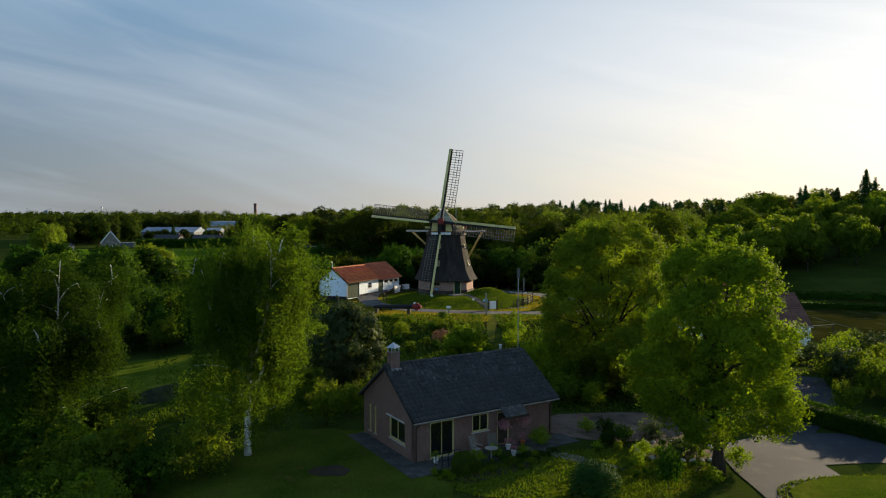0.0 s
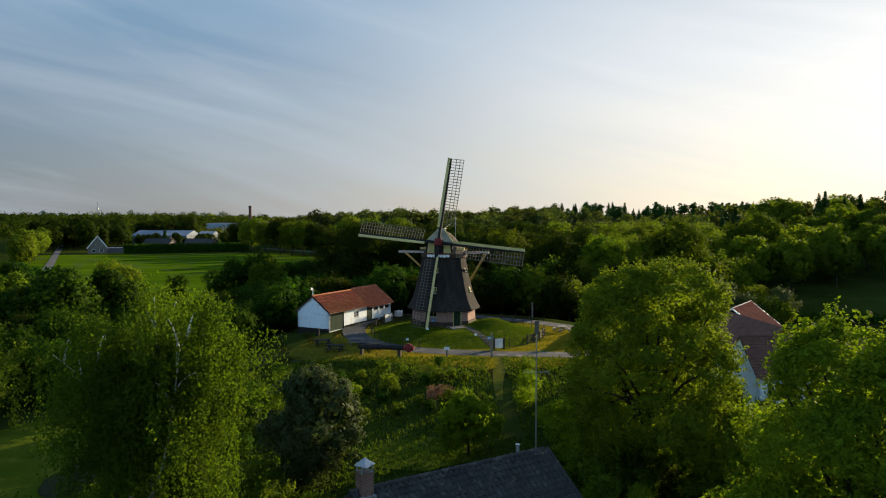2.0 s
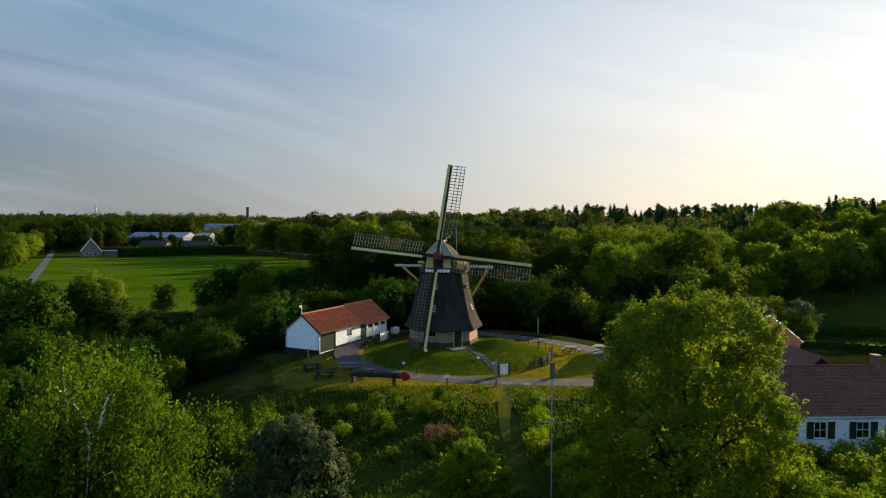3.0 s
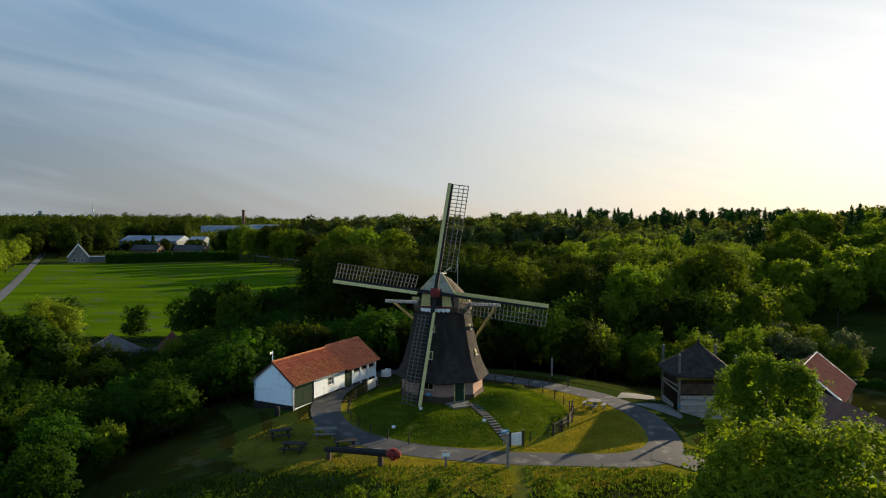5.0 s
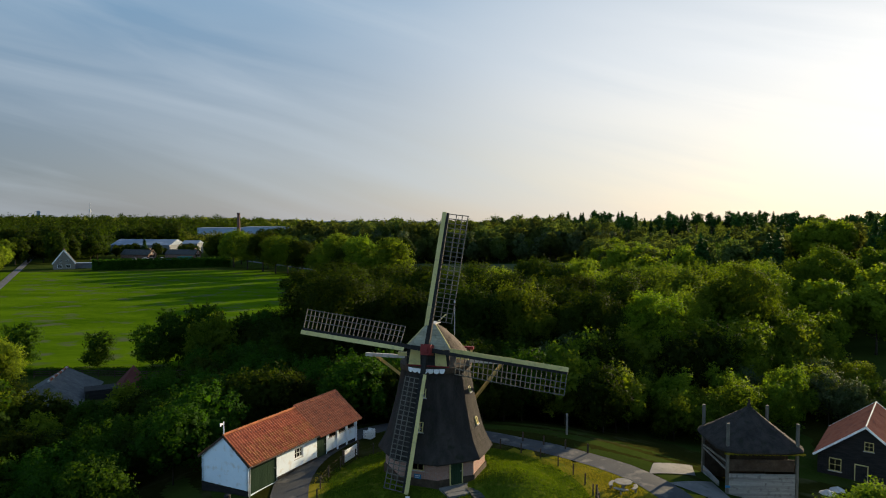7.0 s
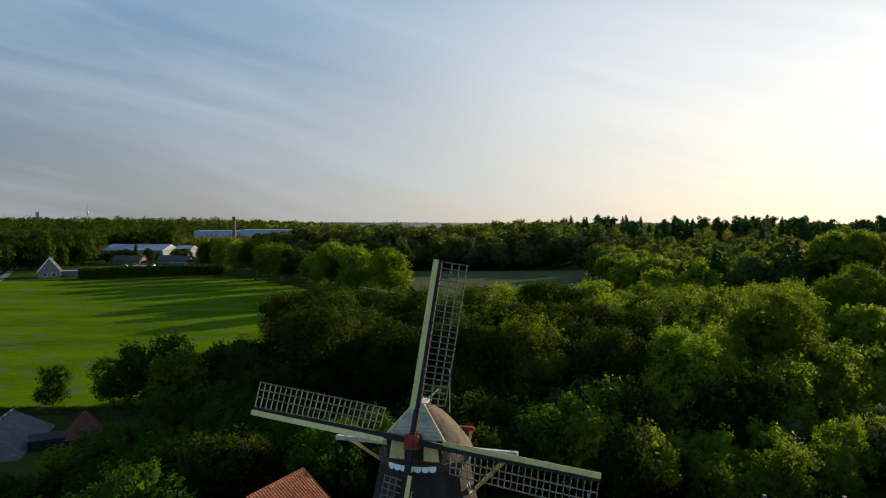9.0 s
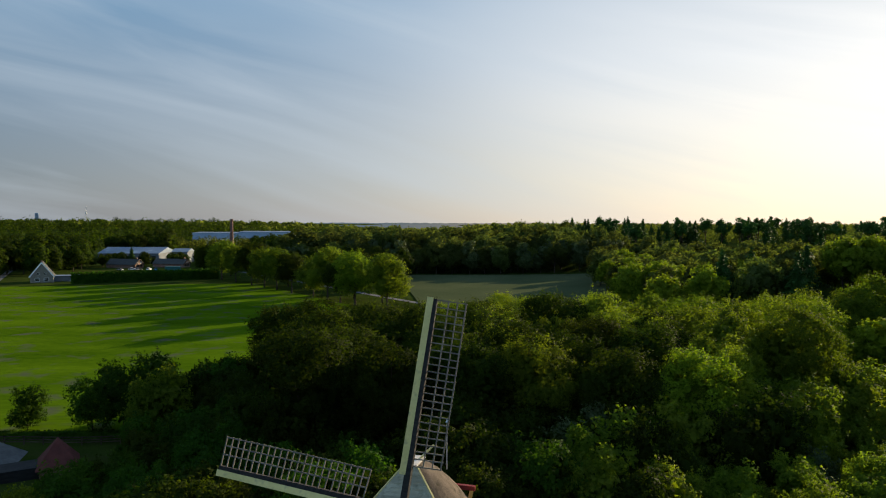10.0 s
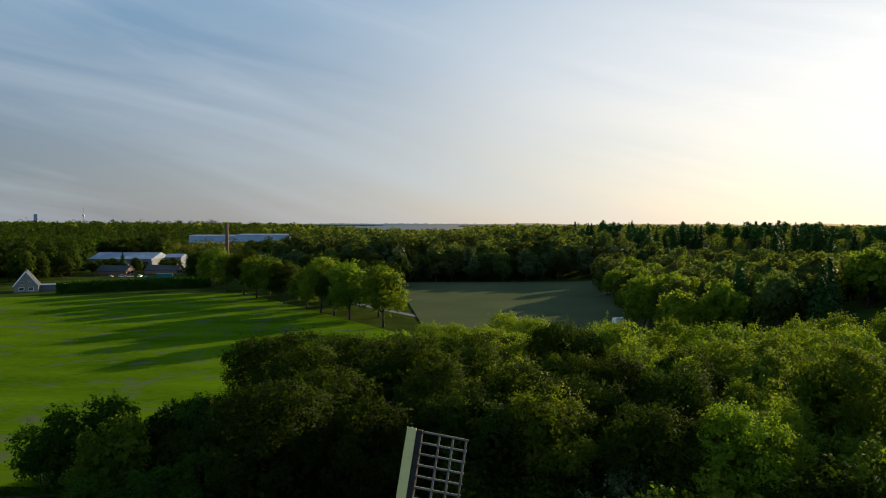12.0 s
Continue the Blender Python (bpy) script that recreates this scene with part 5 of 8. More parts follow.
def boughs_of(rng, rx, rz, cz, n, lobe, big=13, taper=0.15):
    """A crown of a few great boughs, each a billow, with small sprays of leaves all over their outer sides."""
    k = np.arange(big)
    z = 1 - 1.75 * (k + 0.5) / big
    ang = k * 2.39996 + rng.uniform(0, 6.28)
    flat = np.sqrt(1 - z * z)
    d = np.stack([flat * np.cos(ang), flat * np.sin(ang), z], axis=1) + rng.normal(size=(big, 3)) * 0.16
    d /= np.linalg.norm(d, axis=1)[:, None]
    br = 0.46 * rx * rng.uniform(0.78, 1.22, big)
    reach = rng.uniform(0.86, 1.1, big)
    bc = d * (np.array([rx, rx, rz]) - 0.46 * rx) * reach[:, None]
    bc[:, :2] *= (1 - taper * np.clip(bc[:, 2] / rz, -0.3, 1))[:, None]
    bc = np.vstack([bc, [[0, 0, 0]]]) + np.array([0, 0, cz])
    br = np.append(br, 0.5 * rx)
    m = n * 6
    pick = rng.choice(len(bc), m, p=br ** 2 / (br ** 2).sum())
    e = rng.normal(size=(m, 3)) + 0.5 * (bc[pick] - np.array([0, 0, cz])) / rx
    e[:, 2] += 0.3
    e /= np.linalg.norm(e, axis=1)[:, None]
    c = bc[pick] + e * (br[pick] * rng.uniform(0.86, 1.04, m))[:, None]
    gap = np.linalg.norm(c[:, None, :] - bc[None], axis=2) / br[None]
    gap[np.arange(m), pick] = 9
    c = c[gap.min(axis=1) > 0.8][:n]
    return c, lobe * rng.uniform(0.55, 1.4, len(c)), bc, br


def crown_cards(rng, c, r, n, size, spread=0.8, inner=0.62, droop=0.0, with_out=False):
    """Leaves over the upper and outer sides of the sprays, so that shade gathers below each."""
    w = r ** 2
    mid = c.mean(axis=0)
    out = c - mid
    out = out / (np.linalg.norm(out, axis=1)[:, None] + 1e-6)
    pick = rng.choice(len(c), n, p=w / w.sum())
    d = rng.normal(size=(n, 3)) + 0.55 * out[pick]
    d[:, 2] += 0.45
    d /= np.linalg.norm(d, axis=1)[:, None]
    q = (inner + (1.05 - inner) * rng.uniform(0, 1, n) ** 0.7 + 0.35 * rng.uniform(0, 1, n) ** 6) * (1 + 0.25 * np.sin(d[:, 0] * 6 + pick) * np.cos(d[:, 1] * 5 + pick * 2))
    p = c[pick] + d * (q * r[pick])[:, None] * np.array([1, 1, 0.9])
    centre_out = p - mid
    centre_out /= np.linalg.norm(centre_out, axis=1)[:, None] + 1e-9
    soft = 0.7 * d + 0.5 * centre_out
    soft /= np.linalg.norm(soft, axis=1)[:, None] + 1e-9
    quads = cards(rng, p, d, size, spread, 0.55, droop)
    return (quads, soft) if with_out else quads


def shoots_of(rng, c, r, mid, n, length, leaf, per=9):
    """Young shoots that stand out of the crown, each a short line of leaves."""
    pick = rng.integers(0, len(c), n)
    d = c[pick] - mid
    d /= np.linalg.norm(d, axis=1)[:, None] + 1e-6
    d = d + rng.normal(size=(n, 3)) * 0.35
    d[:, 2] += 0.35
    d /= np.linalg.norm(d, axis=1)[:, None]
    t = np.linspace(0.55, 1.0, per)
    ln = length * rng.uniform(0.5, 1.3, n)
    p = c[pick][:, None] + d[:, None] * (r[pick][:, None] * 0.8 + ln[:, None] * t[None])[..., None] + rng.normal(size=(n, per, 3)) * leaf * 0.7
    p, dd = p.reshape(-1, 3), np.repeat(d, per, axis=0)
    return cards(rng, p, dd, leaf, 0.9, 0.6), dd


def trunk_shape(rng, h, r0, centres, count, lean=0.0, n=8):
    s = Shape()
    pts = [(0, 0, -0.4)]
    for k in range(1, 6):
        f = k / 5
        pts.append((lean * f + rng.normal() * 0.06 * h * 0.1, rng.normal() * 0.06 * h * 0.1, h * f))
    s.tube(pts, [r0 * 1.35] + [r0 * (1 - 0.16 * k) for k in range(1, 6)], n)
    for i in rng.choice(len(centres), min(count, len(centres)), replace=False):
        e = Vector(centres[i])
        b = Vector(pts[2 + int(rng.integers(0, 3))])
        mid = b.lerp(e, 0.5) + Vector((0, 0, 0.08 * (e - b).length))
        s.tube([b, mid, e], [r0 * 0.42, r0 * 0.26, r0 * 0.08], 5)
    return s


class Kind:
    """Meshes for one shape of tree, shared by all its copies."""

    def __init__(self, seed, h, rx, n_lobes, lobe, n_leaf, leaf, leaf_mat, bark=M_BARK, clear=0.2, r0=0.18, limbs=8, inner=0.6, spread=0.8, droop=0.0, fine=False, big=13, shoots=0, heart=0.25, taper=0.15):
        rng = np.random.default_rng(seed)
        rz = h * (1 - clear) / 2
        cz = h - rz
        c, r, bc, br = boughs_of(rng, rx - lobe * 0.5, rz - lobe * 0.4, cz, n_lobes, lobe, big, taper)
        quads, out = crown_cards(rng, c, r, n_leaf, leaf, spread, inner, droop, True)
        mid = np.array([0, 0, cz])
        if shoots:
            more, mout = shoots_of(rng, c, r, mid, shoots, lobe * 1.1, leaf)
            quads, out = np.concatenate([quads, more]), np.concatenate([out, mout])
        # the shaded heart of each bough: fewer, broader sprays of leaves
        k = int(n_leaf * heart * 0.35)
        pick = rng.choice(len(bc), k, p=br ** 2 / (br ** 2).sum())
        d = rand_dirs(rng, k, 0.1)
        deep = cards(rng, bc[pick] + d * (br[pick] * rng.uniform(0.55, 0.88, k))[:, None], d, leaf * 2.0, 0.5, 0.7)
        if fine:                        # whole leaves: two triangles each
            quads, out = np.concatenate([quads, deep]), np.concatenate([out, d])
            self.crown = tris_mesh("crown", np.concatenate([quads[:, [0, 1, 3]], quads[:, [1, 2, 3]]]), np.concatenate([out, out]))
        else:
            half = quads[:, [0, 1, 3] if seed % 2 else [1, 2, 3]]
            self.crown = tris_mesh("crown", np.concatenate([half, deep[:, [0, 1, 3]], deep[:, [1, 2, 3]]]), np.concatenate([out, d, d]))
        self.crown.materials.append(leaf_mat)
        self.trunk = trunk_shape(rng, cz, r0, c, limbs, n=7).mesh("trunk", True)
        self.trunk.materials.append(bark)

    def plant(self, name, x, y, s, turn, label, category="tree", group="", dz=0.0, sz=1.0):
        ob = thing(name, Matrix.Translation((x, y, G(x, y) + dz)) @ Euler((0, 0, turn)).to_matrix().to_4x4() @ Matrix.Diagonal((s, s, s * sz, 1)), label, category, group)
        part("trunk", self.trunk, None, ob)
        part("crown", self.crown, None, ob)
        return ob


class Conifer(Kind):
    """A spruce: a straight stem with whorls of drooping boughs that shorten upwards."""

    def __init__(self, seed, h, rx, n_leaf, leaf):
        rng = np.random.default_rng(seed)
        z = 1 - rng.uniform(0, 1, n_leaf) ** 0.6
        level = np.clip(np.floor(z * 15) / 15 + rng.normal(size=n_leaf) * 0.022, 0, 1)
        ang = rng.uniform(0, 2 * np.pi, n_leaf)
        rad = rx * (1 - level) ** 0.85 * rng.uniform(0.15, 1.0, n_leaf) * (0.7 + 0.3 * np.sin(level * 34 + seed) * np.cos(ang * 2 + seed))
        lean = 1 + 0.25 * np.sin(ang * 2 + level * 9)
        p = np.stack([np.cos(ang) * rad * lean, np.sin(ang) * rad * lean, h * 0.12 + h * 0.88 * level - rad * 0.25 + rng.normal(size=n_leaf) * 0.12], axis=1)
        d = np.stack([np.cos(ang) * 0.4, np.sin(ang) * 0.4, np.ones(n_leaf)], axis=1)
        self.crown = tris_mesh("crown", cards(rng, p, d, leaf, 0.5, 0.6)[:, :3], np.stack([np.cos(ang) * 0.8, np.sin(ang) * 0.8, np.full(n_leaf, 0.6)], axis=1))
        self.crown.materials.append(M_NEEDLE)
        self.trunk = Shape().tube([(0, 0, -0.4), (0, 0, h * 0.5), (0, 0, h * 0.99)], [0.26, 0.16, 0.02], 6).mesh("trunk", True)
        self.trunk.materials.append(M_BARK)


# one metre-true tree of each kind
W1K = dict(limbs=5, r0=0.28, inner=0.55, clear=0.08, spread=0.7, shoots=150)
broad = [Kind(10 + k, 17, 6.3, 170, 1.05, 21000, 0.205, M_LEAF, big=11 + 2 * k, **W1K) for k in range(4)]
broad_shaded = [Kind(110 + k, 17, 6.3, 170, 1.05, 21000, 0.205, M_LEAF_SHADED, big=12 + 3 * k, **W1K) for k in range(3)]
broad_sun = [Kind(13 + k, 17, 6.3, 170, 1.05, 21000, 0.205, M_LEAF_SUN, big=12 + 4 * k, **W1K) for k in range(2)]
broad_lime = [Kind(20 + k, 15, 5.1, 130, 0.95, 17000, 0.195, M_LEAF_LIME, limbs=6, r0=0.22, inner=0.5, clear=0.08, spread=0.7, shoots=140, big=12) for k in range(2)]
lane_kind = [Kind(24 + k, 17.0, 6.9, 130, 1.3, 9500, 0.34, (M_LEAF, M_LEAF, M_LEAF_SHADED)[k], limbs=7, r0=0.34, inner=0.7, clear=0.13, spread=0.6, shoots=60, big=10 + k) for k in range(3)]
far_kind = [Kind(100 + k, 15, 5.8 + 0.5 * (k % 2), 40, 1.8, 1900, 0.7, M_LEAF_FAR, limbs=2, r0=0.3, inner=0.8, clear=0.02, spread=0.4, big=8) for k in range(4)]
far_shaded = [Kind(100 + k, 15, 5.8 + 0.5 * (k % 2), 40, 1.8, 1900, 0.7, M_LEAF_SHADED, limbs=2, r0=0.3, inner=0.8, clear=0.02, spread=0.4, big=8) for k in range(3)]
far_pale = [Kind(106 + k, 15, 4.6, 40, 1.5, 1700, 0.6, M_LEAF_GREY, limbs=2, r0=0.2, inner=0.7, clear=0.0, spread=0.5, droop=0.6, big=8) for k in range(1)]
mid_tree = [Kind(30 + k, 15, 5.8, 80, 1.25, 3400, 0.52, M_LEAF, limbs=2, r0=0.24, inner=0.6, clear=0.08, spread=0.7, big=9 + k) for k in range(3)]
mid_sun = [Kind(33 + k, 15, 5.8, 80, 1.25, 3400, 0.52, M_LEAF_SUN, limbs=2, r0=0.24, inner=0.6, clear=0.08, spread=0.7, big=9 + k) for k in range(2)]
mid_dark = [Kind(36 + k, 15, 5.8, 80, 1.25, 3400, 0.52, M_LEAF_DARK, limbs=2, r0=0.24, inner=0.6, clear=0.08, spread=0.7, big=9 + k) for k in range(2)]
HZK = dict(r0=0.08, limbs=4, inner=0.45, shoots=60)
hazel = [Kind(80 + k, 7.2, 3.2, 95, 0.58, 4200, 0.205, M_LEAF, clear=0.0, big=8 + k, **HZK) for k in range(4)]
hazel_shaded = [Kind(180 + k, 7.2, 3.2, 95, 0.58, 4200, 0.205, M_LEAF_SHADED, clear=0.0, big=8 + k, **HZK) for k in range(3)]
hazel_dark = [Kind(84 + k, 7.2, 3.3, 95, 0.58, 4000, 0.21, M_LEAF_DARK, clear=0.0, big=9, **HZK) for k in range(2)]
hazel_lime = [Kind(87, 7.0, 3.0, 85, 0.56, 4800, 0.18, M_LEAF_LIME, clear=0.02, big=9, **HZK)]
hazel_grey = [Kind(88, 6.4, 3.0, 85, 0.56, 4800, 0.17, M_LEAF_GREY, clear=0.02, big=9, **HZK)]
BSK = dict(clear=0.0, r0=0.05, limbs=3, inner=0.4, shoots=30, big=7)
bush = [Kind(40 + k, 3.2, 1.75, 50, 0.4, 2200, 0.12, M_LEAF, **BSK) for k in range(3)]
bush_lime = [Kind(44 + k, 3.2, 1.75, 50, 0.4, 2200, 0.11, M_LEAF_LIME, **BSK) for k in range(2)]
bush_dark = [Kind(47 + k, 3.2, 1.75, 50, 0.4, 2200, 0.125, M_LEAF_DARK, **BSK) for k in range(2)]
bush_grey = [Kind(50, 3.2, 1.7, 50, 0.4, 2200, 0.11, M_LEAF_GREY, **BSK)]
spruce = [Conifer(90 + k, 19, 6.6 + 0.9 * k, 2600, 0.7) for k in range(3)]
pine = [Kind(96 + k, 19, 5.0, 26, 1.5, 1500, 0.62, M_NEEDLE, limbs=6, r0=0.3, inner=0.5, clear=0.42, spread=0.6, big=6, heart=0.1) for k in range(2)]

# the trees that the camera passes close by


class Birch(Kind):
    """A weeping birch: white stem, limbs that rise and arch over, and dense hanging curtains of small leaves."""

    def __init__(self, seed, h, rx, leaf_mat):
        rng = np.random.default_rng(seed)
        stem = Shape()
        axis = [Vector((0.05 * h * f * math.sin(2.4 * f), 0.02 * h * math.sin(3 * f), h * 0.97 * f)) for f in np.linspace(0, 1, 9)]
        axis[0].z = -0.4
        stem.tube(axis, [0.27, 0.21, 0.18, 0.15, 0.12, 0.09, 0.06, 0.04, 0.015], 9)
        leaders = [(axis, 1.0)]
        for i in range(6):                 # side stems that rise steeply beside the main one
            f = (0.28, 0.36, 0.42, 0.5, 0.56, 0.63)[i]
            b = axis[int(f * 8)].lerp(axis[int(f * 8) + 1], f * 8 % 1)
            a = i * 2.39996 + 0.4
            reach = rx * (0.9 - 0.8 * (f - 0.28)) * rng.uniform(0.75, 1.1)
            top_z = h * rng.uniform(0.58, 0.92)
            line = [b + Vector((math.cos(a), math.sin(a), 0)) * reach * q ** 0.7 + Vector((0, 0, (top_z - b.z) * q ** 1.25)) for q in np.linspace(0, 1, 9)]
            line[-1] += Vector((math.cos(a) * 0.7, math.sin(a) * 0.7, -0.25))
            stem.tube(line, [0.1, 0.085, 0.07, 0.055, 0.045, 0.035, 0.025, 0.015, 0.008], 6)
            leaders.append((line, 0.42))
        tops = []
        for line, share in leaders:
            tops.append((line[-1] + Vector((0, 0, 0.1)), Vector((0, 0, 1))))
            for i in range(15 if share == 1.0 else 9):           # arching limbs
                f = (0.11 if share == 1.0 else 0.18) + 0.83 * (i + rng.uniform(0, 0.6)) / (15 if share == 1.0 else 9)
                f = min(f, 0.97)
                b = line[int(f * 8)].lerp(line[int(f * 8) + 1], f * 8 % 1)
                a = i * 2.39996 + rng.uniform(-0.4, 0.4)
                reach = rx * share * (1.0 - 0.72 * max(0.0, (f - 0.3) / 0.7)) * rng.uniform(0.45, 1.1)
                rise = min(rng.uniform(0.6, 2.4), h * 0.96 - b.z)
                out = Vector((math.cos(a), math.sin(a), 0))
                limb = [b + out * reach * q + Vector((0, 0, rise * (1.5 * q - 0.75 * q * q))) for q in (0, 0.25, 0.5, 0.75, 0.92, 1.0)]
                limb[-1].z -= 0.3
                stem.tube(limb, [w * (0.4 if f < 0.45 else 1) for w in (0.05, 0.04, 0.028, 0.018, 0.011, 0.006)], 5)
                tops += [(limb[j].lerp(limb[j + 1], rng.uniform(0, 1)), out) for j in ((1, 2, 3, 4) if share == 1.0 else (2, 4))]
        sets = []
        for top, out in tops:
            for j in range(int(rng.integers(2, 5))):           # each a bunch of hanging twigs
                o = np.array(top) + np.array([0, 0, 0.25]) + rng.normal(size=3) * np.array([0.6, 0.6, 0.4])
                ln = min(rng.uniform(1.2, 2.4) if rng.uniform() < 0.6 else rng.uniform(2.4, 4.6), o[2] - rng.uniform(0.5, 1.5))
                if ln < 0.5:
                    continue
                wide = rng.uniform(0.22, 0.46)
                m = int(ln * 115)
                t = rng.uniform(0, 1, m) ** 0.85
                twig = rng.normal(size=(14, 2))[rng.integers(0, 14, m)]
                xy = twig * (wide * (0.55 + 0.6 * np.sqrt(t) - 0.55 * t * t))[:, None] + rng.normal(size=(m, 2)) * 0.08
                p = np.column_stack([o[0] + xy[:, 0] + out.x * 0.35 * np.sqrt(t), o[1] + xy[:, 1] + out.y * 0.35 * np.sqrt(t), o[2] + 0.25 - ln * t + rng.normal(size=m) * 0.06])
                nrm = np.column_stack([xy, np.full(m, 0.15)]) + 0.25 * np.array(out)
                nrm /= np.linalg.norm(nrm, axis=1)[:, None]
                sets.append(cards(rng, p, nrm, 0.072, 0.7, 0.6, 0.9))
        self.crown = quads_mesh("crown", np.concatenate(sets))
        self.crown.materials.append(leaf_mat)
        self.trunk = stem.mesh("trunk", True)
        self.trunk.materials.append(M_BIRCH)


birch = Birch(61, 15.2, 3.9, M_LEAF_BIRCH)
# second birch in the dark leaf, its shaded corner carried by the colour
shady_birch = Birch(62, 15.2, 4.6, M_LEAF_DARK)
birch.plant("birch_tree", -12.0, 40.8, 0.96, 0.4, "tall weeping birch with white trunk on the garden lawn", sz=0.98)
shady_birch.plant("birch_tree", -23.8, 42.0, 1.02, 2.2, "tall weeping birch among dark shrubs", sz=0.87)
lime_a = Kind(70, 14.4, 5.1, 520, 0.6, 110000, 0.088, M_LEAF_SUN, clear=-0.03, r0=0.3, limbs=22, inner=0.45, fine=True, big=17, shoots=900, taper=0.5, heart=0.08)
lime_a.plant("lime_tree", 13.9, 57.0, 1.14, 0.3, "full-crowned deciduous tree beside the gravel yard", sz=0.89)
for x, y, s_ in ((18.2, 53.6, 0.9), (25.0, 57.5, 0.45)):
    hazel_lime[0].plant("yard_tree", x, y, s_, x * 2.0, "bushy yellow-green tree behind the gravel yard", group="yard trees")
lime_b = Kind(71, 14.0, 4.3, 460, 0.58, 95000, 0.084, M_LEAF_LIME, clear=0.04, r0=0.36, limbs=22, inner=0.5, fine=True, big=12, shoots=900, taper=0.5, heart=0.08)
lime_b.plant("maple_tree", 15.6, 37.6, 1.02, 1.2, "sunlit yellow-green deciduous tree beside the drive", sz=0.9)
lane_maple = Kind(74, 13.6, 4.4, 400, 0.6, 70000, 0.095, M_LEAF, clear=0.05, r0=0.26, limbs=18, inner=0.45, fine=True, big=13, shoots=420, taper=0.35, heart=0.1)
lane_maple.plant("maple_tree", 21.0, 75.4, 0.95, 3.9, "leafy deciduous tree beside the lane", sz=0.95)
grey_t = Kind(72, 7.6, 3.5, 190, 0.46, 30000, 0.1, M_LEAF_GREY, clear=-0.1, r0=0.14, limbs=10, inner=0.5, fine=True, big=11, shoots=300, taper=0.8)
grey_t.plant("whitebeam_tree", -8.0, 57.0, 1.0, 0.0, "dense grey-green whitebeam behind the brick house")
small_lime = Kind(73, 4.6, 2.3, 90, 0.36, 11000, 0.10, M_LEAF_LIME, clear=0.08, r0=0.09, limbs=10, inner=0.45, fine=True, big=9, shoots=90)
small_lime.plant("young_tree", 2.1, 61.0, 1.0, 0.0, "bushy bright green young tree on the bank")

rnd = random.Random(3)


def keep_off(x, y, gap=0.0):
    """True where something else stands or the ground lies open."""
    if math.hypot(x - ring_c[0], y - ring_c[1]) < 16.5 + gap:
        return True
    if -21 < x < -4 and 96 < y < 117:
        return True
    if 21 < x < 35 and 97 < y < 111:
        return True
    if 36 < x < 58 and 108 < y < 128:
        return True
    if -66 < x < -36 and 125 < y < 157:
        return True
    if math.hypot((x + 31) / 8.5, (y - 67) / 13.5) < 1 or math.hypot((x + 1.6) / 4, (y - 61.4) / 3) < 1:
        return True
    return False


def scatter(region, step, jitter, kinds, name, label, s0, s1, group, category="tree", test=None, sz=1.0, grow=lambda x, y: 1.0):
    x0, y0, x1, y1 = region
    y = y0
    row = 0
    while y <= y1:
        x = x0 + (step / 2 if row % 2 else 0)
        while x <= x1:
            px, py = x + rnd.uniform(-jitter, jitter), y + rnd.uniform(-jitter, jitter)
            if not keep_off(px, py) and (test is None or test(px, py)):
                rnd.choice(kinds).plant(name, px, py, rnd.uniform(s0, s1) * grow(px, py), rnd.uniform(0, 6.28), label, category, group, sz=sz)
            x += step
        y += step * 0.87
        row += 1


# wood behind the mill
def main_wood(x, y):
    left = -21 - 7 * S(y, 154, 166) + 20 * S(y, 180, 204)
    right = 36 + (y - 140) * 0.9
    return left < x < right and y > 138 - (0 if x < 25 else (x - 25) * -0.35) and y < 197 + max(0.0, x - 55) * 2.0


def wood_edge(x):
    return 141 + max(0.0, x - 30) * 0.75


# leaf copies run from shaded on the left to sunlit on the right
for pick, x0, x1 in ((broad_shaded, -34, 12), (broad_shaded[:2] + broad[:3], 12, 34), (broad[:4] + broad_sun[:1], 34, 90)):
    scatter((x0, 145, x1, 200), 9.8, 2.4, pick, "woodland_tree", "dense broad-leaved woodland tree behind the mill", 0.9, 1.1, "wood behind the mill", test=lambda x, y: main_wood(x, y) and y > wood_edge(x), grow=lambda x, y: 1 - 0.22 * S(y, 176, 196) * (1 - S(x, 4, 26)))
scatter((-6, 203, 24, 226), 8.5, 2.0, broad_lime + broad_sun, "woodland_tree", "sunlit tree between the wood and the far meadow", 0.72, 0.9, "wood behind the mill", grow=lambda x, y: 0.85 + 0.2 * S(x, 0, 20))
broad_lime[0].plant("woodland_tree", 31.0, 142.6, 1.12, 1.0, "sunlit yellow-green tree at the edge of the wood", group="wood behind the mill")
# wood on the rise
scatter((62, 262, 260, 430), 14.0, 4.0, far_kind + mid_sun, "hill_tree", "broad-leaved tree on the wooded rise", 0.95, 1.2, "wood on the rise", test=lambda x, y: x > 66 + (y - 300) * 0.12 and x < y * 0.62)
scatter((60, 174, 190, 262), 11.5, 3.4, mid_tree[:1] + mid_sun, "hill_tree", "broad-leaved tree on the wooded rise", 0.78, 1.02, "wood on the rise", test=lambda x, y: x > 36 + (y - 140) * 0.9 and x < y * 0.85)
scatter((88, 232, 200, 300), 12.0, 4.0, spruce, "spruce_tree", "dark spruce standing above the wood", 0.75, 1.0, "conifers on the skyline", test=lambda x, y: x < y * 0.72 and rnd.random() < 0.14)
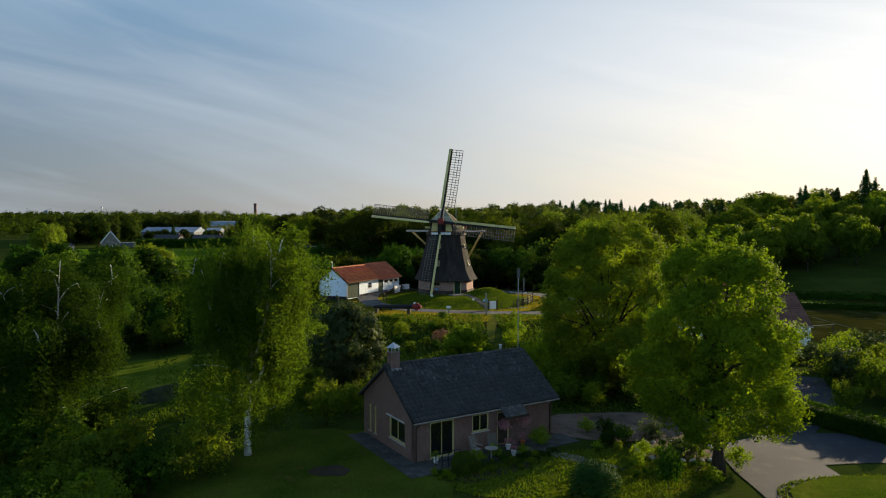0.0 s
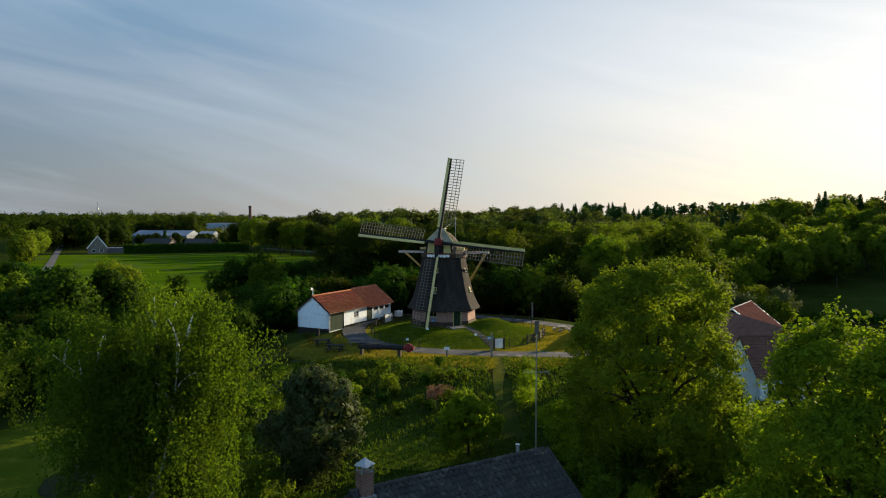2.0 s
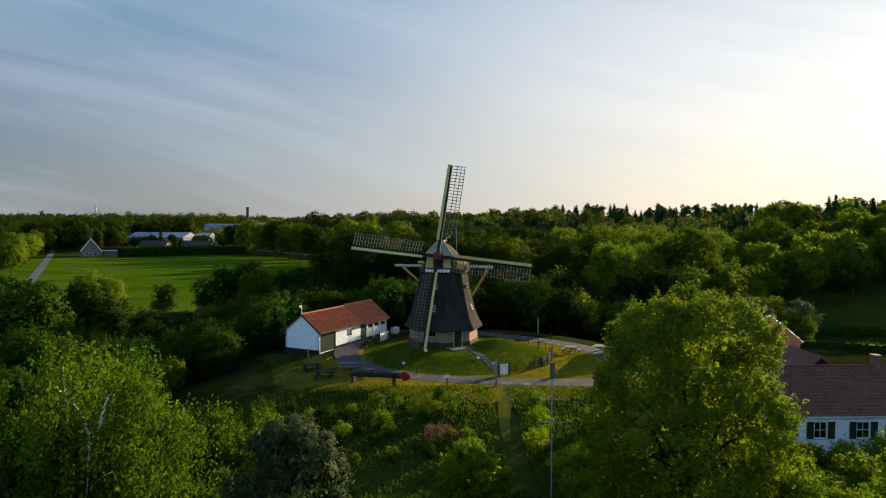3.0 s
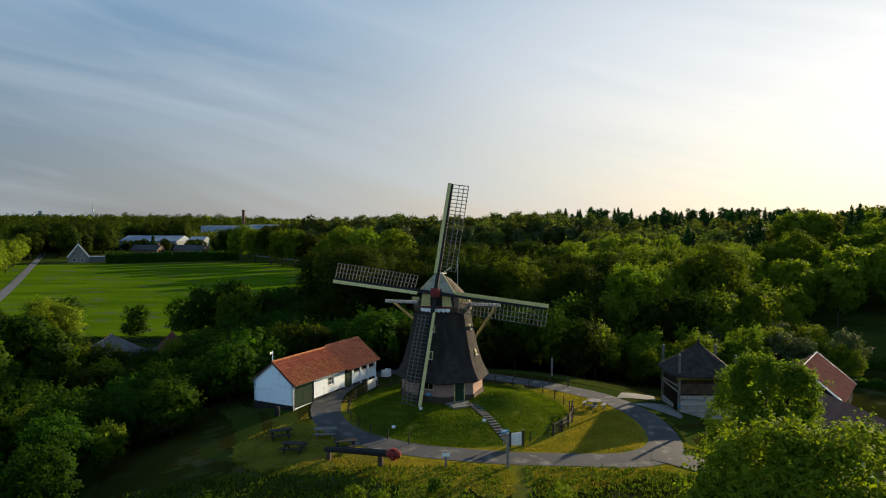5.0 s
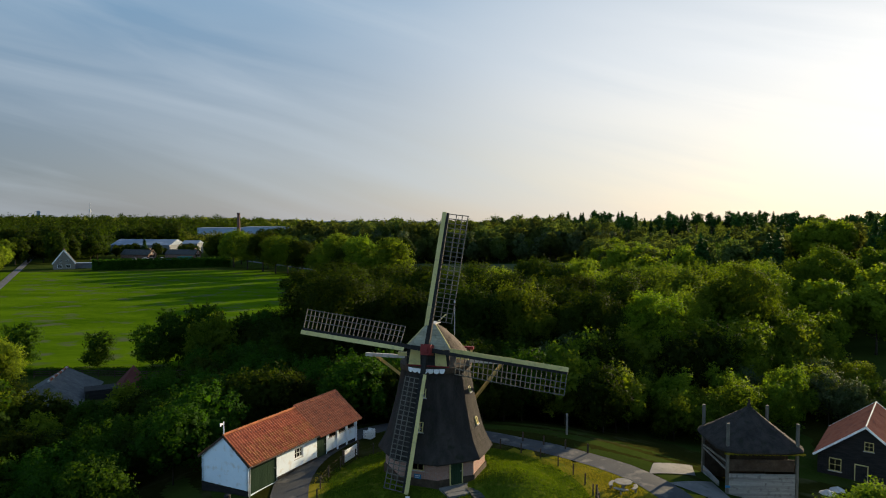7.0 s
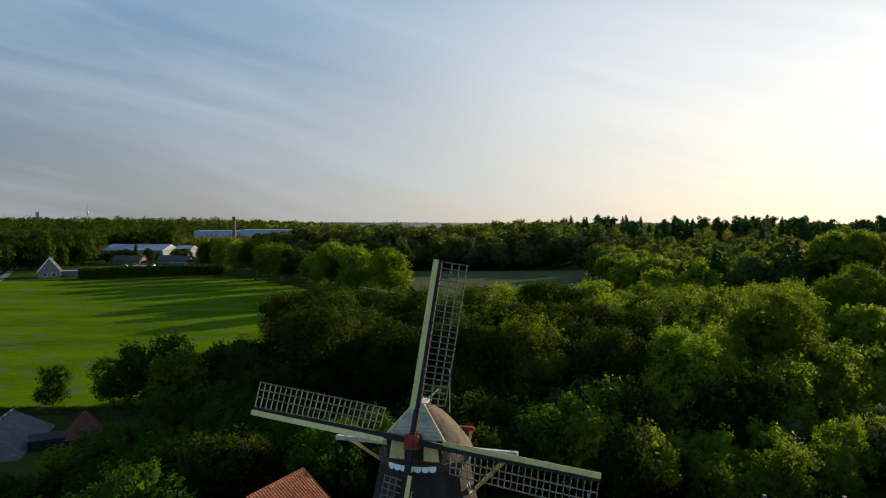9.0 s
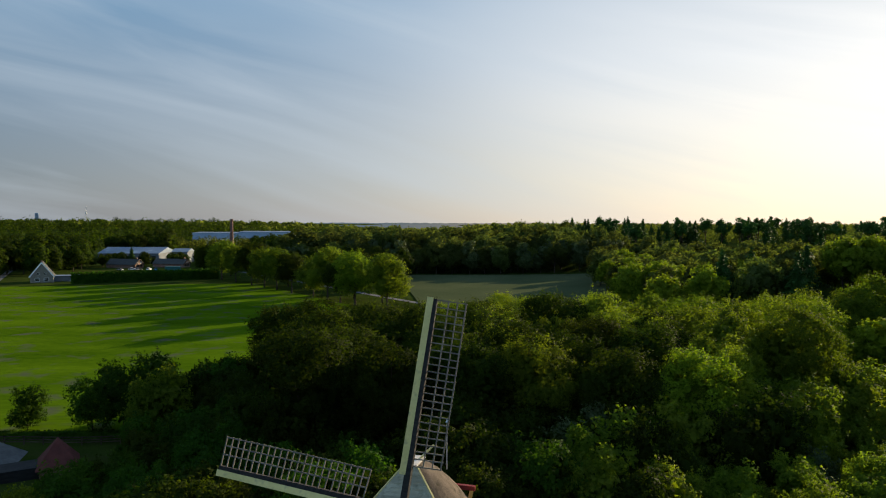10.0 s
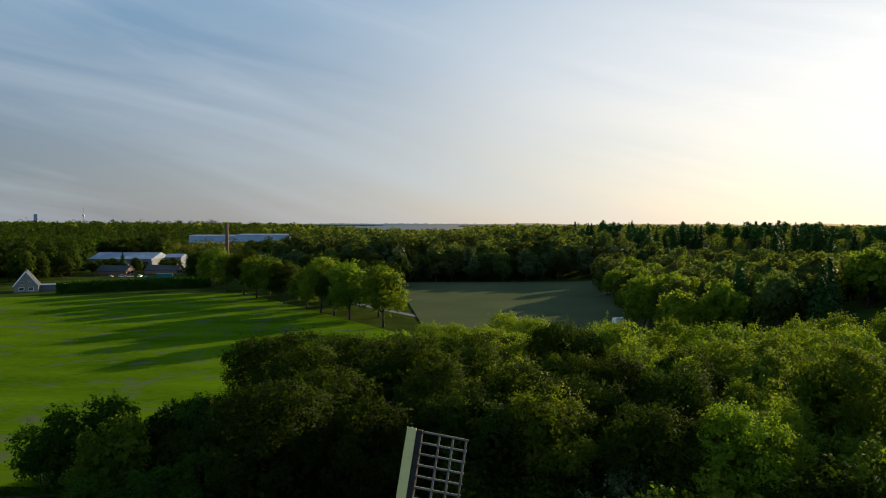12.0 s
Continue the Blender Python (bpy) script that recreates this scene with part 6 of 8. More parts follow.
# undergrowth at the foot of the wood
scatter((20, 112, 60, 150), 4.6, 1.4, hazel + hazel_grey, "hazel_bush", "sunlit yellow-green hazel bush below the wood", 0.75, 1.1, "bushes behind the mill", "bush", test=lambda x, y: 121.5 + max(0, x - 14) * 0.1 < y < wood_edge(x) + 4)
# bushes left of x = 20 mostly take the shaded leaf copy
scatter((-13, 121, 52, 142), 4.4, 1.3, hazel_shaded * 3 + hazel_dark + hazel[:1] + hazel_grey, "hazel_bush", "tall hazel bush at the edge of the wood", 0.8, 1.2, "bushes behind the mill", "bush", test=lambda x, y: x < 20 and y > 120 and y < wood_edge(x) + 2)
for pick, x0, x1 in ((hazel_shaded * 3 + hazel_grey, 2, 20), (hazel[:3] + hazel_shaded[:1], 20, 66)):
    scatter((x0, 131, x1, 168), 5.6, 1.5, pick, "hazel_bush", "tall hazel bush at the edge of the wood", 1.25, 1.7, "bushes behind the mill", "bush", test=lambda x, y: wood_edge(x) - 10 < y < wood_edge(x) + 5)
scatter((-38, 146, -8, 200), 4.6, 1.3, hazel_dark + hazel_shaded[:2], "hazel_bush", "dark hazel bush at the edge of the wood beside the field", 0.9, 1.35, "bushes behind the mill", "bush", test=lambda x, y: -7.5 < x - (-21 - 7 * S(y, 154, 166) + 20 * S(y, 180, 204)) < 1.5)
# thicket beside the barn
scatter((-52, 96, -20, 150), 4.7, 1.6, hazel[:1] + hazel_dark * 3 + hazel_shaded, "thicket_bush", "tall dense bush in the thicket beside the barn", 0.72, 1.05, "thicket", "bush")
scatter((-24, 119, -9, 142), 5.0, 1.4, hazel_dark * 3 + hazel_shaded, "thicket_bush", "tall dense bush in the thicket beside the barn", 0.9, 1.25, "thicket", "bush")
scatter((-70, 70, -20, 94), 5.0, 1.8, hazel + hazel_dark * 3, "thicket_bush", "tall dense bush in the thicket", 0.6, 0.95, "thicket", "bush", test=lambda x, y: x < -27 and y > 80)
scatter((-49, 147, -36, 158), 5.6, 1.2, hazel_dark + hazel * 2 + hazel_lime, "field_tree", "small dense tree at the edge of the hay field", 1.2, 1.75, "field edge")
scatter((-74, 132, -62, 152), 5.0, 1.4, hazel_dark + hazel[:1], "field_tree", "small dense tree beside the cottage", 0.45, 0.65, "field edge")
for x, y, s_ in ((-59.0, 163, 0.75), (-71.5, 161, 0.95), (-49.5, 163, 0.9), (-44.5, 162, 1.15), (-41, 164, 1.3)):
    hazel_dark[int(-x) % 2].plant("hedge_tree", x, y, s_ * 1.2, x, "round dark tree in the field hedge", group="field edge")
# trees along the lane across the field
for i, k in enumerate((0.2, 1.48, 2.12, 2.72, 3.43, 4.62, 5.51, 6.33, 7.21, 8.43, 9.59, 10.8)):
    x, y = -15 - 10.3 * k, 290 + 13.2 * k
    lane_kind[i % 3].plant("lane_tree", x, y, rnd.uniform(0.98, 1.25), k * 1.3, "round-crowned tree with a bare trunk in the row along the lane", group="row along the lane")
    if i % 2:
        lane_kind[(i + 1) % 3].plant("lane_tree", x + 9.5, y + 6.5 + rnd.uniform(-2, 2), rnd.uniform(0.8, 1.05), k * 2.3, "round-crowned tree across the lane", group="row along the lane")
broad[1].plant("western_tree", -57.0, 131.0, 0.72, 0.7, "tall olive-green tree by the hay field", group="western trees", sz=1.0)
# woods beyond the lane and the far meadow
scatter((-150, 330, -20, 458), 15.0, 4.0, far_shaded, "lane_wood_tree", "dark broad-leaved tree behind the lane", 0.8, 1.05, "wood behind the lane", test=lambda x, y: y > 335 - 1.46 * x and x > -72 and x > -118 - (y - 440) * 0.5)
scatter((-120, 458, 150, 474), 10.5, 2.5, far_kind + far_pale * 3, "meadow_edge_tree", "dense tree at the far edge of the meadow", 0.95, 1.3, "trees beyond the meadow", test=lambda x, y: x > -110)
scatter((-110, 478, 190, 600), 15.5, 4.5, far_kind, "meadow_wood_tree", "tall dark broad-leaved tree in the wood beyond the meadow", 1.35, 1.75, "trees beyond the meadow", test=lambda x, y: -100 < x < 40 + (600 - y) * 0.6)
# woods round the farmhouse and the works
scatter((-360, 432, -215, 600), 15.0, 4.0, far_shaded, "farm_wood_tree", "tall broad-leaved tree behind the farmhouse", 1.0, 1.35, "trees round the works", test=lambda x, y: -0.64 * (y - 77) - 20 < x < -0.535 * (y - 77) + (6 if y < 480 else 0) and not (-260 < x < -180 and 545 < y < 600))
scatter((-270, 600, -150, 760), 16.0, 4.5, far_shaded, "works_tree", "broad-leaved tree behind the factory hall", 1.1, 1.5, "trees round the works", test=lambda x, y: -0.5 * (y - 77) < x < -0.41 * (y - 77))
scatter((-190, 440, -110, 620), 14.0, 3.5, far_shaded, "works_tree", "broad-leaved tree beside the works", 0.95, 1.3, "trees round the works", test=lambda x, y: -0.29 * (y - 77) < x < -0.2 * (y - 77))
for x, y, s_ in ((71, 301, 0.95), (66, 312, 0.8)):
    mid_tree[0].plant("meadow_tree", x, y, s_, x, "round tree at the edge of the far meadow", group="row along the lane")

scatter((-236, 505, -160, 540), 9.0, 3.0, far_shaded, "works_tree", "low dark tree among the farm buildings", 0.38, 0.62, "trees round the works", test=lambda x, y: rnd.random() < 0.6)

# trees along the field's western road and by the western thicket
scatter((-86, 92, -50, 136), 7.0, 2.2, mid_dark * 2 + mid_tree[:1], "western_tree", "tall leafy tree beside the western thicket", 0.6, 0.85, "western trees", test=lambda x, y: -0.9 < x / (y - 36.7) < -0.63)
for k in range(26):
    y = 262 + k * 11.5
    x = -141 - 0.543 * (y - 252) - 9 + rnd.uniform(-2, 2)
    mid_tree[k % 3].plant("roadside_tree", x, y, rnd.uniform(0.75, 1.05), k, "leafy tree along the straight field road", group="western trees")


# ---- far woods, one mass each ----
def far_wood(name, label, places, height, card, per_tree, material, seed):
    """Many far trees in one mesh: each a handful of clumps of leaves."""
    rng = np.random.default_rng(seed)
    sets, outs = [], []
    templates = []
    for k in range(6):
        c, r = lobes_of(rng, 0.46, 0.42, 0.52, 26, 0.17)
        templates.append((c, r))
    for x, y in places:
        c, r = templates[int(rng.integers(0, 6))]
        hh = height * (0.92 + 0.3 * noise.noise((x / 45, y / 45, seed))) * rng.uniform(0.7, 1.15)
        q, o = crown_cards(rng, c * hh, r * hh, per_tree, card, 0.4, 0.82, with_out=True)
        outs.append(o)
        sets.append(q[:, :3] + np.array([x, y, G(x, y)]))
    ob = part(name, tris_mesh(name, np.concatenate(sets), np.concatenate(outs)), material)
    ob.data.materials.clear()
    ob.data.materials.append(material)
    return tagged(ob, label, "wood", kind="stuff")


def spots(x0, y0, x1, y1, step, test=None):
    out = []
    y = y0
    while y < y1:
        x = x0
        while x < x1:
            p = (x + rnd.uniform(-0.4, 0.4) * step, y + rnd.uniform(-0.4, 0.4) * step)
            if test is None or test(*p):
                out.append(p)
            x += step
        y += step
    return out


in_view = lambda x, y: abs(x) < y * 0.72 + 30
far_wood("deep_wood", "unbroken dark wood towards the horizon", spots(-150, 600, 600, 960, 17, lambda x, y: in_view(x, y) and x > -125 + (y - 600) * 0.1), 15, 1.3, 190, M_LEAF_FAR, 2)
far_wood("works_wood", "dark woods behind the factory halls", spots(-900, 620, -110, 1400, 24, lambda x, y: in_view(x, y) and not (-345 < x < -185 and 870 < y < 1020) and not (-0.5 * (y - 77) < x and y < 860)), 18, 1.9, 110, M_LEAF_SHADED, 3)
far_wood("works_grove", "trees between the works and the large halls", spots(-330, 770, -120, 890, 17, lambda x, y: -0.47 * (y - 77) < x < -0.1 * (y - 77)), 12, 1.3, 150, M_LEAF_FAR, 4)
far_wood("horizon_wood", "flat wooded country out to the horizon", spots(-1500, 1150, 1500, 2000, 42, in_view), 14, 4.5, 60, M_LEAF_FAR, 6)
for x, y in spots(40, 520, 400, 600, 13, lambda x, y: 0.05 * y < x < 60 + (y - 77) * 0.6 and rnd.random() < 0.6):
    rnd.choice(spruce + pine * 2).plant("conifer_tree", x, y, rnd.uniform(0.85, 1.25), x, "dark conifer standing above the wood", group="conifers on the skyline")
spruce[1].plant("spruce_tree", -205, 512, 0.72, 1.0, "dark narrow fir between the farm buildings", group="conifers on the skyline")
for x, y, s_ in ((139, 222, 1.12), (144, 225, 0.98), (128, 228, 0.82)):
    spruce[0].plant("spruce_tree", x, y, s_, x, "tall dark spruce standing above the wood", group="conifers on the skyline")


# horizon land with glowing painted haze, bluish away from the sun, pale towards it
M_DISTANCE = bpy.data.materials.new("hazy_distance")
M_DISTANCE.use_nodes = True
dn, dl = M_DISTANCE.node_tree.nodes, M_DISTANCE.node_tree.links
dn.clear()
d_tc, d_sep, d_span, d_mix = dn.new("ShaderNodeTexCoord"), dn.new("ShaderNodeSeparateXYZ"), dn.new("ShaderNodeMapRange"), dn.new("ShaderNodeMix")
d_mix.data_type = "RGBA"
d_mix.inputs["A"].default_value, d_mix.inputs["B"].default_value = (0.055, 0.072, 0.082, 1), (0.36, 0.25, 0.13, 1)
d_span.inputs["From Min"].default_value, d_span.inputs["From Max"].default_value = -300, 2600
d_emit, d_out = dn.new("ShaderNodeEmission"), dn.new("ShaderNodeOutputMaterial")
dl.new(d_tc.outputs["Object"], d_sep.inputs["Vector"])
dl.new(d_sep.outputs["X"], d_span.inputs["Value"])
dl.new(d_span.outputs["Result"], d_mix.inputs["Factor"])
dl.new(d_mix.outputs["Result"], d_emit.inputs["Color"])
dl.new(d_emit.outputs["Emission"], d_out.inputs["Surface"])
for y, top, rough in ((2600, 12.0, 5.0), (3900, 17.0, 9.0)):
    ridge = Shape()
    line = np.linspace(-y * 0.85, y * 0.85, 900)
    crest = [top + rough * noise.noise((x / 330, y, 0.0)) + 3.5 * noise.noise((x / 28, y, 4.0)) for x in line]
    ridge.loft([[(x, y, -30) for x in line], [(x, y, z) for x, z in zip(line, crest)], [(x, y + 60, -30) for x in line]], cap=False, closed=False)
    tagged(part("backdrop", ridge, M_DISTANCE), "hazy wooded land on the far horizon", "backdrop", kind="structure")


# ---- hedges ----
def hedge(a, b, w, h, material, label, seed, n=None, leaf=0.09, name="hedge"):
    """A clipped hedge from a to b: a box of many small leaves round a dark core."""
    rng = np.random.default_rng(seed)
    a, b = Vector((*a, G(*a))), Vector((*b, G(*b)))
    L = (b - a).length
    n = n or int(L * (w + 2 * h) * 130)
    ob = thing(name, Matrix.Translation(a), label, "hedge")
    d = (b - a).normalized()
    side = np.array([-d.y, d.x, 0])
    t, u, v = rng.uniform(0, L, n), rng.uniform(-0.5, 0.5, n), rng.uniform(0, 1, n)
    face = rng.choice(3, n, p=np.array([w, h, h]) / (w + 2 * h))
    u = np.where(face == 1, -0.5, np.where(face == 2, 0.5, u))
    v = np.where(face == 0, 1.0, v)
    wob = 1 + 0.06 * np.sin(t * 2.1) + 0.04 * np.sin(t * 5.3 + 1)
    p = np.array(d)[None] * t[:, None] + side[None] * (u * w * wob)[:, None] + np.array([0, 0, 1])[None] * (v * h * wob)[:, None]
    nrm = side[None] * u[:, None] * 2 + np.array([0, 0, 1])[None] * np.where(face == 0, 1, 0)[:, None]
    me = tris_mesh("leaves", cards(rng, p + rng.normal(size=(n, 3)) * 0.05, nrm, leaf * 1.3, 0.7)[:, :3])
    part("leaves", me, material, ob)
    part("core", Shape().beam((0, 0, h * 0.45), tuple((b - a) + Vector((0, 0, h * 0.45))), w * 0.8, h * 0.85), material, ob)
    return ob


hedge((25.9, 48.2), (29.0, 42.8), 1.3, 1.3, M_LEAF_DARK, "long dark clipped hedge along the drive", 11)
hedge((30.0, 44.0), (26.9, 49.4), 0.9, 1.0, M_LEAF, "clipped hedge in the farmhouse garden", 12)
hedge((41.5, 73.0), (47.5, 66.0), 0.9, 0.9, M_LEAF, "clipped box hedge in the farmhouse garden", 13)
hedge((40.5, 70.0), (45.0, 63.0), 0.9, 0.8, M_LEAF_DARK, "clipped box hedge in the farmhouse garden", 14)
hedge((44.5, 76.0), (50.5, 68.0), 0.9, 1.0, M_LEAF, "clipped box hedge in the farmhouse garden", 15)
hedge((31.0, 70.5), (41.0, 70.0), 0.8, 0.8, M_LEAF_DARK, "low dark hedge before the farmhouse", 16)
hedge((60, 140), (95, 128), 1.5, 1.5, M_LEAF_DARK, "dark hedge across the clearing", 17, 2500, 0.2)
hedge((55, 128), (92, 112), 1.5, 1.2, M_LEAF_DARK, "dark hedge across the clearing", 18, 2500, 0.2)
hedge((-178, 390), (-118, 424), 3.0, 5.0, M_LEAF_DARK, "long tall dark hedge on the far side of the field", 19, 6000, 0.5)
hedge((-84, 158), (-38, 160), 1.2, 1.0, M_LEAF_DARK, "dark hedge at the near side of the hay field", 20, 4000, 0.15)


# ---- garden shrubs ----
def shrub(kind, x, y, s, label, group="garden shrubs", sz=1.0, name="shrub"):
    return kind.plant(name, x, y, s, x * 3 + y, label, "shrub", group, sz=sz)


for x, y, s_ in ((6.1, 42.4, 0.4), (11.3, 38.8, 0.3), (12.2, 40.4, 0.36), (9.7, 41.7, 0.2), (17.1, 38.6, 0.45), (9.7, 45.0, 0.34), (3.2, 40.4, 0.26), (4.9, 40.6, 0.24), (2.2, 39.4, 0.24), (14.8, 36.2, 0.3)):
    shrub(bush_lime[0], x, y, s_, "rounded bright green garden shrub beside the house path")
for x, y, s_ in ((13.7, 43.6, 0.55), (14.3, 40.4, 0.55), (15.4, 41.2, 0.4), (12.6, 41.5, 0.3)):
    shrub(bush_grey[0], x, y, s_, "pale grey-green shrub in the gravel bed", sz=0.7)
for x, y, s_, z_ in ((12.0, 35.3, 0.42, 1.9), (10.8, 44.2, 0.35, 1.2), (11.6, 43.0, 0.4, 1.0), (10.6, 42.8, 0.3, 1.0)):
    shrub(bush_dark[0], x, y, s_, "dark evergreen shrub in the front garden", sz=z_)
for x, y, s_ in ((-8.2, 47.0, 0.8), (-6.8, 49.2, 0.75), (-9.2, 50.4, 0.8), (-10.6, 53.2, 0.85), (-4.4, 52.6, 0.6), (-13.5, 47.5, 0.7)):
    shrub(bush[0], x, y, s_, "leafy shrub behind the brick house")
scatter((-34, 30, -14, 38), 2.6, 0.9, bush_dark + bush, "garden_bush", "dark leafy bush in the shady garden", 0.8, 1.3, "shady garden", "bush", test=lambda x, y: x < -13 - (38 - y) * 0.3)
scatter((-34, 44, -15, 54), 2.8, 0.9, bush_dark + bush + bush_lime[:1], "garden_bush", "leafy bush in the shady garden", 0.7, 1.2, "shady garden", "bush", test=lambda x, y: not (math.hypot((x + 31) / 8, (y - 60) / 14) < 1) and x < -16 and not -0.49 * y < x < -0.35 * y)
scatter((-58, 62, -42, 84), 4.4, 1.4, hazel_dark + hazel, "garden_bush", "tall dark bush behind the pond lawn", 0.6, 0.9, "shady garden", "bush")
scatter((-20, 56, -12, 92), 3.4, 1.2, bush + bush_dark, "bank_bush", "low bush on the bank below the mill", 0.5, 0.95, "bank bushes", "bush", test=lambda x, y: 60 < y < 77)
scatter((-12, 66, 3.5, 82), 2.5, 0.9, bush + bush_dark + bush_lime[:1], "bank_bush", "low bush on the bank below the mill", 0.25, 0.5, "bank bushes", "bush", test=lambda x, y: y > 66 and y < 79.0 and noise.noise((x / 5, y / 4, 0)) > -0.25)
scatter((7.5, 58, 19, 82), 3.0, 1.0, bush + bush_lime, "bank_bush", "leafy bush beside the sandy path", 0.35, 0.75, "bank bushes", "bush", test=lambda x, y: x > 7.6 and y < 77.5 and noise.noise((x / 6, y / 6, 3)) > -0.4)
scatter((9, 51.5, 26, 59), 2.8, 0.9, bush_lime + bush + bush, "yard_bush", "leafy bush behind the gravel yard", 0.55, 1.0, "yard bushes", "bush")
scatter((26, 50, 44, 69), 3.6, 1.2, bush + bush_lime + bush_grey, "farm_garden_bush", "shrub in the farmhouse garden", 0.65, 1.25, "farm garden", "bush", test=lambda x, y: not (x < 34 and abs(x - (23 + (y - 45.5) * 0.62)) < 4.0))
scatter((23, 60, 30, 73), 4.0, 1.2, hazel_lime + hazel, "farm_garden_tree", "small leafy tree before the farmhouse", 0.35, 0.5, "farm garden", "tree", test=lambda x, y: x < 27.5)
for x, y, s_ in ((9.6, 56.8, 0.75), (10.8, 59.6, 0.85), (8.9, 62.0, 0.8), (11.8, 63.4, 0.9), (10.2, 66.5, 0.8), (17.5, 57.0, 0.8), (19.5, 55.0, 0.7), (7.8, 72.3, 0.72), (7.2, 69.5, 0.6)):
    shrub(bush_lime[1], x, y, s_, "yellow-green shrub on the bank", "bank bushes")
for x, y, s_ in ((-22.0, 37.4, 0.62), (-26.2, 38.2, 0.7), (-29.5, 40.0, 0.75)):
    shrub(hazel_dark[0], x, y, s_, "dark dense shrub in the shady garden", "shady garden")
rng_f = np.random.default_rng(9)
fl = thing("blossom_bush", Matrix.Translation((-0.2, 70.5, G(-0.2, 70.5))), "dusky pink flowering bush on the bank", "bush")
pc, pr = lobes_of(rng_f, 1.6, 0.7, 0.8, 10, 0.5)
part("crown", tris_mesh("crown", crown_cards(rng_f, pc, pr, 2500, 0.08)[:, :3]), M_HEATH, fl)
part("stems", Shape().tube([(0, 0, -0.2), (0, 0, 0.8)], [0.06, 0.02], 5), M_BARK, fl)


# ---- grass, uncountable ----
def tufts(name, label, n, place, size, material, seed):
    rng = np.random.default_rng(seed)
    pts = []
    while len(pts) < n:
        q = place(rng)
        if q is not None:
            pts.append(q)
    p = np.array(pts)
    up = np.tile([0, 0, 1.0], (n, 1)) + rng.normal(size=(n, 3)) * 0.45
    up /= np.linalg.norm(up, axis=1)[:, None]
    side = np.cross(up, rng.normal(size=(n, 3)))
    side /= np.linalg.norm(side, axis=1)[:, None]
    h = size * rng.uniform(0.5, 1.4, n)[:, None]
    v = np.stack([p - side * h * 0.28, p + side * h * 0.28, p + up * h], axis=1)
    ob = part(name, tris_mesh(name, v), material)
    return tagged(ob, label, "grass", kind="stuff")


def on_mound(rng):
    a, r = rng.uniform(0, 2 * math.pi), math.sqrt(rng.uniform(0.02, 1))
    x, y = ring_c[0] + 11.2 * r * math.cos(a), ring_c[1] + 11.4 * r * math.sin(a)
    if math.hypot(x - MX, y - MY) < 4.4 or (3.2 < x < 6.6 and y < 98 and abs(x - 3.4 - (98 - y) * 0.33) < 0.7):
        return None
    return (x, y, mound_z(x, y) - 0.02)


def on_bank(rng):
    x, y = rng.uniform(-24, 22), rng.uniform(50, 84)
    if abs(x - 5.6) < 0.85 and y > 64:
        return None
    return (x, y, G(x, y))


def on_lawns(rng):
    x, y = rng.uniform(-18, 14), rng.uniform(31, 46)
    c, s_ = math.cos(radians(31.3)), math.sin(radians(31.3))
    u, w = (x + 1.5) * c + (y - 39.4) * s_, -(x + 1.5) * s_ + (y - 39.4) * c
    if -1.6 < u < 12 and -3.2 < w < 8:
        return None
    return (x, y, G(x, y) + 0.02)


def on_mill_lawn(rng):
    x, y = rng.uniform(-17, 22), rng.uniform(79, 110)
    u, w = (x - 4.5) / 17.5, (y - 94) / 15
    if (u * u + w * w > 1.0 and math.hypot((x + 9.5) / 7.4, (y - 88.9) / 6.2) > 1) or math.hypot((x - ring_c[0]) / 11.6, (y - ring_c[1]) / 12.6) < 1:
        return None
    if min(math.hypot(x - p.x, y - p.y) for p in LOOP_LINE) < 1.75 or abs(x - 6.3) < 0.8 and y < 86:
        return None
    return (x, y, G(x, y) + 0.04)


def on_verges(rng):
    cx, cy, rx, ry, turn = ((24, 34.5, 6.2, 2.8, 0.0), (9.8, 35.4, 6.6, 2.5, 0.5), (8, 38.0, 7.5, 3.2, 0.3))[int(rng.integers(0, 3))]
    a, r = rng.uniform(0, 2 * math.pi), math.sqrt(rng.uniform(0, 1.1))
    u, w = rx * r * math.cos(a), ry * r * math.sin(a)
    x, y = cx + u * math.cos(turn) - w * math.sin(turn), cy + u * math.sin(turn) + w * math.cos(turn)
    c, s_ = math.cos(radians(31.3)), math.sin(radians(31.3))
    p, q = (x + 1.5) * c + (y - 39.4) * s_, -(x + 1.5) * s_ + (y - 39.4) * c
    if -1.6 < p < 12 and -2.3 < q < 8:
        return None
    return (x, y, G(x, y) + 0.05)


LOOP_LINE = smooth_line(loop, 1.2)
tufts("dry_grass", "dry short summer grass round the mill", 42000, on_mill_lawn, 0.085, M_DRYGRASS, 4)
tufts("verge_grass", "rough sunlit grass on the verges by the drive", 26000, on_verges, 0.13, M_GRASS, 5)
tufts("mound_grass", "long grass on the mill mound", 60000, on_mound, 0.125, M_GRASS, 1)
tufts("bank_grass", "rough long grass on the bank", 46000, on_bank, 0.26, M_BANKGRASS, 2)
tufts("lawn_grass", "short lawn grass by the brick house", 30000, on_lawns, 0.07, M_SHADELAWN, 3)


# ---- round the mill ----
def ring_point(deg, r=10.9):
    a = radians(deg)
    return ring_c[0] + r * math.cos(a), ring_c[1] + r * math.sin(a) * 1.07


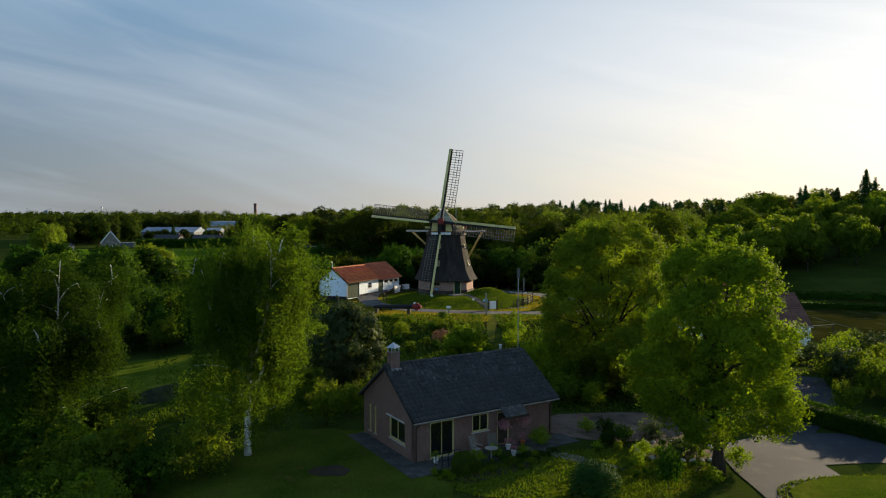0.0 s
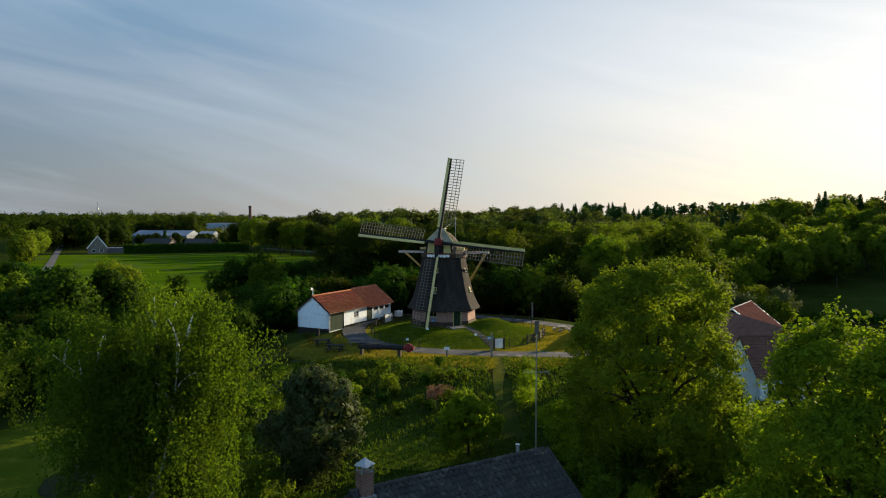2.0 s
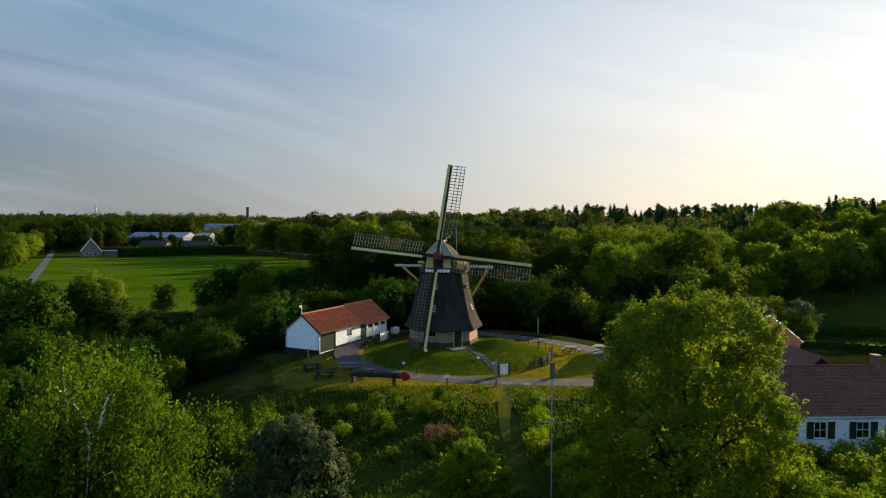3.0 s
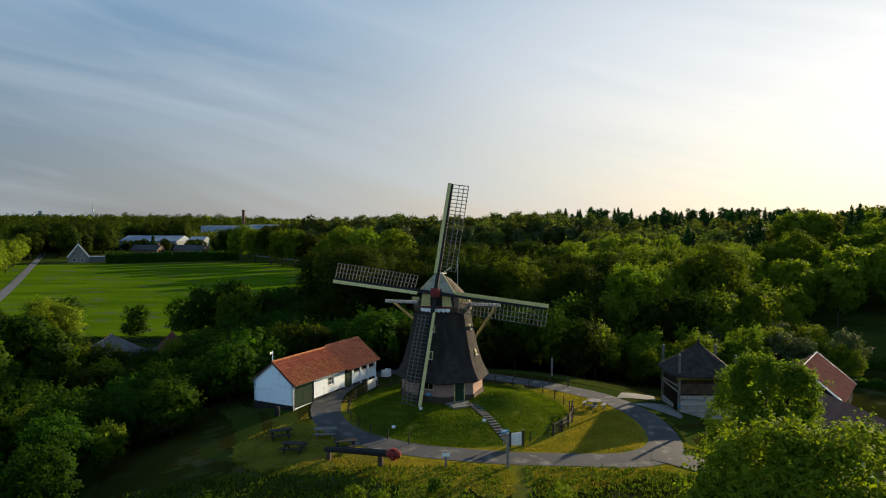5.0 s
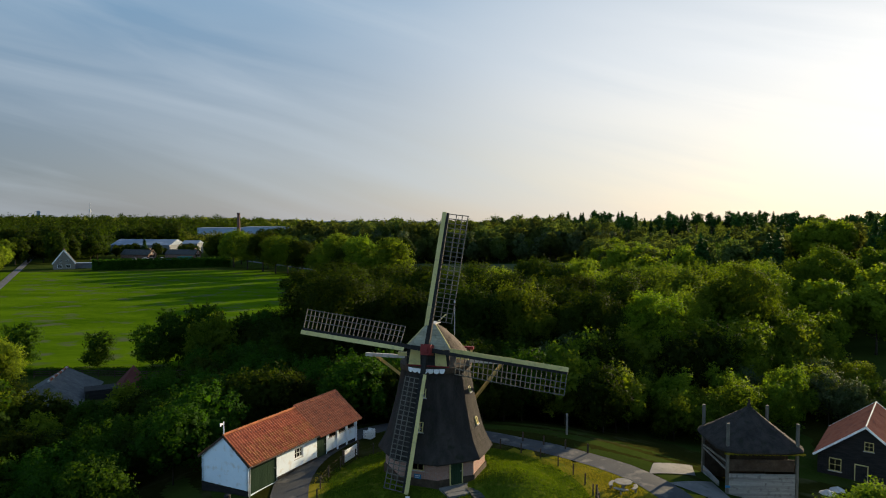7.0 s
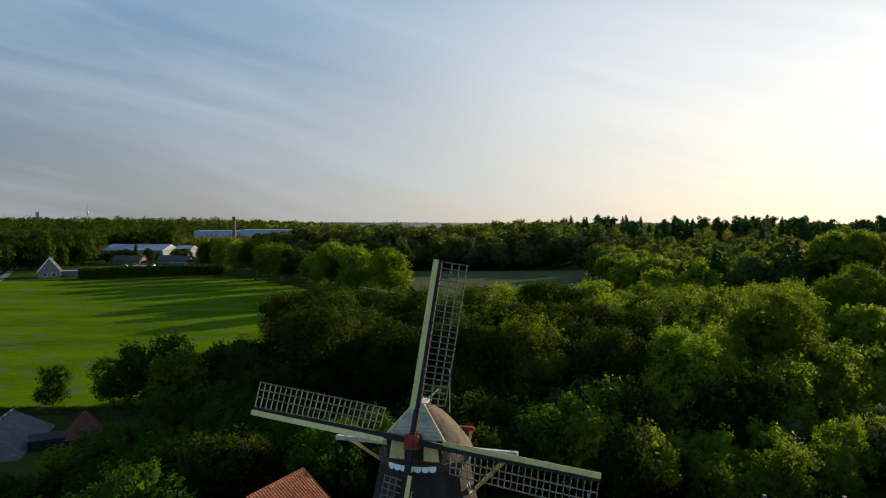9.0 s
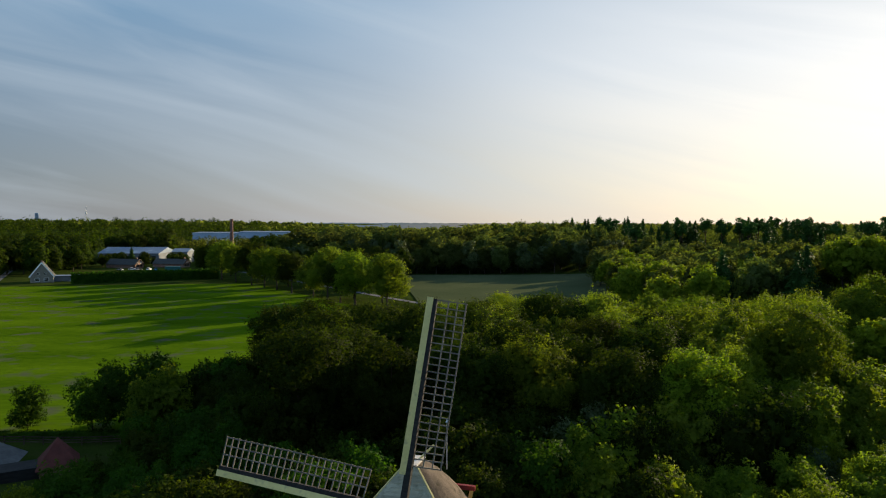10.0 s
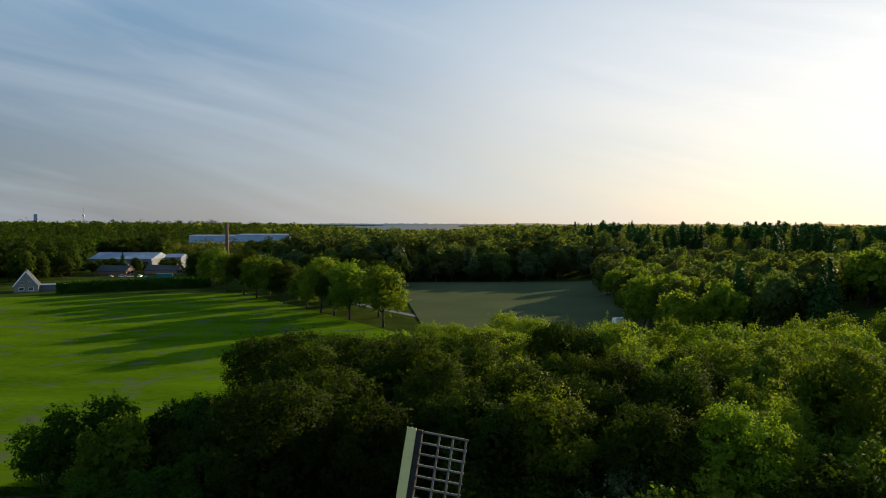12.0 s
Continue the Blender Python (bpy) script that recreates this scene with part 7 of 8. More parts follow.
fence = thing("mound_fence", Matrix(), "low fence of dark posts and wires round the mill mound", "fence")
runs = [[]]
for k in range(28):
    deg = -58 + k * 360 / 32
    if -76 < ((deg + 180) % 360) - 180 < -62:
        runs.append([])
        continue
    x, y = ring_point(deg)
    z = G(x, y)
    part("post", Shape().box(x - 0.05, y - 0.05, z - 0.3, x + 0.05, y + 0.05, z + 1.0), M_OAK, fence)
    runs[-1].append((x, y, z))
for run in runs:
    if len(run) > 1:
        for h in (0.35, 0.65, 0.95):
            part("wire", Shape().tube([(x, y, z + h) for x, y, z in run], [0.006] * len(run), 4), M_OAK, fence)
rail = thing("rail_fence", Matrix(), "short dark wooden rail fence at the foot of the mound", "fence")
prev = None
for k in range(6):
    x, y = ring_point(-44 + k * 8.0, 11.1)
    z = G(x, y)
    part("post", Shape().box(x - 0.07, y - 0.07, z - 0.3, x + 0.07, y + 0.07, z + 1.15), M_OAK, rail)
    if prev:
        for h in (0.35, 0.68, 1.0):
            part("rail", Shape().beam((prev[0], prev[1], prev[2] + h), (x, y, z + h), 0.05, 0.14), M_OAK, rail)
    prev = (x, y, z)


def gate(x, y, deg, w, label):
    g = thing("white_gate", pose(x, y, G(x, y), 0, 0, deg), label, "gate")
    for sx in (-1, 1):
        part("gate_post", Shape().box(sx * (w / 2 + 0.1) - 0.08, -0.08, -0.3, sx * (w / 2 + 0.1) + 0.08, 0.08, 1.35), M_OAK, g)
    for i in range(int(w / 0.13)):
        x0 = -w / 2 + i * 0.13
        part("board", Shape().box(x0 + 0.006, -0.02, 0.15, x0 + 0.124, 0.02, 1.2), M_WHITEPAINT, g)
    part("ledger", Shape().box(-w / 2, 0.022, 0.3, w / 2, 0.06, 0.4).box(-w / 2, 0.022, 0.95, w / 2, 0.06, 1.05), M_WHITEPAINT, g)
    return g


gate(6.6, 88.6, 14, 0.95, "white boarded gate at the foot of the mound steps")
gate(-7.2, 106.2, 68, 2.4, "white boarded gate beside the barn lane")
info = thing("information_sign", pose(5.6, 88.9, G(5.6, 88.9), 0, 0, 10), "blue information sign on a short post", "sign")
part("post", Shape().box(-0.05, -0.05, -0.3, 0.05, 0.05, 1.2), M_POST, info)
part("board", Shape().box(-0.35, -0.09, 1.05, 0.35, -0.055, 1.4), M_BLUE, info)
part("writing", Shape().box(-0.28, -0.096, 1.28, 0.2, -0.091, 1.33).box(-0.28, -0.096, 1.18, 0.12, -0.091, 1.22), M_WHITEPAINT, info, "unreadable white lines of writing")

steps = thing("mound_steps", Matrix(), "straight flight of low steps up the mound", "steps")
top_p, low_p = Vector((3.3, 98.0, 0)), Vector((6.0, 90.0, 0))
for k in range(18):
    p = low_p.lerp(top_p, k / 17)
    z = mound_z(p.x, p.y)
    d = (top_p - low_p).normalized()
    a = math.atan2(d.y, d.x) - math.pi / 2
    part("step", Shape().box(-0.42, -0.2, -0.2, 0.42, 0.24, 0.05), M_PATIO, steps, m=Matrix.Translation((p.x, p.y, z)) @ Euler((0, 0, a)).to_matrix().to_4x4())
apron = thing("door_apron", pose(2.6, 98.0, mound_z(2.6, 98.0), 0, 0, 25), "pale stone apron before the mill door", "paving", kind="structure")
for i in range(5):
    for j in range(3):
        part("slab", Shape().box(-1.6 + i * 0.65, -0.9 + j * 0.62, -0.25, -1.6 + i * 0.65 + 0.63, -0.9 + j * 0.62 + 0.6, 0.09 + 0.01 * ((i * 3 + j * 5) % 3)), M_PAVING, apron)


def picnic_table(x, y, deg, wood, label, s=1.0):
    t = thing("picnic_table", pose(x, y, G(x, y) + 0.02, 0, 0, deg) @ Matrix.Scale(s, 4), label, "picnic table", "picnic tables")
    for i in range(5):
        part("top_plank", Shape().box(-0.95, -0.38 + i * 0.155, 0.70, 0.95, -0.38 + i * 0.155 + 0.145, 0.745), wood, t)
    for sy in (-1, 1):
        for i in range(2):
            y0 = sy * 0.72 - 0.15 + i * 0.155
            part("seat_plank", Shape().box(-0.95, y0, 0.42, 0.95, y0 + 0.145, 0.46), wood, t)
        for sx in (-1, 1):
            part("leg", Shape().beam((sx * 0.65, sy * 0.22, 0.70), (sx * 0.65, sy * 0.62, 0.0), 0.045, 0.12, (1, 0, 0)), wood, t)
    for sx in (-1, 1):
        part("cross_bar", Shape().beam((sx * 0.70, -0.82, 0.39), (sx * 0.70, 0.82, 0.39), 0.045, 0.1), wood, t)
    return t


picnic_table(-13.5, 90.6, 20, M_BLACK, "dark wooden picnic table on the lawn")
picnic_table(-11.6, 87.3, -8, M_BLACK, "dark wooden picnic table on the lawn")
picnic_table(-9.7, 91.0, 5, M_PAVING, "pale weathered picnic table on the lawn")
picnic_table(-7.5, 87.9, 12, M_BLACK, "dark wooden picnic table beside the old windshaft")
rt = thing("round_picnic_table", pose(15.7, 100.4, G(15.7, 100.4) + 0.02, 0, 0, 20), "round pale picnic table with curved benches", "picnic table", "picnic tables")
part("tabletop", Shape().tube([(0, 0, 0.70), (0, 0, 0.76)], [0.7, 0.7], 20), M_POST, rt)
part("pedestal", Shape().tube([(0, 0, 0), (0, 0, 0.1), (0, 0, 0.7)], [0.35, 0.12, 0.12], 10), M_POST, rt)
for k in range(4):
    a0 = k * math.pi / 2 + 0.2
    arc = [(1.15 * math.cos(a0 + q), 1.15 * math.sin(a0 + q)) for q in np.linspace(0, 1.15, 7)] + [(0.85 * math.cos(a0 + q), 0.85 * math.sin(a0 + q)) for q in np.linspace(1.15, 0, 7)]
    bench = part("bench_seat", Shape().prism(arc, 0.42, 0.48), M_POST, rt)
    c = a0 + 0.57
    part("bench_leg", Shape().box(math.cos(c) - 0.06, math.sin(c) - 0.06, 0, math.cos(c) + 0.06, math.sin(c) + 0.06, 0.42), M_POST, bench)

old = thing("old_windshaft", pose(-3.4, 83.8, G(-3.4, 83.8), 0, 0, 163), "old tarred wooden windshaft with red iron head on a trestle", "windshaft")
part("shaft", Shape().tube([(0.4, 0, 1.05), (2.5, 0, 1.0), (5.6, 0, 0.86)], [0.28, 0.26, 0.2], 10), M_BLACK, old)
part("iron_head", Shape().tube([(0.4, 0, 1.05), (0.2, 0, 1.06), (-0.5, 0, 1.08), (-0.7, 0, 1.08)], [0.28, 0.34, 0.34, 0.2], 8).box(-0.35, -0.44, 0.88, 0.05, 0.44, 1.24).box(-0.35, -0.18, 0.62, 0.05, 0.18, 1.5), M_RED, old, "red cast-iron head")
part("trestle", Shape().box(0.75, -0.18, -0.3, 1.1, 0.18, 0.82), M_OAK, old)
part("trestle", Shape().box(5.1, -0.15, -0.3, 5.4, 0.15, 0.7), M_OAK, old)


def post_sign(x, y, h, label, board=True):
    s = thing("signpost", pose(x, y, G(x, y), 0, 0, 5), label, "signpost")
    part("post", Shape().box(-0.09, -0.09, -0.3, 0.09, 0.09, h), M_POST, s)
    if board:
        part("board", Shape().box(-0.3, -0.14, h - 0.4, 0.3, -0.095, h - 0.12), M_WHITEPAINT, s)
    return s


post_sign(5.4, 83.8, 2.7, "tall grey timber signpost on the lawn", False)
post_sign(0.7, 84.0, 1.25, "short signpost with a small white board on the lawn")
post_sign(13.9, 115.4, 2.2, "tall pale post beside the lane", False)
bin_ = thing("litter_bin", pose(-15.3, 96.9, G(-15.3, 96.9)), "dark litter bin by the barn", "bin")
part("drum", Shape().tube([(0, 0, 0), (0, 0, 0.8), (0, 0, 0.9)], [0.22, 0.25, 0.2], 12), M_BLACK, bin_)
for x, y in ((-3.9, 92.6), (-1.6, 96.3), (4.2, 93.1)):
    mk = thing("marker_plate", Matrix.Translation((x, y, mound_z(x, y))), "small white marker plate in the grass", "sign", "marker plates")
    part("plate", Shape().box(-0.16, -0.02, 0.05, 0.16, 0.02, 0.3), M_WHITEPAINT, mk)
    part("spike", Shape().box(-0.02, 0.021, -0.2, 0.02, 0.05, 0.25), M_ZINC, mk)
lane_posts = [(10.8 + 1.9 * k, 112.2 - 1.15 * k) for k in range(4)]
for x, y in lane_posts:
    b = thing("bollard", pose(x - 1.8, y + 0.3, G(x - 1.8, y + 0.3)), "dark wooden bollard along the lane", "bollard", "bollards along the lane")
    part("stem", Shape().box(-0.07, -0.07, -0.2, 0.07, 0.07, 0.95, chamfer=0.02), M_OAK, b)

# yard of the hay barn
sheet("concrete_slab", [(18.9, 104.0), (23.4, 105.2), (24.6, 109.3), (20.3, 107.2)], M_PAVING, "pale concrete slab beside the hay barn", "paving", 0.07, 8)
sheet("concrete_slab", [(20.0, 102.1), (23.7, 98.2), (24.5, 99.9), (24.4, 104.2)], M_PAVING, "pale concrete slab beside the hay barn", "paving", 0.07, 8)
for x, y in ((34.2, 103.6), (36.0, 105.2)):
    u = thing("garden_umbrella", pose(x, y, G(x, y)), "pale folded-flat garden umbrella over a table", "umbrella", "garden umbrellas")
    part("pole", Shape().tube([(0, 0, -0.1), (0, 0, 2.1)], [0.03, 0.03], 6), M_POST, u)
    part("canopy", Shape().tube([(0, 0, 1.85), (0, 0, 2.15), (0, 0, 2.2)], [0.7, 0.12, 0.03], 8), M_STONE, u)
tb = thing("garden_table", pose(34.9, 102.6, G(34.9, 102.6), 0, 0, 20), "grey garden table by the hay barn", "table")
part("tabletop", Shape().box(-0.8, -0.4, 0.7, 0.8, 0.4, 0.74), M_STONE, tb)
for sx in (-1, 1):
    for sy in (-1, 1):
        part("leg", Shape().box(sx * 0.7 - 0.03, sy * 0.32 - 0.03, 0, sx * 0.7 + 0.03, sy * 0.32 + 0.03, 0.7), M_POST, tb)

# antenna mast behind the brick house
am = thing("antenna_mast", pose(6.6, 58.8, G(6.6, 58.8)), "tall thin metal antenna mast behind the house", "mast")
part("pole", Shape().tube([(0, 0, -0.3), (0, 0, 5), (0, 0, 10.1)], [0.05, 0.045, 0.03], 8), M_ZINC, am)
for h, w in ((6.7, 0.9), (8.05, 0.7)):
    part("boom", Shape().tube([(-w, 0, h), (w, 0, h)], [0.02, 0.02], 5), M_ZINC, am)
    for k in range(-3, 4):
        part("element", Shape().tube([(k * w / 3.2, -0.05, h - 0.14), (k * w / 3.2, -0.05, h + 0.14)], [0.012, 0.012], 4), M_ZINC, am)
part("panel", Shape().box(-0.14, -0.12, 9.3, 0.14, -0.05, 10.2), M_LATH, am, "small striped panel antenna")

# ---- garden of the brick house ----
H31 = pose(-1.5, 39.4, -2.4, 0, 0, 31.3)
patio = thing("patio", H31, "grey slab patio along the house front", "paving", kind="structure")
rnd2 = random.Random(8)
slab_me = Shape().box(0.006, 0.006, -0.2, 0.494, 0.494, 0.06).mesh("slab")
slab_me.materials.append(M_PATIO)
for i in range(-3, 22):
    for j in range(1, 5):
        if i > 8 and j > 2 and i < 12:
            continue
        part("slab", slab_me, None, patio, m=Matrix.Translation((i * 0.5, -j * 0.5, rnd2.uniform(-0.01, 0.01))))
for i in range(1, 4):
    for j in range(0, 14):
        part("slab", slab_me, None, patio, m=Matrix.Translation((-i * 0.5, j * 0.5, rnd2.uniform(-0.01, 0.01))))
path_me = Shape().box(0.006, 0.006, -0.2, 0.494, 0.494, 0.06).mesh("slab")
path_me.materials.append(M_PAVING)
walkway = thing("garden_path", H31, "pale slab path through the front garden", "paving", kind="structure")
for k in range(10):
    for i in range(2):
        part("slab", path_me, None, walkway, m=Matrix.Translation((7.4 + k * 0.17 + i * 0.52, -2.55 - k * 0.52, rnd2.uniform(-0.01, 0.015))) @ Euler((0, 0, 0.3)).to_matrix().to_4x4())
patch("flower_bed", 3.0, 37.9, 3.2, 0.6, M_SOIL, "dark flower bed beside the patio", "flower bed", 0.05, radians(31), 0.5)
patch("round_bed", -6.6, 38.1, 1.3, 0.9, M_SOIL, "small round bed of dark soil in the lawn", "flower bed", 0.06, ragged=0.25)
patch("rock_bed", 14.6, 41.4, 2.6, 1.8, M_GRAVEL, "gravel bed with edging stones", "flower bed", 0.07, 0.2)
for k in range(26):
    a = k / 26 * 2 * math.pi
    x, y = 14.6 + 2.6 * math.cos(a), 41.4 + 1.8 * math.sin(a)
    r = rnd2.uniform(0.12, 0.24)
    stone = tagged(part("edging_stone", Shape().tube([(0, 0, -0.05), (0, 0, r * 0.5), (r * 0.2, 0, r * 0.9)], [r, r * 0.95, r * 0.4], 7), M_STONE, m=pose(x, y, G(x, y), 0, 0, k * 40)), "rounded pale stone edging the gravel bed", "stone", "edging stones")


def chair(x, y, deg, label, frame_mat, high=True):
    c = thing("garden_chair", H31 @ pose(x, y, 0.07, 0, 0, deg), label, "chair", "garden chairs")
    part("seat", Shape().box(-0.26, -0.25, 0.40, 0.26, 0.25, 0.44), frame_mat, c)
    for i in range(5):
        part("back_slat", Shape().beam((-0.22 + i * 0.11, 0.24, 0.45), (-0.22 + i * 0.11, 0.42, 1.15), 0.07, 0.025), frame_mat, c)
    for sx in (-1, 1):
        for sy in (-1, 1):
            part("leg", Shape().box(sx * 0.23 - 0.02, sy * 0.22 - 0.02, 0, sx * 0.23 + 0.02, sy * 0.22 + 0.02, 0.4), frame_mat, c)
        part("armrest", Shape().box(sx * 0.27 - 0.03, -0.25, 0.62, sx * 0.27 + 0.03, 0.3, 0.65), frame_mat, c)
    return c


chair(3.6, -0.9, 10, "weathered slatted garden chair on the patio", M_POST)
chair(4.7, -1.1, -20, "weathered slatted garden chair on the patio", M_LATH)
gt = thing("garden_table", H31 @ pose(4.1, -1.75, 0.07), "small grey garden table on the patio", "table")
part("tabletop", Shape().tube([(0, 0, 0.62), (0, 0, 0.66)], [0.4, 0.4], 14), M_POST, gt)
part("stem", Shape().tube([(0, 0, 0), (0, 0, 0.62)], [0.05, 0.04], 8), M_ZINC, gt)
for x, y, mt in ((6.0, -0.9, M_WHITEPAINT), (7.3, -0.7, M_TILE), (2.9, -1.6, M_TILE), (5.6, -2.0, M_STONE), (0.9, -0.6, M_WHITEPAINT)):
    pt = thing("flower_pot", H31 @ pose(x, y, 0.06), "potted flowering plant on the patio", "flower pot", "flower pots")
    part("pot", Shape().tube([(0, 0, 0), (0, 0, 0.3), (0, 0, 0.34), (0, 0, 0.3)], [0.12, 0.19, 0.2, 0.16], 12), mt, pt)
    c_, r_ = lobes_of(rng_f, 0.2, 0.18, 0.5, 7, 0.2)
    part("plant", tris_mesh("plant", crown_cards(rng_f, c_, r_, 350, 0.045)[:, :3]), M_FLOWER if x > 5 else M_LEAF_LIME, pt)
for x, z in ((7.55, 1.55), (5.95, 1.6)):
    hb = thing("hanging_basket", H31 @ pose(x, -0.55, z), "hanging basket of pink flowers by the front door", "basket", "hanging baskets")
    c_, r_ = lobes_of(rng_f, 0.26, 0.22, 0.0, 8, 0.26)
    part("plant", tris_mesh("plant", crown_cards(rng_f, c_, r_, 700, 0.085)[:, :3]), M_FLOWER, hb)
    part("bracket", Shape().beam((0, 0.55, 0.42), (0, 0, 0.42), 0.03, 0.03).beam((0, 0, 0.42), (0, 0, 0.1), 0.015, 0.015), M_BLACK, hb)
for x, y, s_ in ((2.0, 38.4, 0.16), (2.9, 38.0, 0.14), (3.8, 38.7, 0.18), (4.5, 38.4, 0.12), (1.4, 37.8, 0.13), (5.2, 39.2, 0.15)):
    shrub(bush[0], x, y, s_, "low leafy plant in the flower bed", "flower bed plants", name="bed_plant")

for k in range(46):
    u, w = rnd2.uniform(-0.5, 8.6), rnd2.choice((-2.35, -2.6, -2.9, -3.3)) + rnd2.uniform(-0.25, 0.2)
    p = H31 @ Vector((u, w, 0))
    kind = rnd2.choice((bush_dark[0], bush[1], bush_lime[0], bush_grey[0], bush_dark[1]))
    shrub(kind, p.x, p.y, rnd2.uniform(0.06, 0.16), "low garden plant along the patio edge", "flower bed plants", name="bed_plant")
for k in range(34):
    x, y = 9.5 + rnd2.uniform(0, 6.5), 36.8 + rnd2.uniform(0, 6.5)
    kind = rnd2.choice((bush_dark[0], bush_lime[1], bush_lime[0], bush_grey[0], bush[2]))
    shrub(kind, x, y, rnd2.uniform(0.07, 0.2), "small plant in the front garden", "front garden plants", name="garden_plant")
box_ball = thing("box_shrub", Matrix.Translation((*(H31 @ Vector((1.5, -2.7, 0))).xy, -2.4)), "dense clipped box ball at the patio corner", "shrub")
rb = np.random.default_rng(31)
bd = rand_dirs(rb, 5200, 0.2)
part("crown", tris_mesh("crown", cards(rb, bd * np.array([0.72, 0.72, 0.66]) * (1 + 0.05 * np.sin(bd[:, :1] * 9)) + np.array([0, 0, 0.55]), bd, 0.06, 0.7)[:, :3], bd), M_LEAF, box_ball)
part("stems", Shape().tube([(0, 0, -0.1), (0, 0, 0.5)], [0.08, 0.03], 6), M_BARK, box_ball)
dwarf = thing("dwarf_pine", Matrix.Translation((7.9, 34.6, G(7.9, 34.6))), "dark spiky dwarf pine in the front lawn", "shrub")
nd = rand_dirs(rb, 5200, 0.55)
part("crown", tris_mesh("crown", cards(rb, nd * rb.uniform(0.3, 1.0, 5200)[:, None] * np.array([1.45, 1.45, 1.25]) + np.array([0, 0, 0.6]), np.cross(nd, rb.normal(size=(5200, 3))), 0.17, 0.3, 0.18)[:, :3], nd), M_NEEDLE, dwarf)
part("stems", Shape().tube([(0, 0, -0.1), (0, 0, 0.6)], [0.09, 0.03], 6), M_BARK, dwarf)
railing = thing("patio_railing", H31, "dark iron railing on the patio", "railing")
for k in range(5):
    part("post", Shape().box(0.3 + k * 0.42 - 0.02, -1.62, 0.05, 0.3 + k * 0.42 + 0.02, -1.58, 1.0), M_BLACK, railing)
for z in (0.5, 0.98):
    part("rail", Shape().box(0.3, -1.625, z, 1.98, -1.575, z + 0.04), M_BLACK, railing)

# pergola and terrace of the farmhouse
pg = thing("pergola", Matrix.Translation((41.5, 77.0, G(43, 78))), "slender metal pergola frame with climbing vine", "pergola")
part("post", Shape().tube([(5.9, 0.0, -0.5), (5.9, 0.0, 2.85)], [0.05, 0.05], 6), M_BLACK, pg)
part("post", Shape().tube([(6.0, 4.5, -0.5), (6.0, 4.5, 2.7)], [0.05, 0.05], 6), M_BLACK, pg)
part("post", Shape().tube([(3.0, 4.0, -0.5), (3.0, 4.0, 2.6)], [0.05, 0.05], 6), M_BLACK, pg)
part("beam", Shape().beam((-0.3, 0.0, 4.6), (6.0, 0.0, 2.85), 0.06, 0.06), M_LATH, pg)
part("beam", Shape().beam((3.0, 4.0, 2.6), (6.2, 4.4, 2.7), 0.06, 0.06), M_LATH, pg)
c_, r_ = lobes_of(rng_f, 1.3, 1.0, 1.3, 14, 0.45)
part("vine", tris_mesh("vine", crown_cards(rng_f, c_ + np.array([5.6, 0.6, 0.6]), r_, 2600, 0.1)[:, :3]), M_LEAF_LIME, pg)
par = thing("closed_parasol", pose(46.0, 75.4, G(46, 75.4)), "closed dark parasol on the terrace", "parasol")
part("pole", Shape().tube([(0, 0, -0.1), (0, 0, 2.5)], [0.03, 0.03], 6), M_POST, par)
part("canopy", Shape().tube([(0, 0, 0.8), (0, 0, 1.2), (0, 0, 2.45), (0, 0, 2.55)], [0.12, 0.2, 0.1, 0.02], 8), M_BLACK, par)
ter = thing("terrace", pose(46.2, 74.6, G(46.2, 74.6), 0, 0, -40), "pale paved terrace beside the farmhouse", "paving", kind="structure")
for i in range(6):
    for j in range(4):
        part("slab", Shape().box(i * 0.6 - 1.8, j * 0.6 - 1.2, -0.3, i * 0.6 - 1.21, j * 0.6 - 0.61, 0.12), M_PAVING, ter)

# parked at the far meadow
van = thing("parked_van", pose(60.5, 300.0, G(60.5, 300.0), 0, 0, 30), "white van parked at the edge of the meadow", "van")
part("body", Shape().box(-2.4, -0.95, 0.45, 2.4, 0.95, 1.1, chamfer=0.15).box(-2.4, -0.88, 1.1, 1.4, 0.88, 2.1, chamfer=0.15), M_WHITEPAINT, van)
part("windscreen", Shape().add([(1.4, -0.8, 1.12), (2.0, -0.8, 1.12), (1.42, -0.8, 2.0), (1.4, 0.8, 1.12), (2.0, 0.8, 1.12), (1.42, 0.8, 2.0)], [(0, 1, 2), (5, 4, 3), (1, 4, 5, 2)]), M_DARK, van)
for sx in (-1.5, 1.5):
    for sy in (-0.9, 0.9):
        part("wheel", Shape().tube([(sx, sy - 0.1, 0.34), (sx, sy + 0.1, 0.34)], [0.34, 0.34], 14), M_BLACK, van)
fw2 = thing("field_fence", Matrix(), "dark rail fence along the hay field", "fence")
pv = None
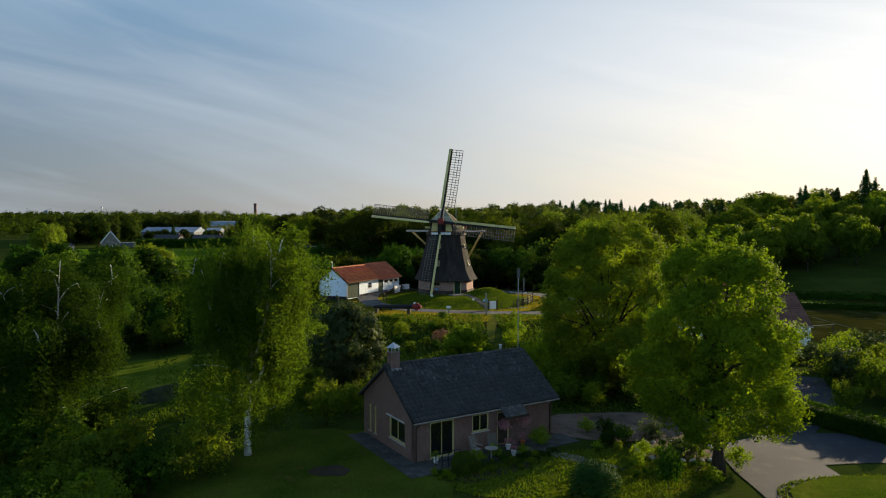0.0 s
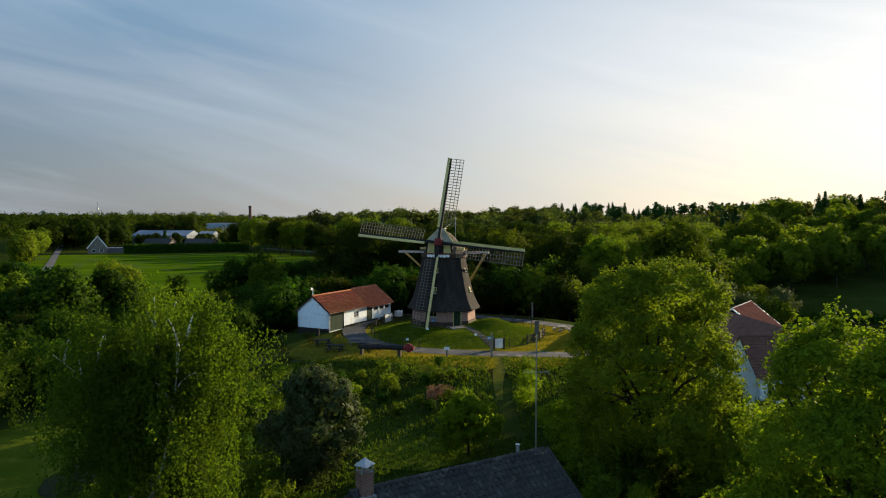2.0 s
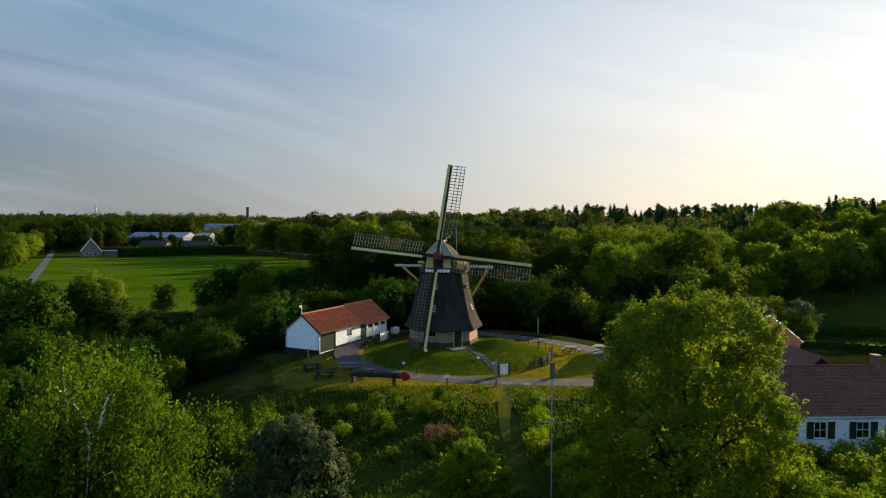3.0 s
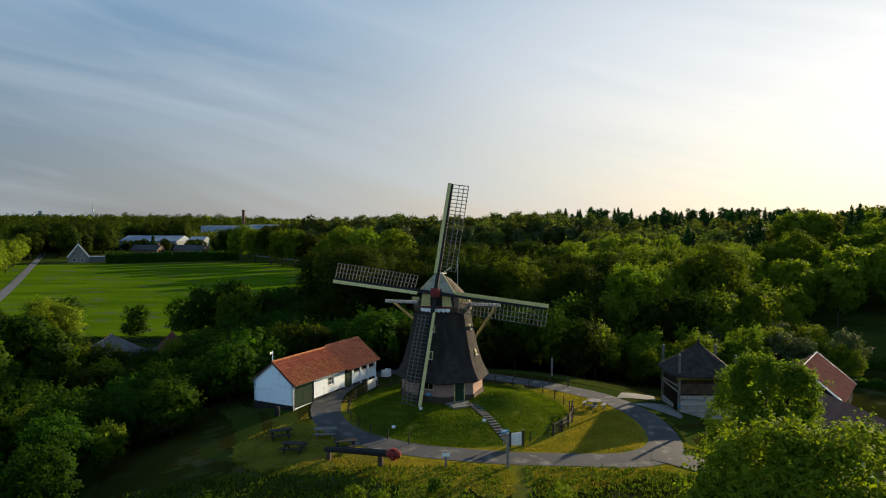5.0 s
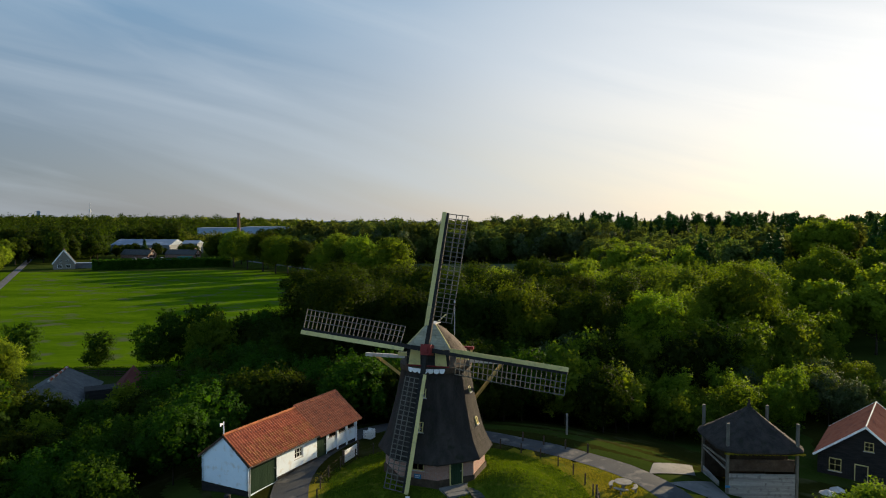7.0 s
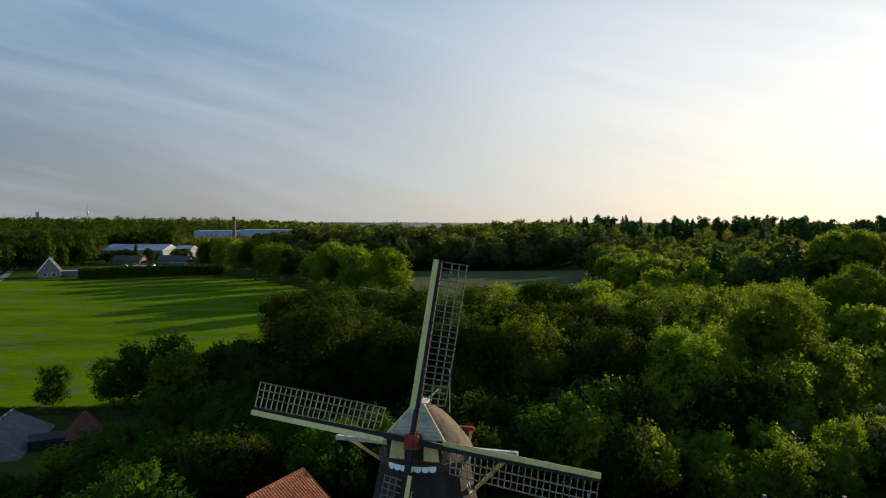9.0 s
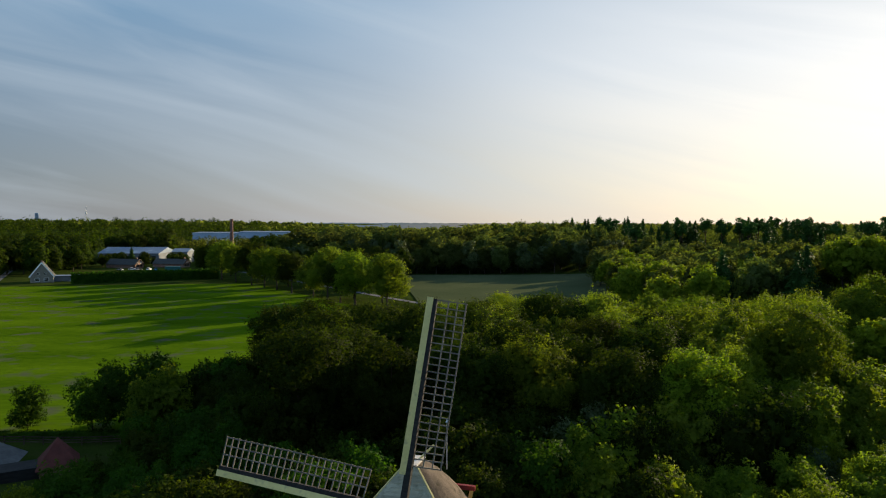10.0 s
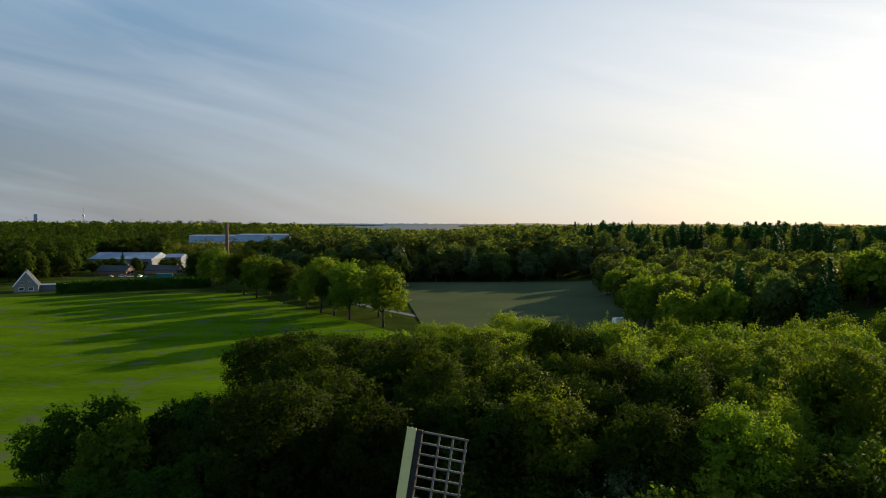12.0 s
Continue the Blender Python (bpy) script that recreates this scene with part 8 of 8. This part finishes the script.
for k in range(12):
    x, y = -66 + k * 2.6, 156.2 + k * 0.1
    z = G(x, y)
    part("post", Shape().box(x - 0.06, y - 0.06, z - 0.3, x + 0.06, y + 0.06, z + 1.2), M_OAK, fw2)
    if pv:
        for h in (0.4, 0.75, 1.1):
            part("rail", Shape().beam((pv[0], pv[1], pv[2] + h), (x, y, z + h), 0.05, 0.12), M_OAK, fw2)
    pv = (x, y, z)


# parked by the farm buildings before the works
def car(x, y, deg, paint, label):
    c = thing("parked_car", pose(x, y, G(x, y), 0, 0, deg), label, "car", "cars by the works")
    part("body", Shape().box(-2.1, -0.85, 0.3, 2.1, 0.85, 0.85, chamfer=0.2), paint, c)
    part("cabin", Shape().loft([[(-1.5, -0.8, 0.85), (1.0, -0.8, 0.85), (1.0, 0.8, 0.85), (-1.5, 0.8, 0.85)], [(-1.1, -0.65, 1.42), (0.4, -0.65, 1.42), (0.4, 0.65, 1.42), (-1.1, 0.65, 1.42)]]), M_DARK, c)
    part("roof", Shape().box(-1.12, -0.67, 1.421, 0.42, 0.67, 1.47), paint, c)
    for sx in (-1.3, 1.3):
        for sy in (-0.82, 0.82):
            part("wheel", Shape().tube([(sx, sy - 0.1, 0.32), (sx, sy + 0.1, 0.32)], [0.32, 0.32], 10), M_BLACK, c)
    return c


for k, (x, y) in enumerate(((-191, 482), (-186.5, 481), (-181, 483), (-175.5, 480), (-197, 479))):
    car(x, y, 20 + 35 * k, (M_WHITEPAINT, M_ZINC, M_WHITEPAINT, M_BLUE, M_ZINC)[k], ("white", "silver", "white", "blue", "silver")[k] + " car parked by the farm buildings")
box_c = thing("shipping_container", pose(-164, 478, G(-164, 478), 0, 0, 8), "teal steel shipping container by the farm buildings", "container", "cars by the works")
part("body", Shape().box(-4.5, -1.2, 0.0, 4.5, 1.2, 2.6), M_TEAL, box_c)
for k in range(18):
    part("rib", Shape().box(-4.45 + k * 0.5, -1.26, 0.1, -4.2 + k * 0.5, -1.201, 2.5), M_TEAL, box_c)
tower_b = thing("tower_block", pose(-1768, 3000, -4, 0, 0, 30), "grey tower block on the hazy horizon", "tower", "far buildings")
# pale cladding colour doubles as the haze over this distant tower
part("wall", Shape().box(-7, -7, 0, 7, 7, 62), M_PALECLAD, tower_b)
for k in range(14):
    part("window_band", Shape().box(-6.5, -7.2, 4 + k * 4.1, 6.5, -7.01, 5.6 + k * 4.1), M_CLAD, tower_b)
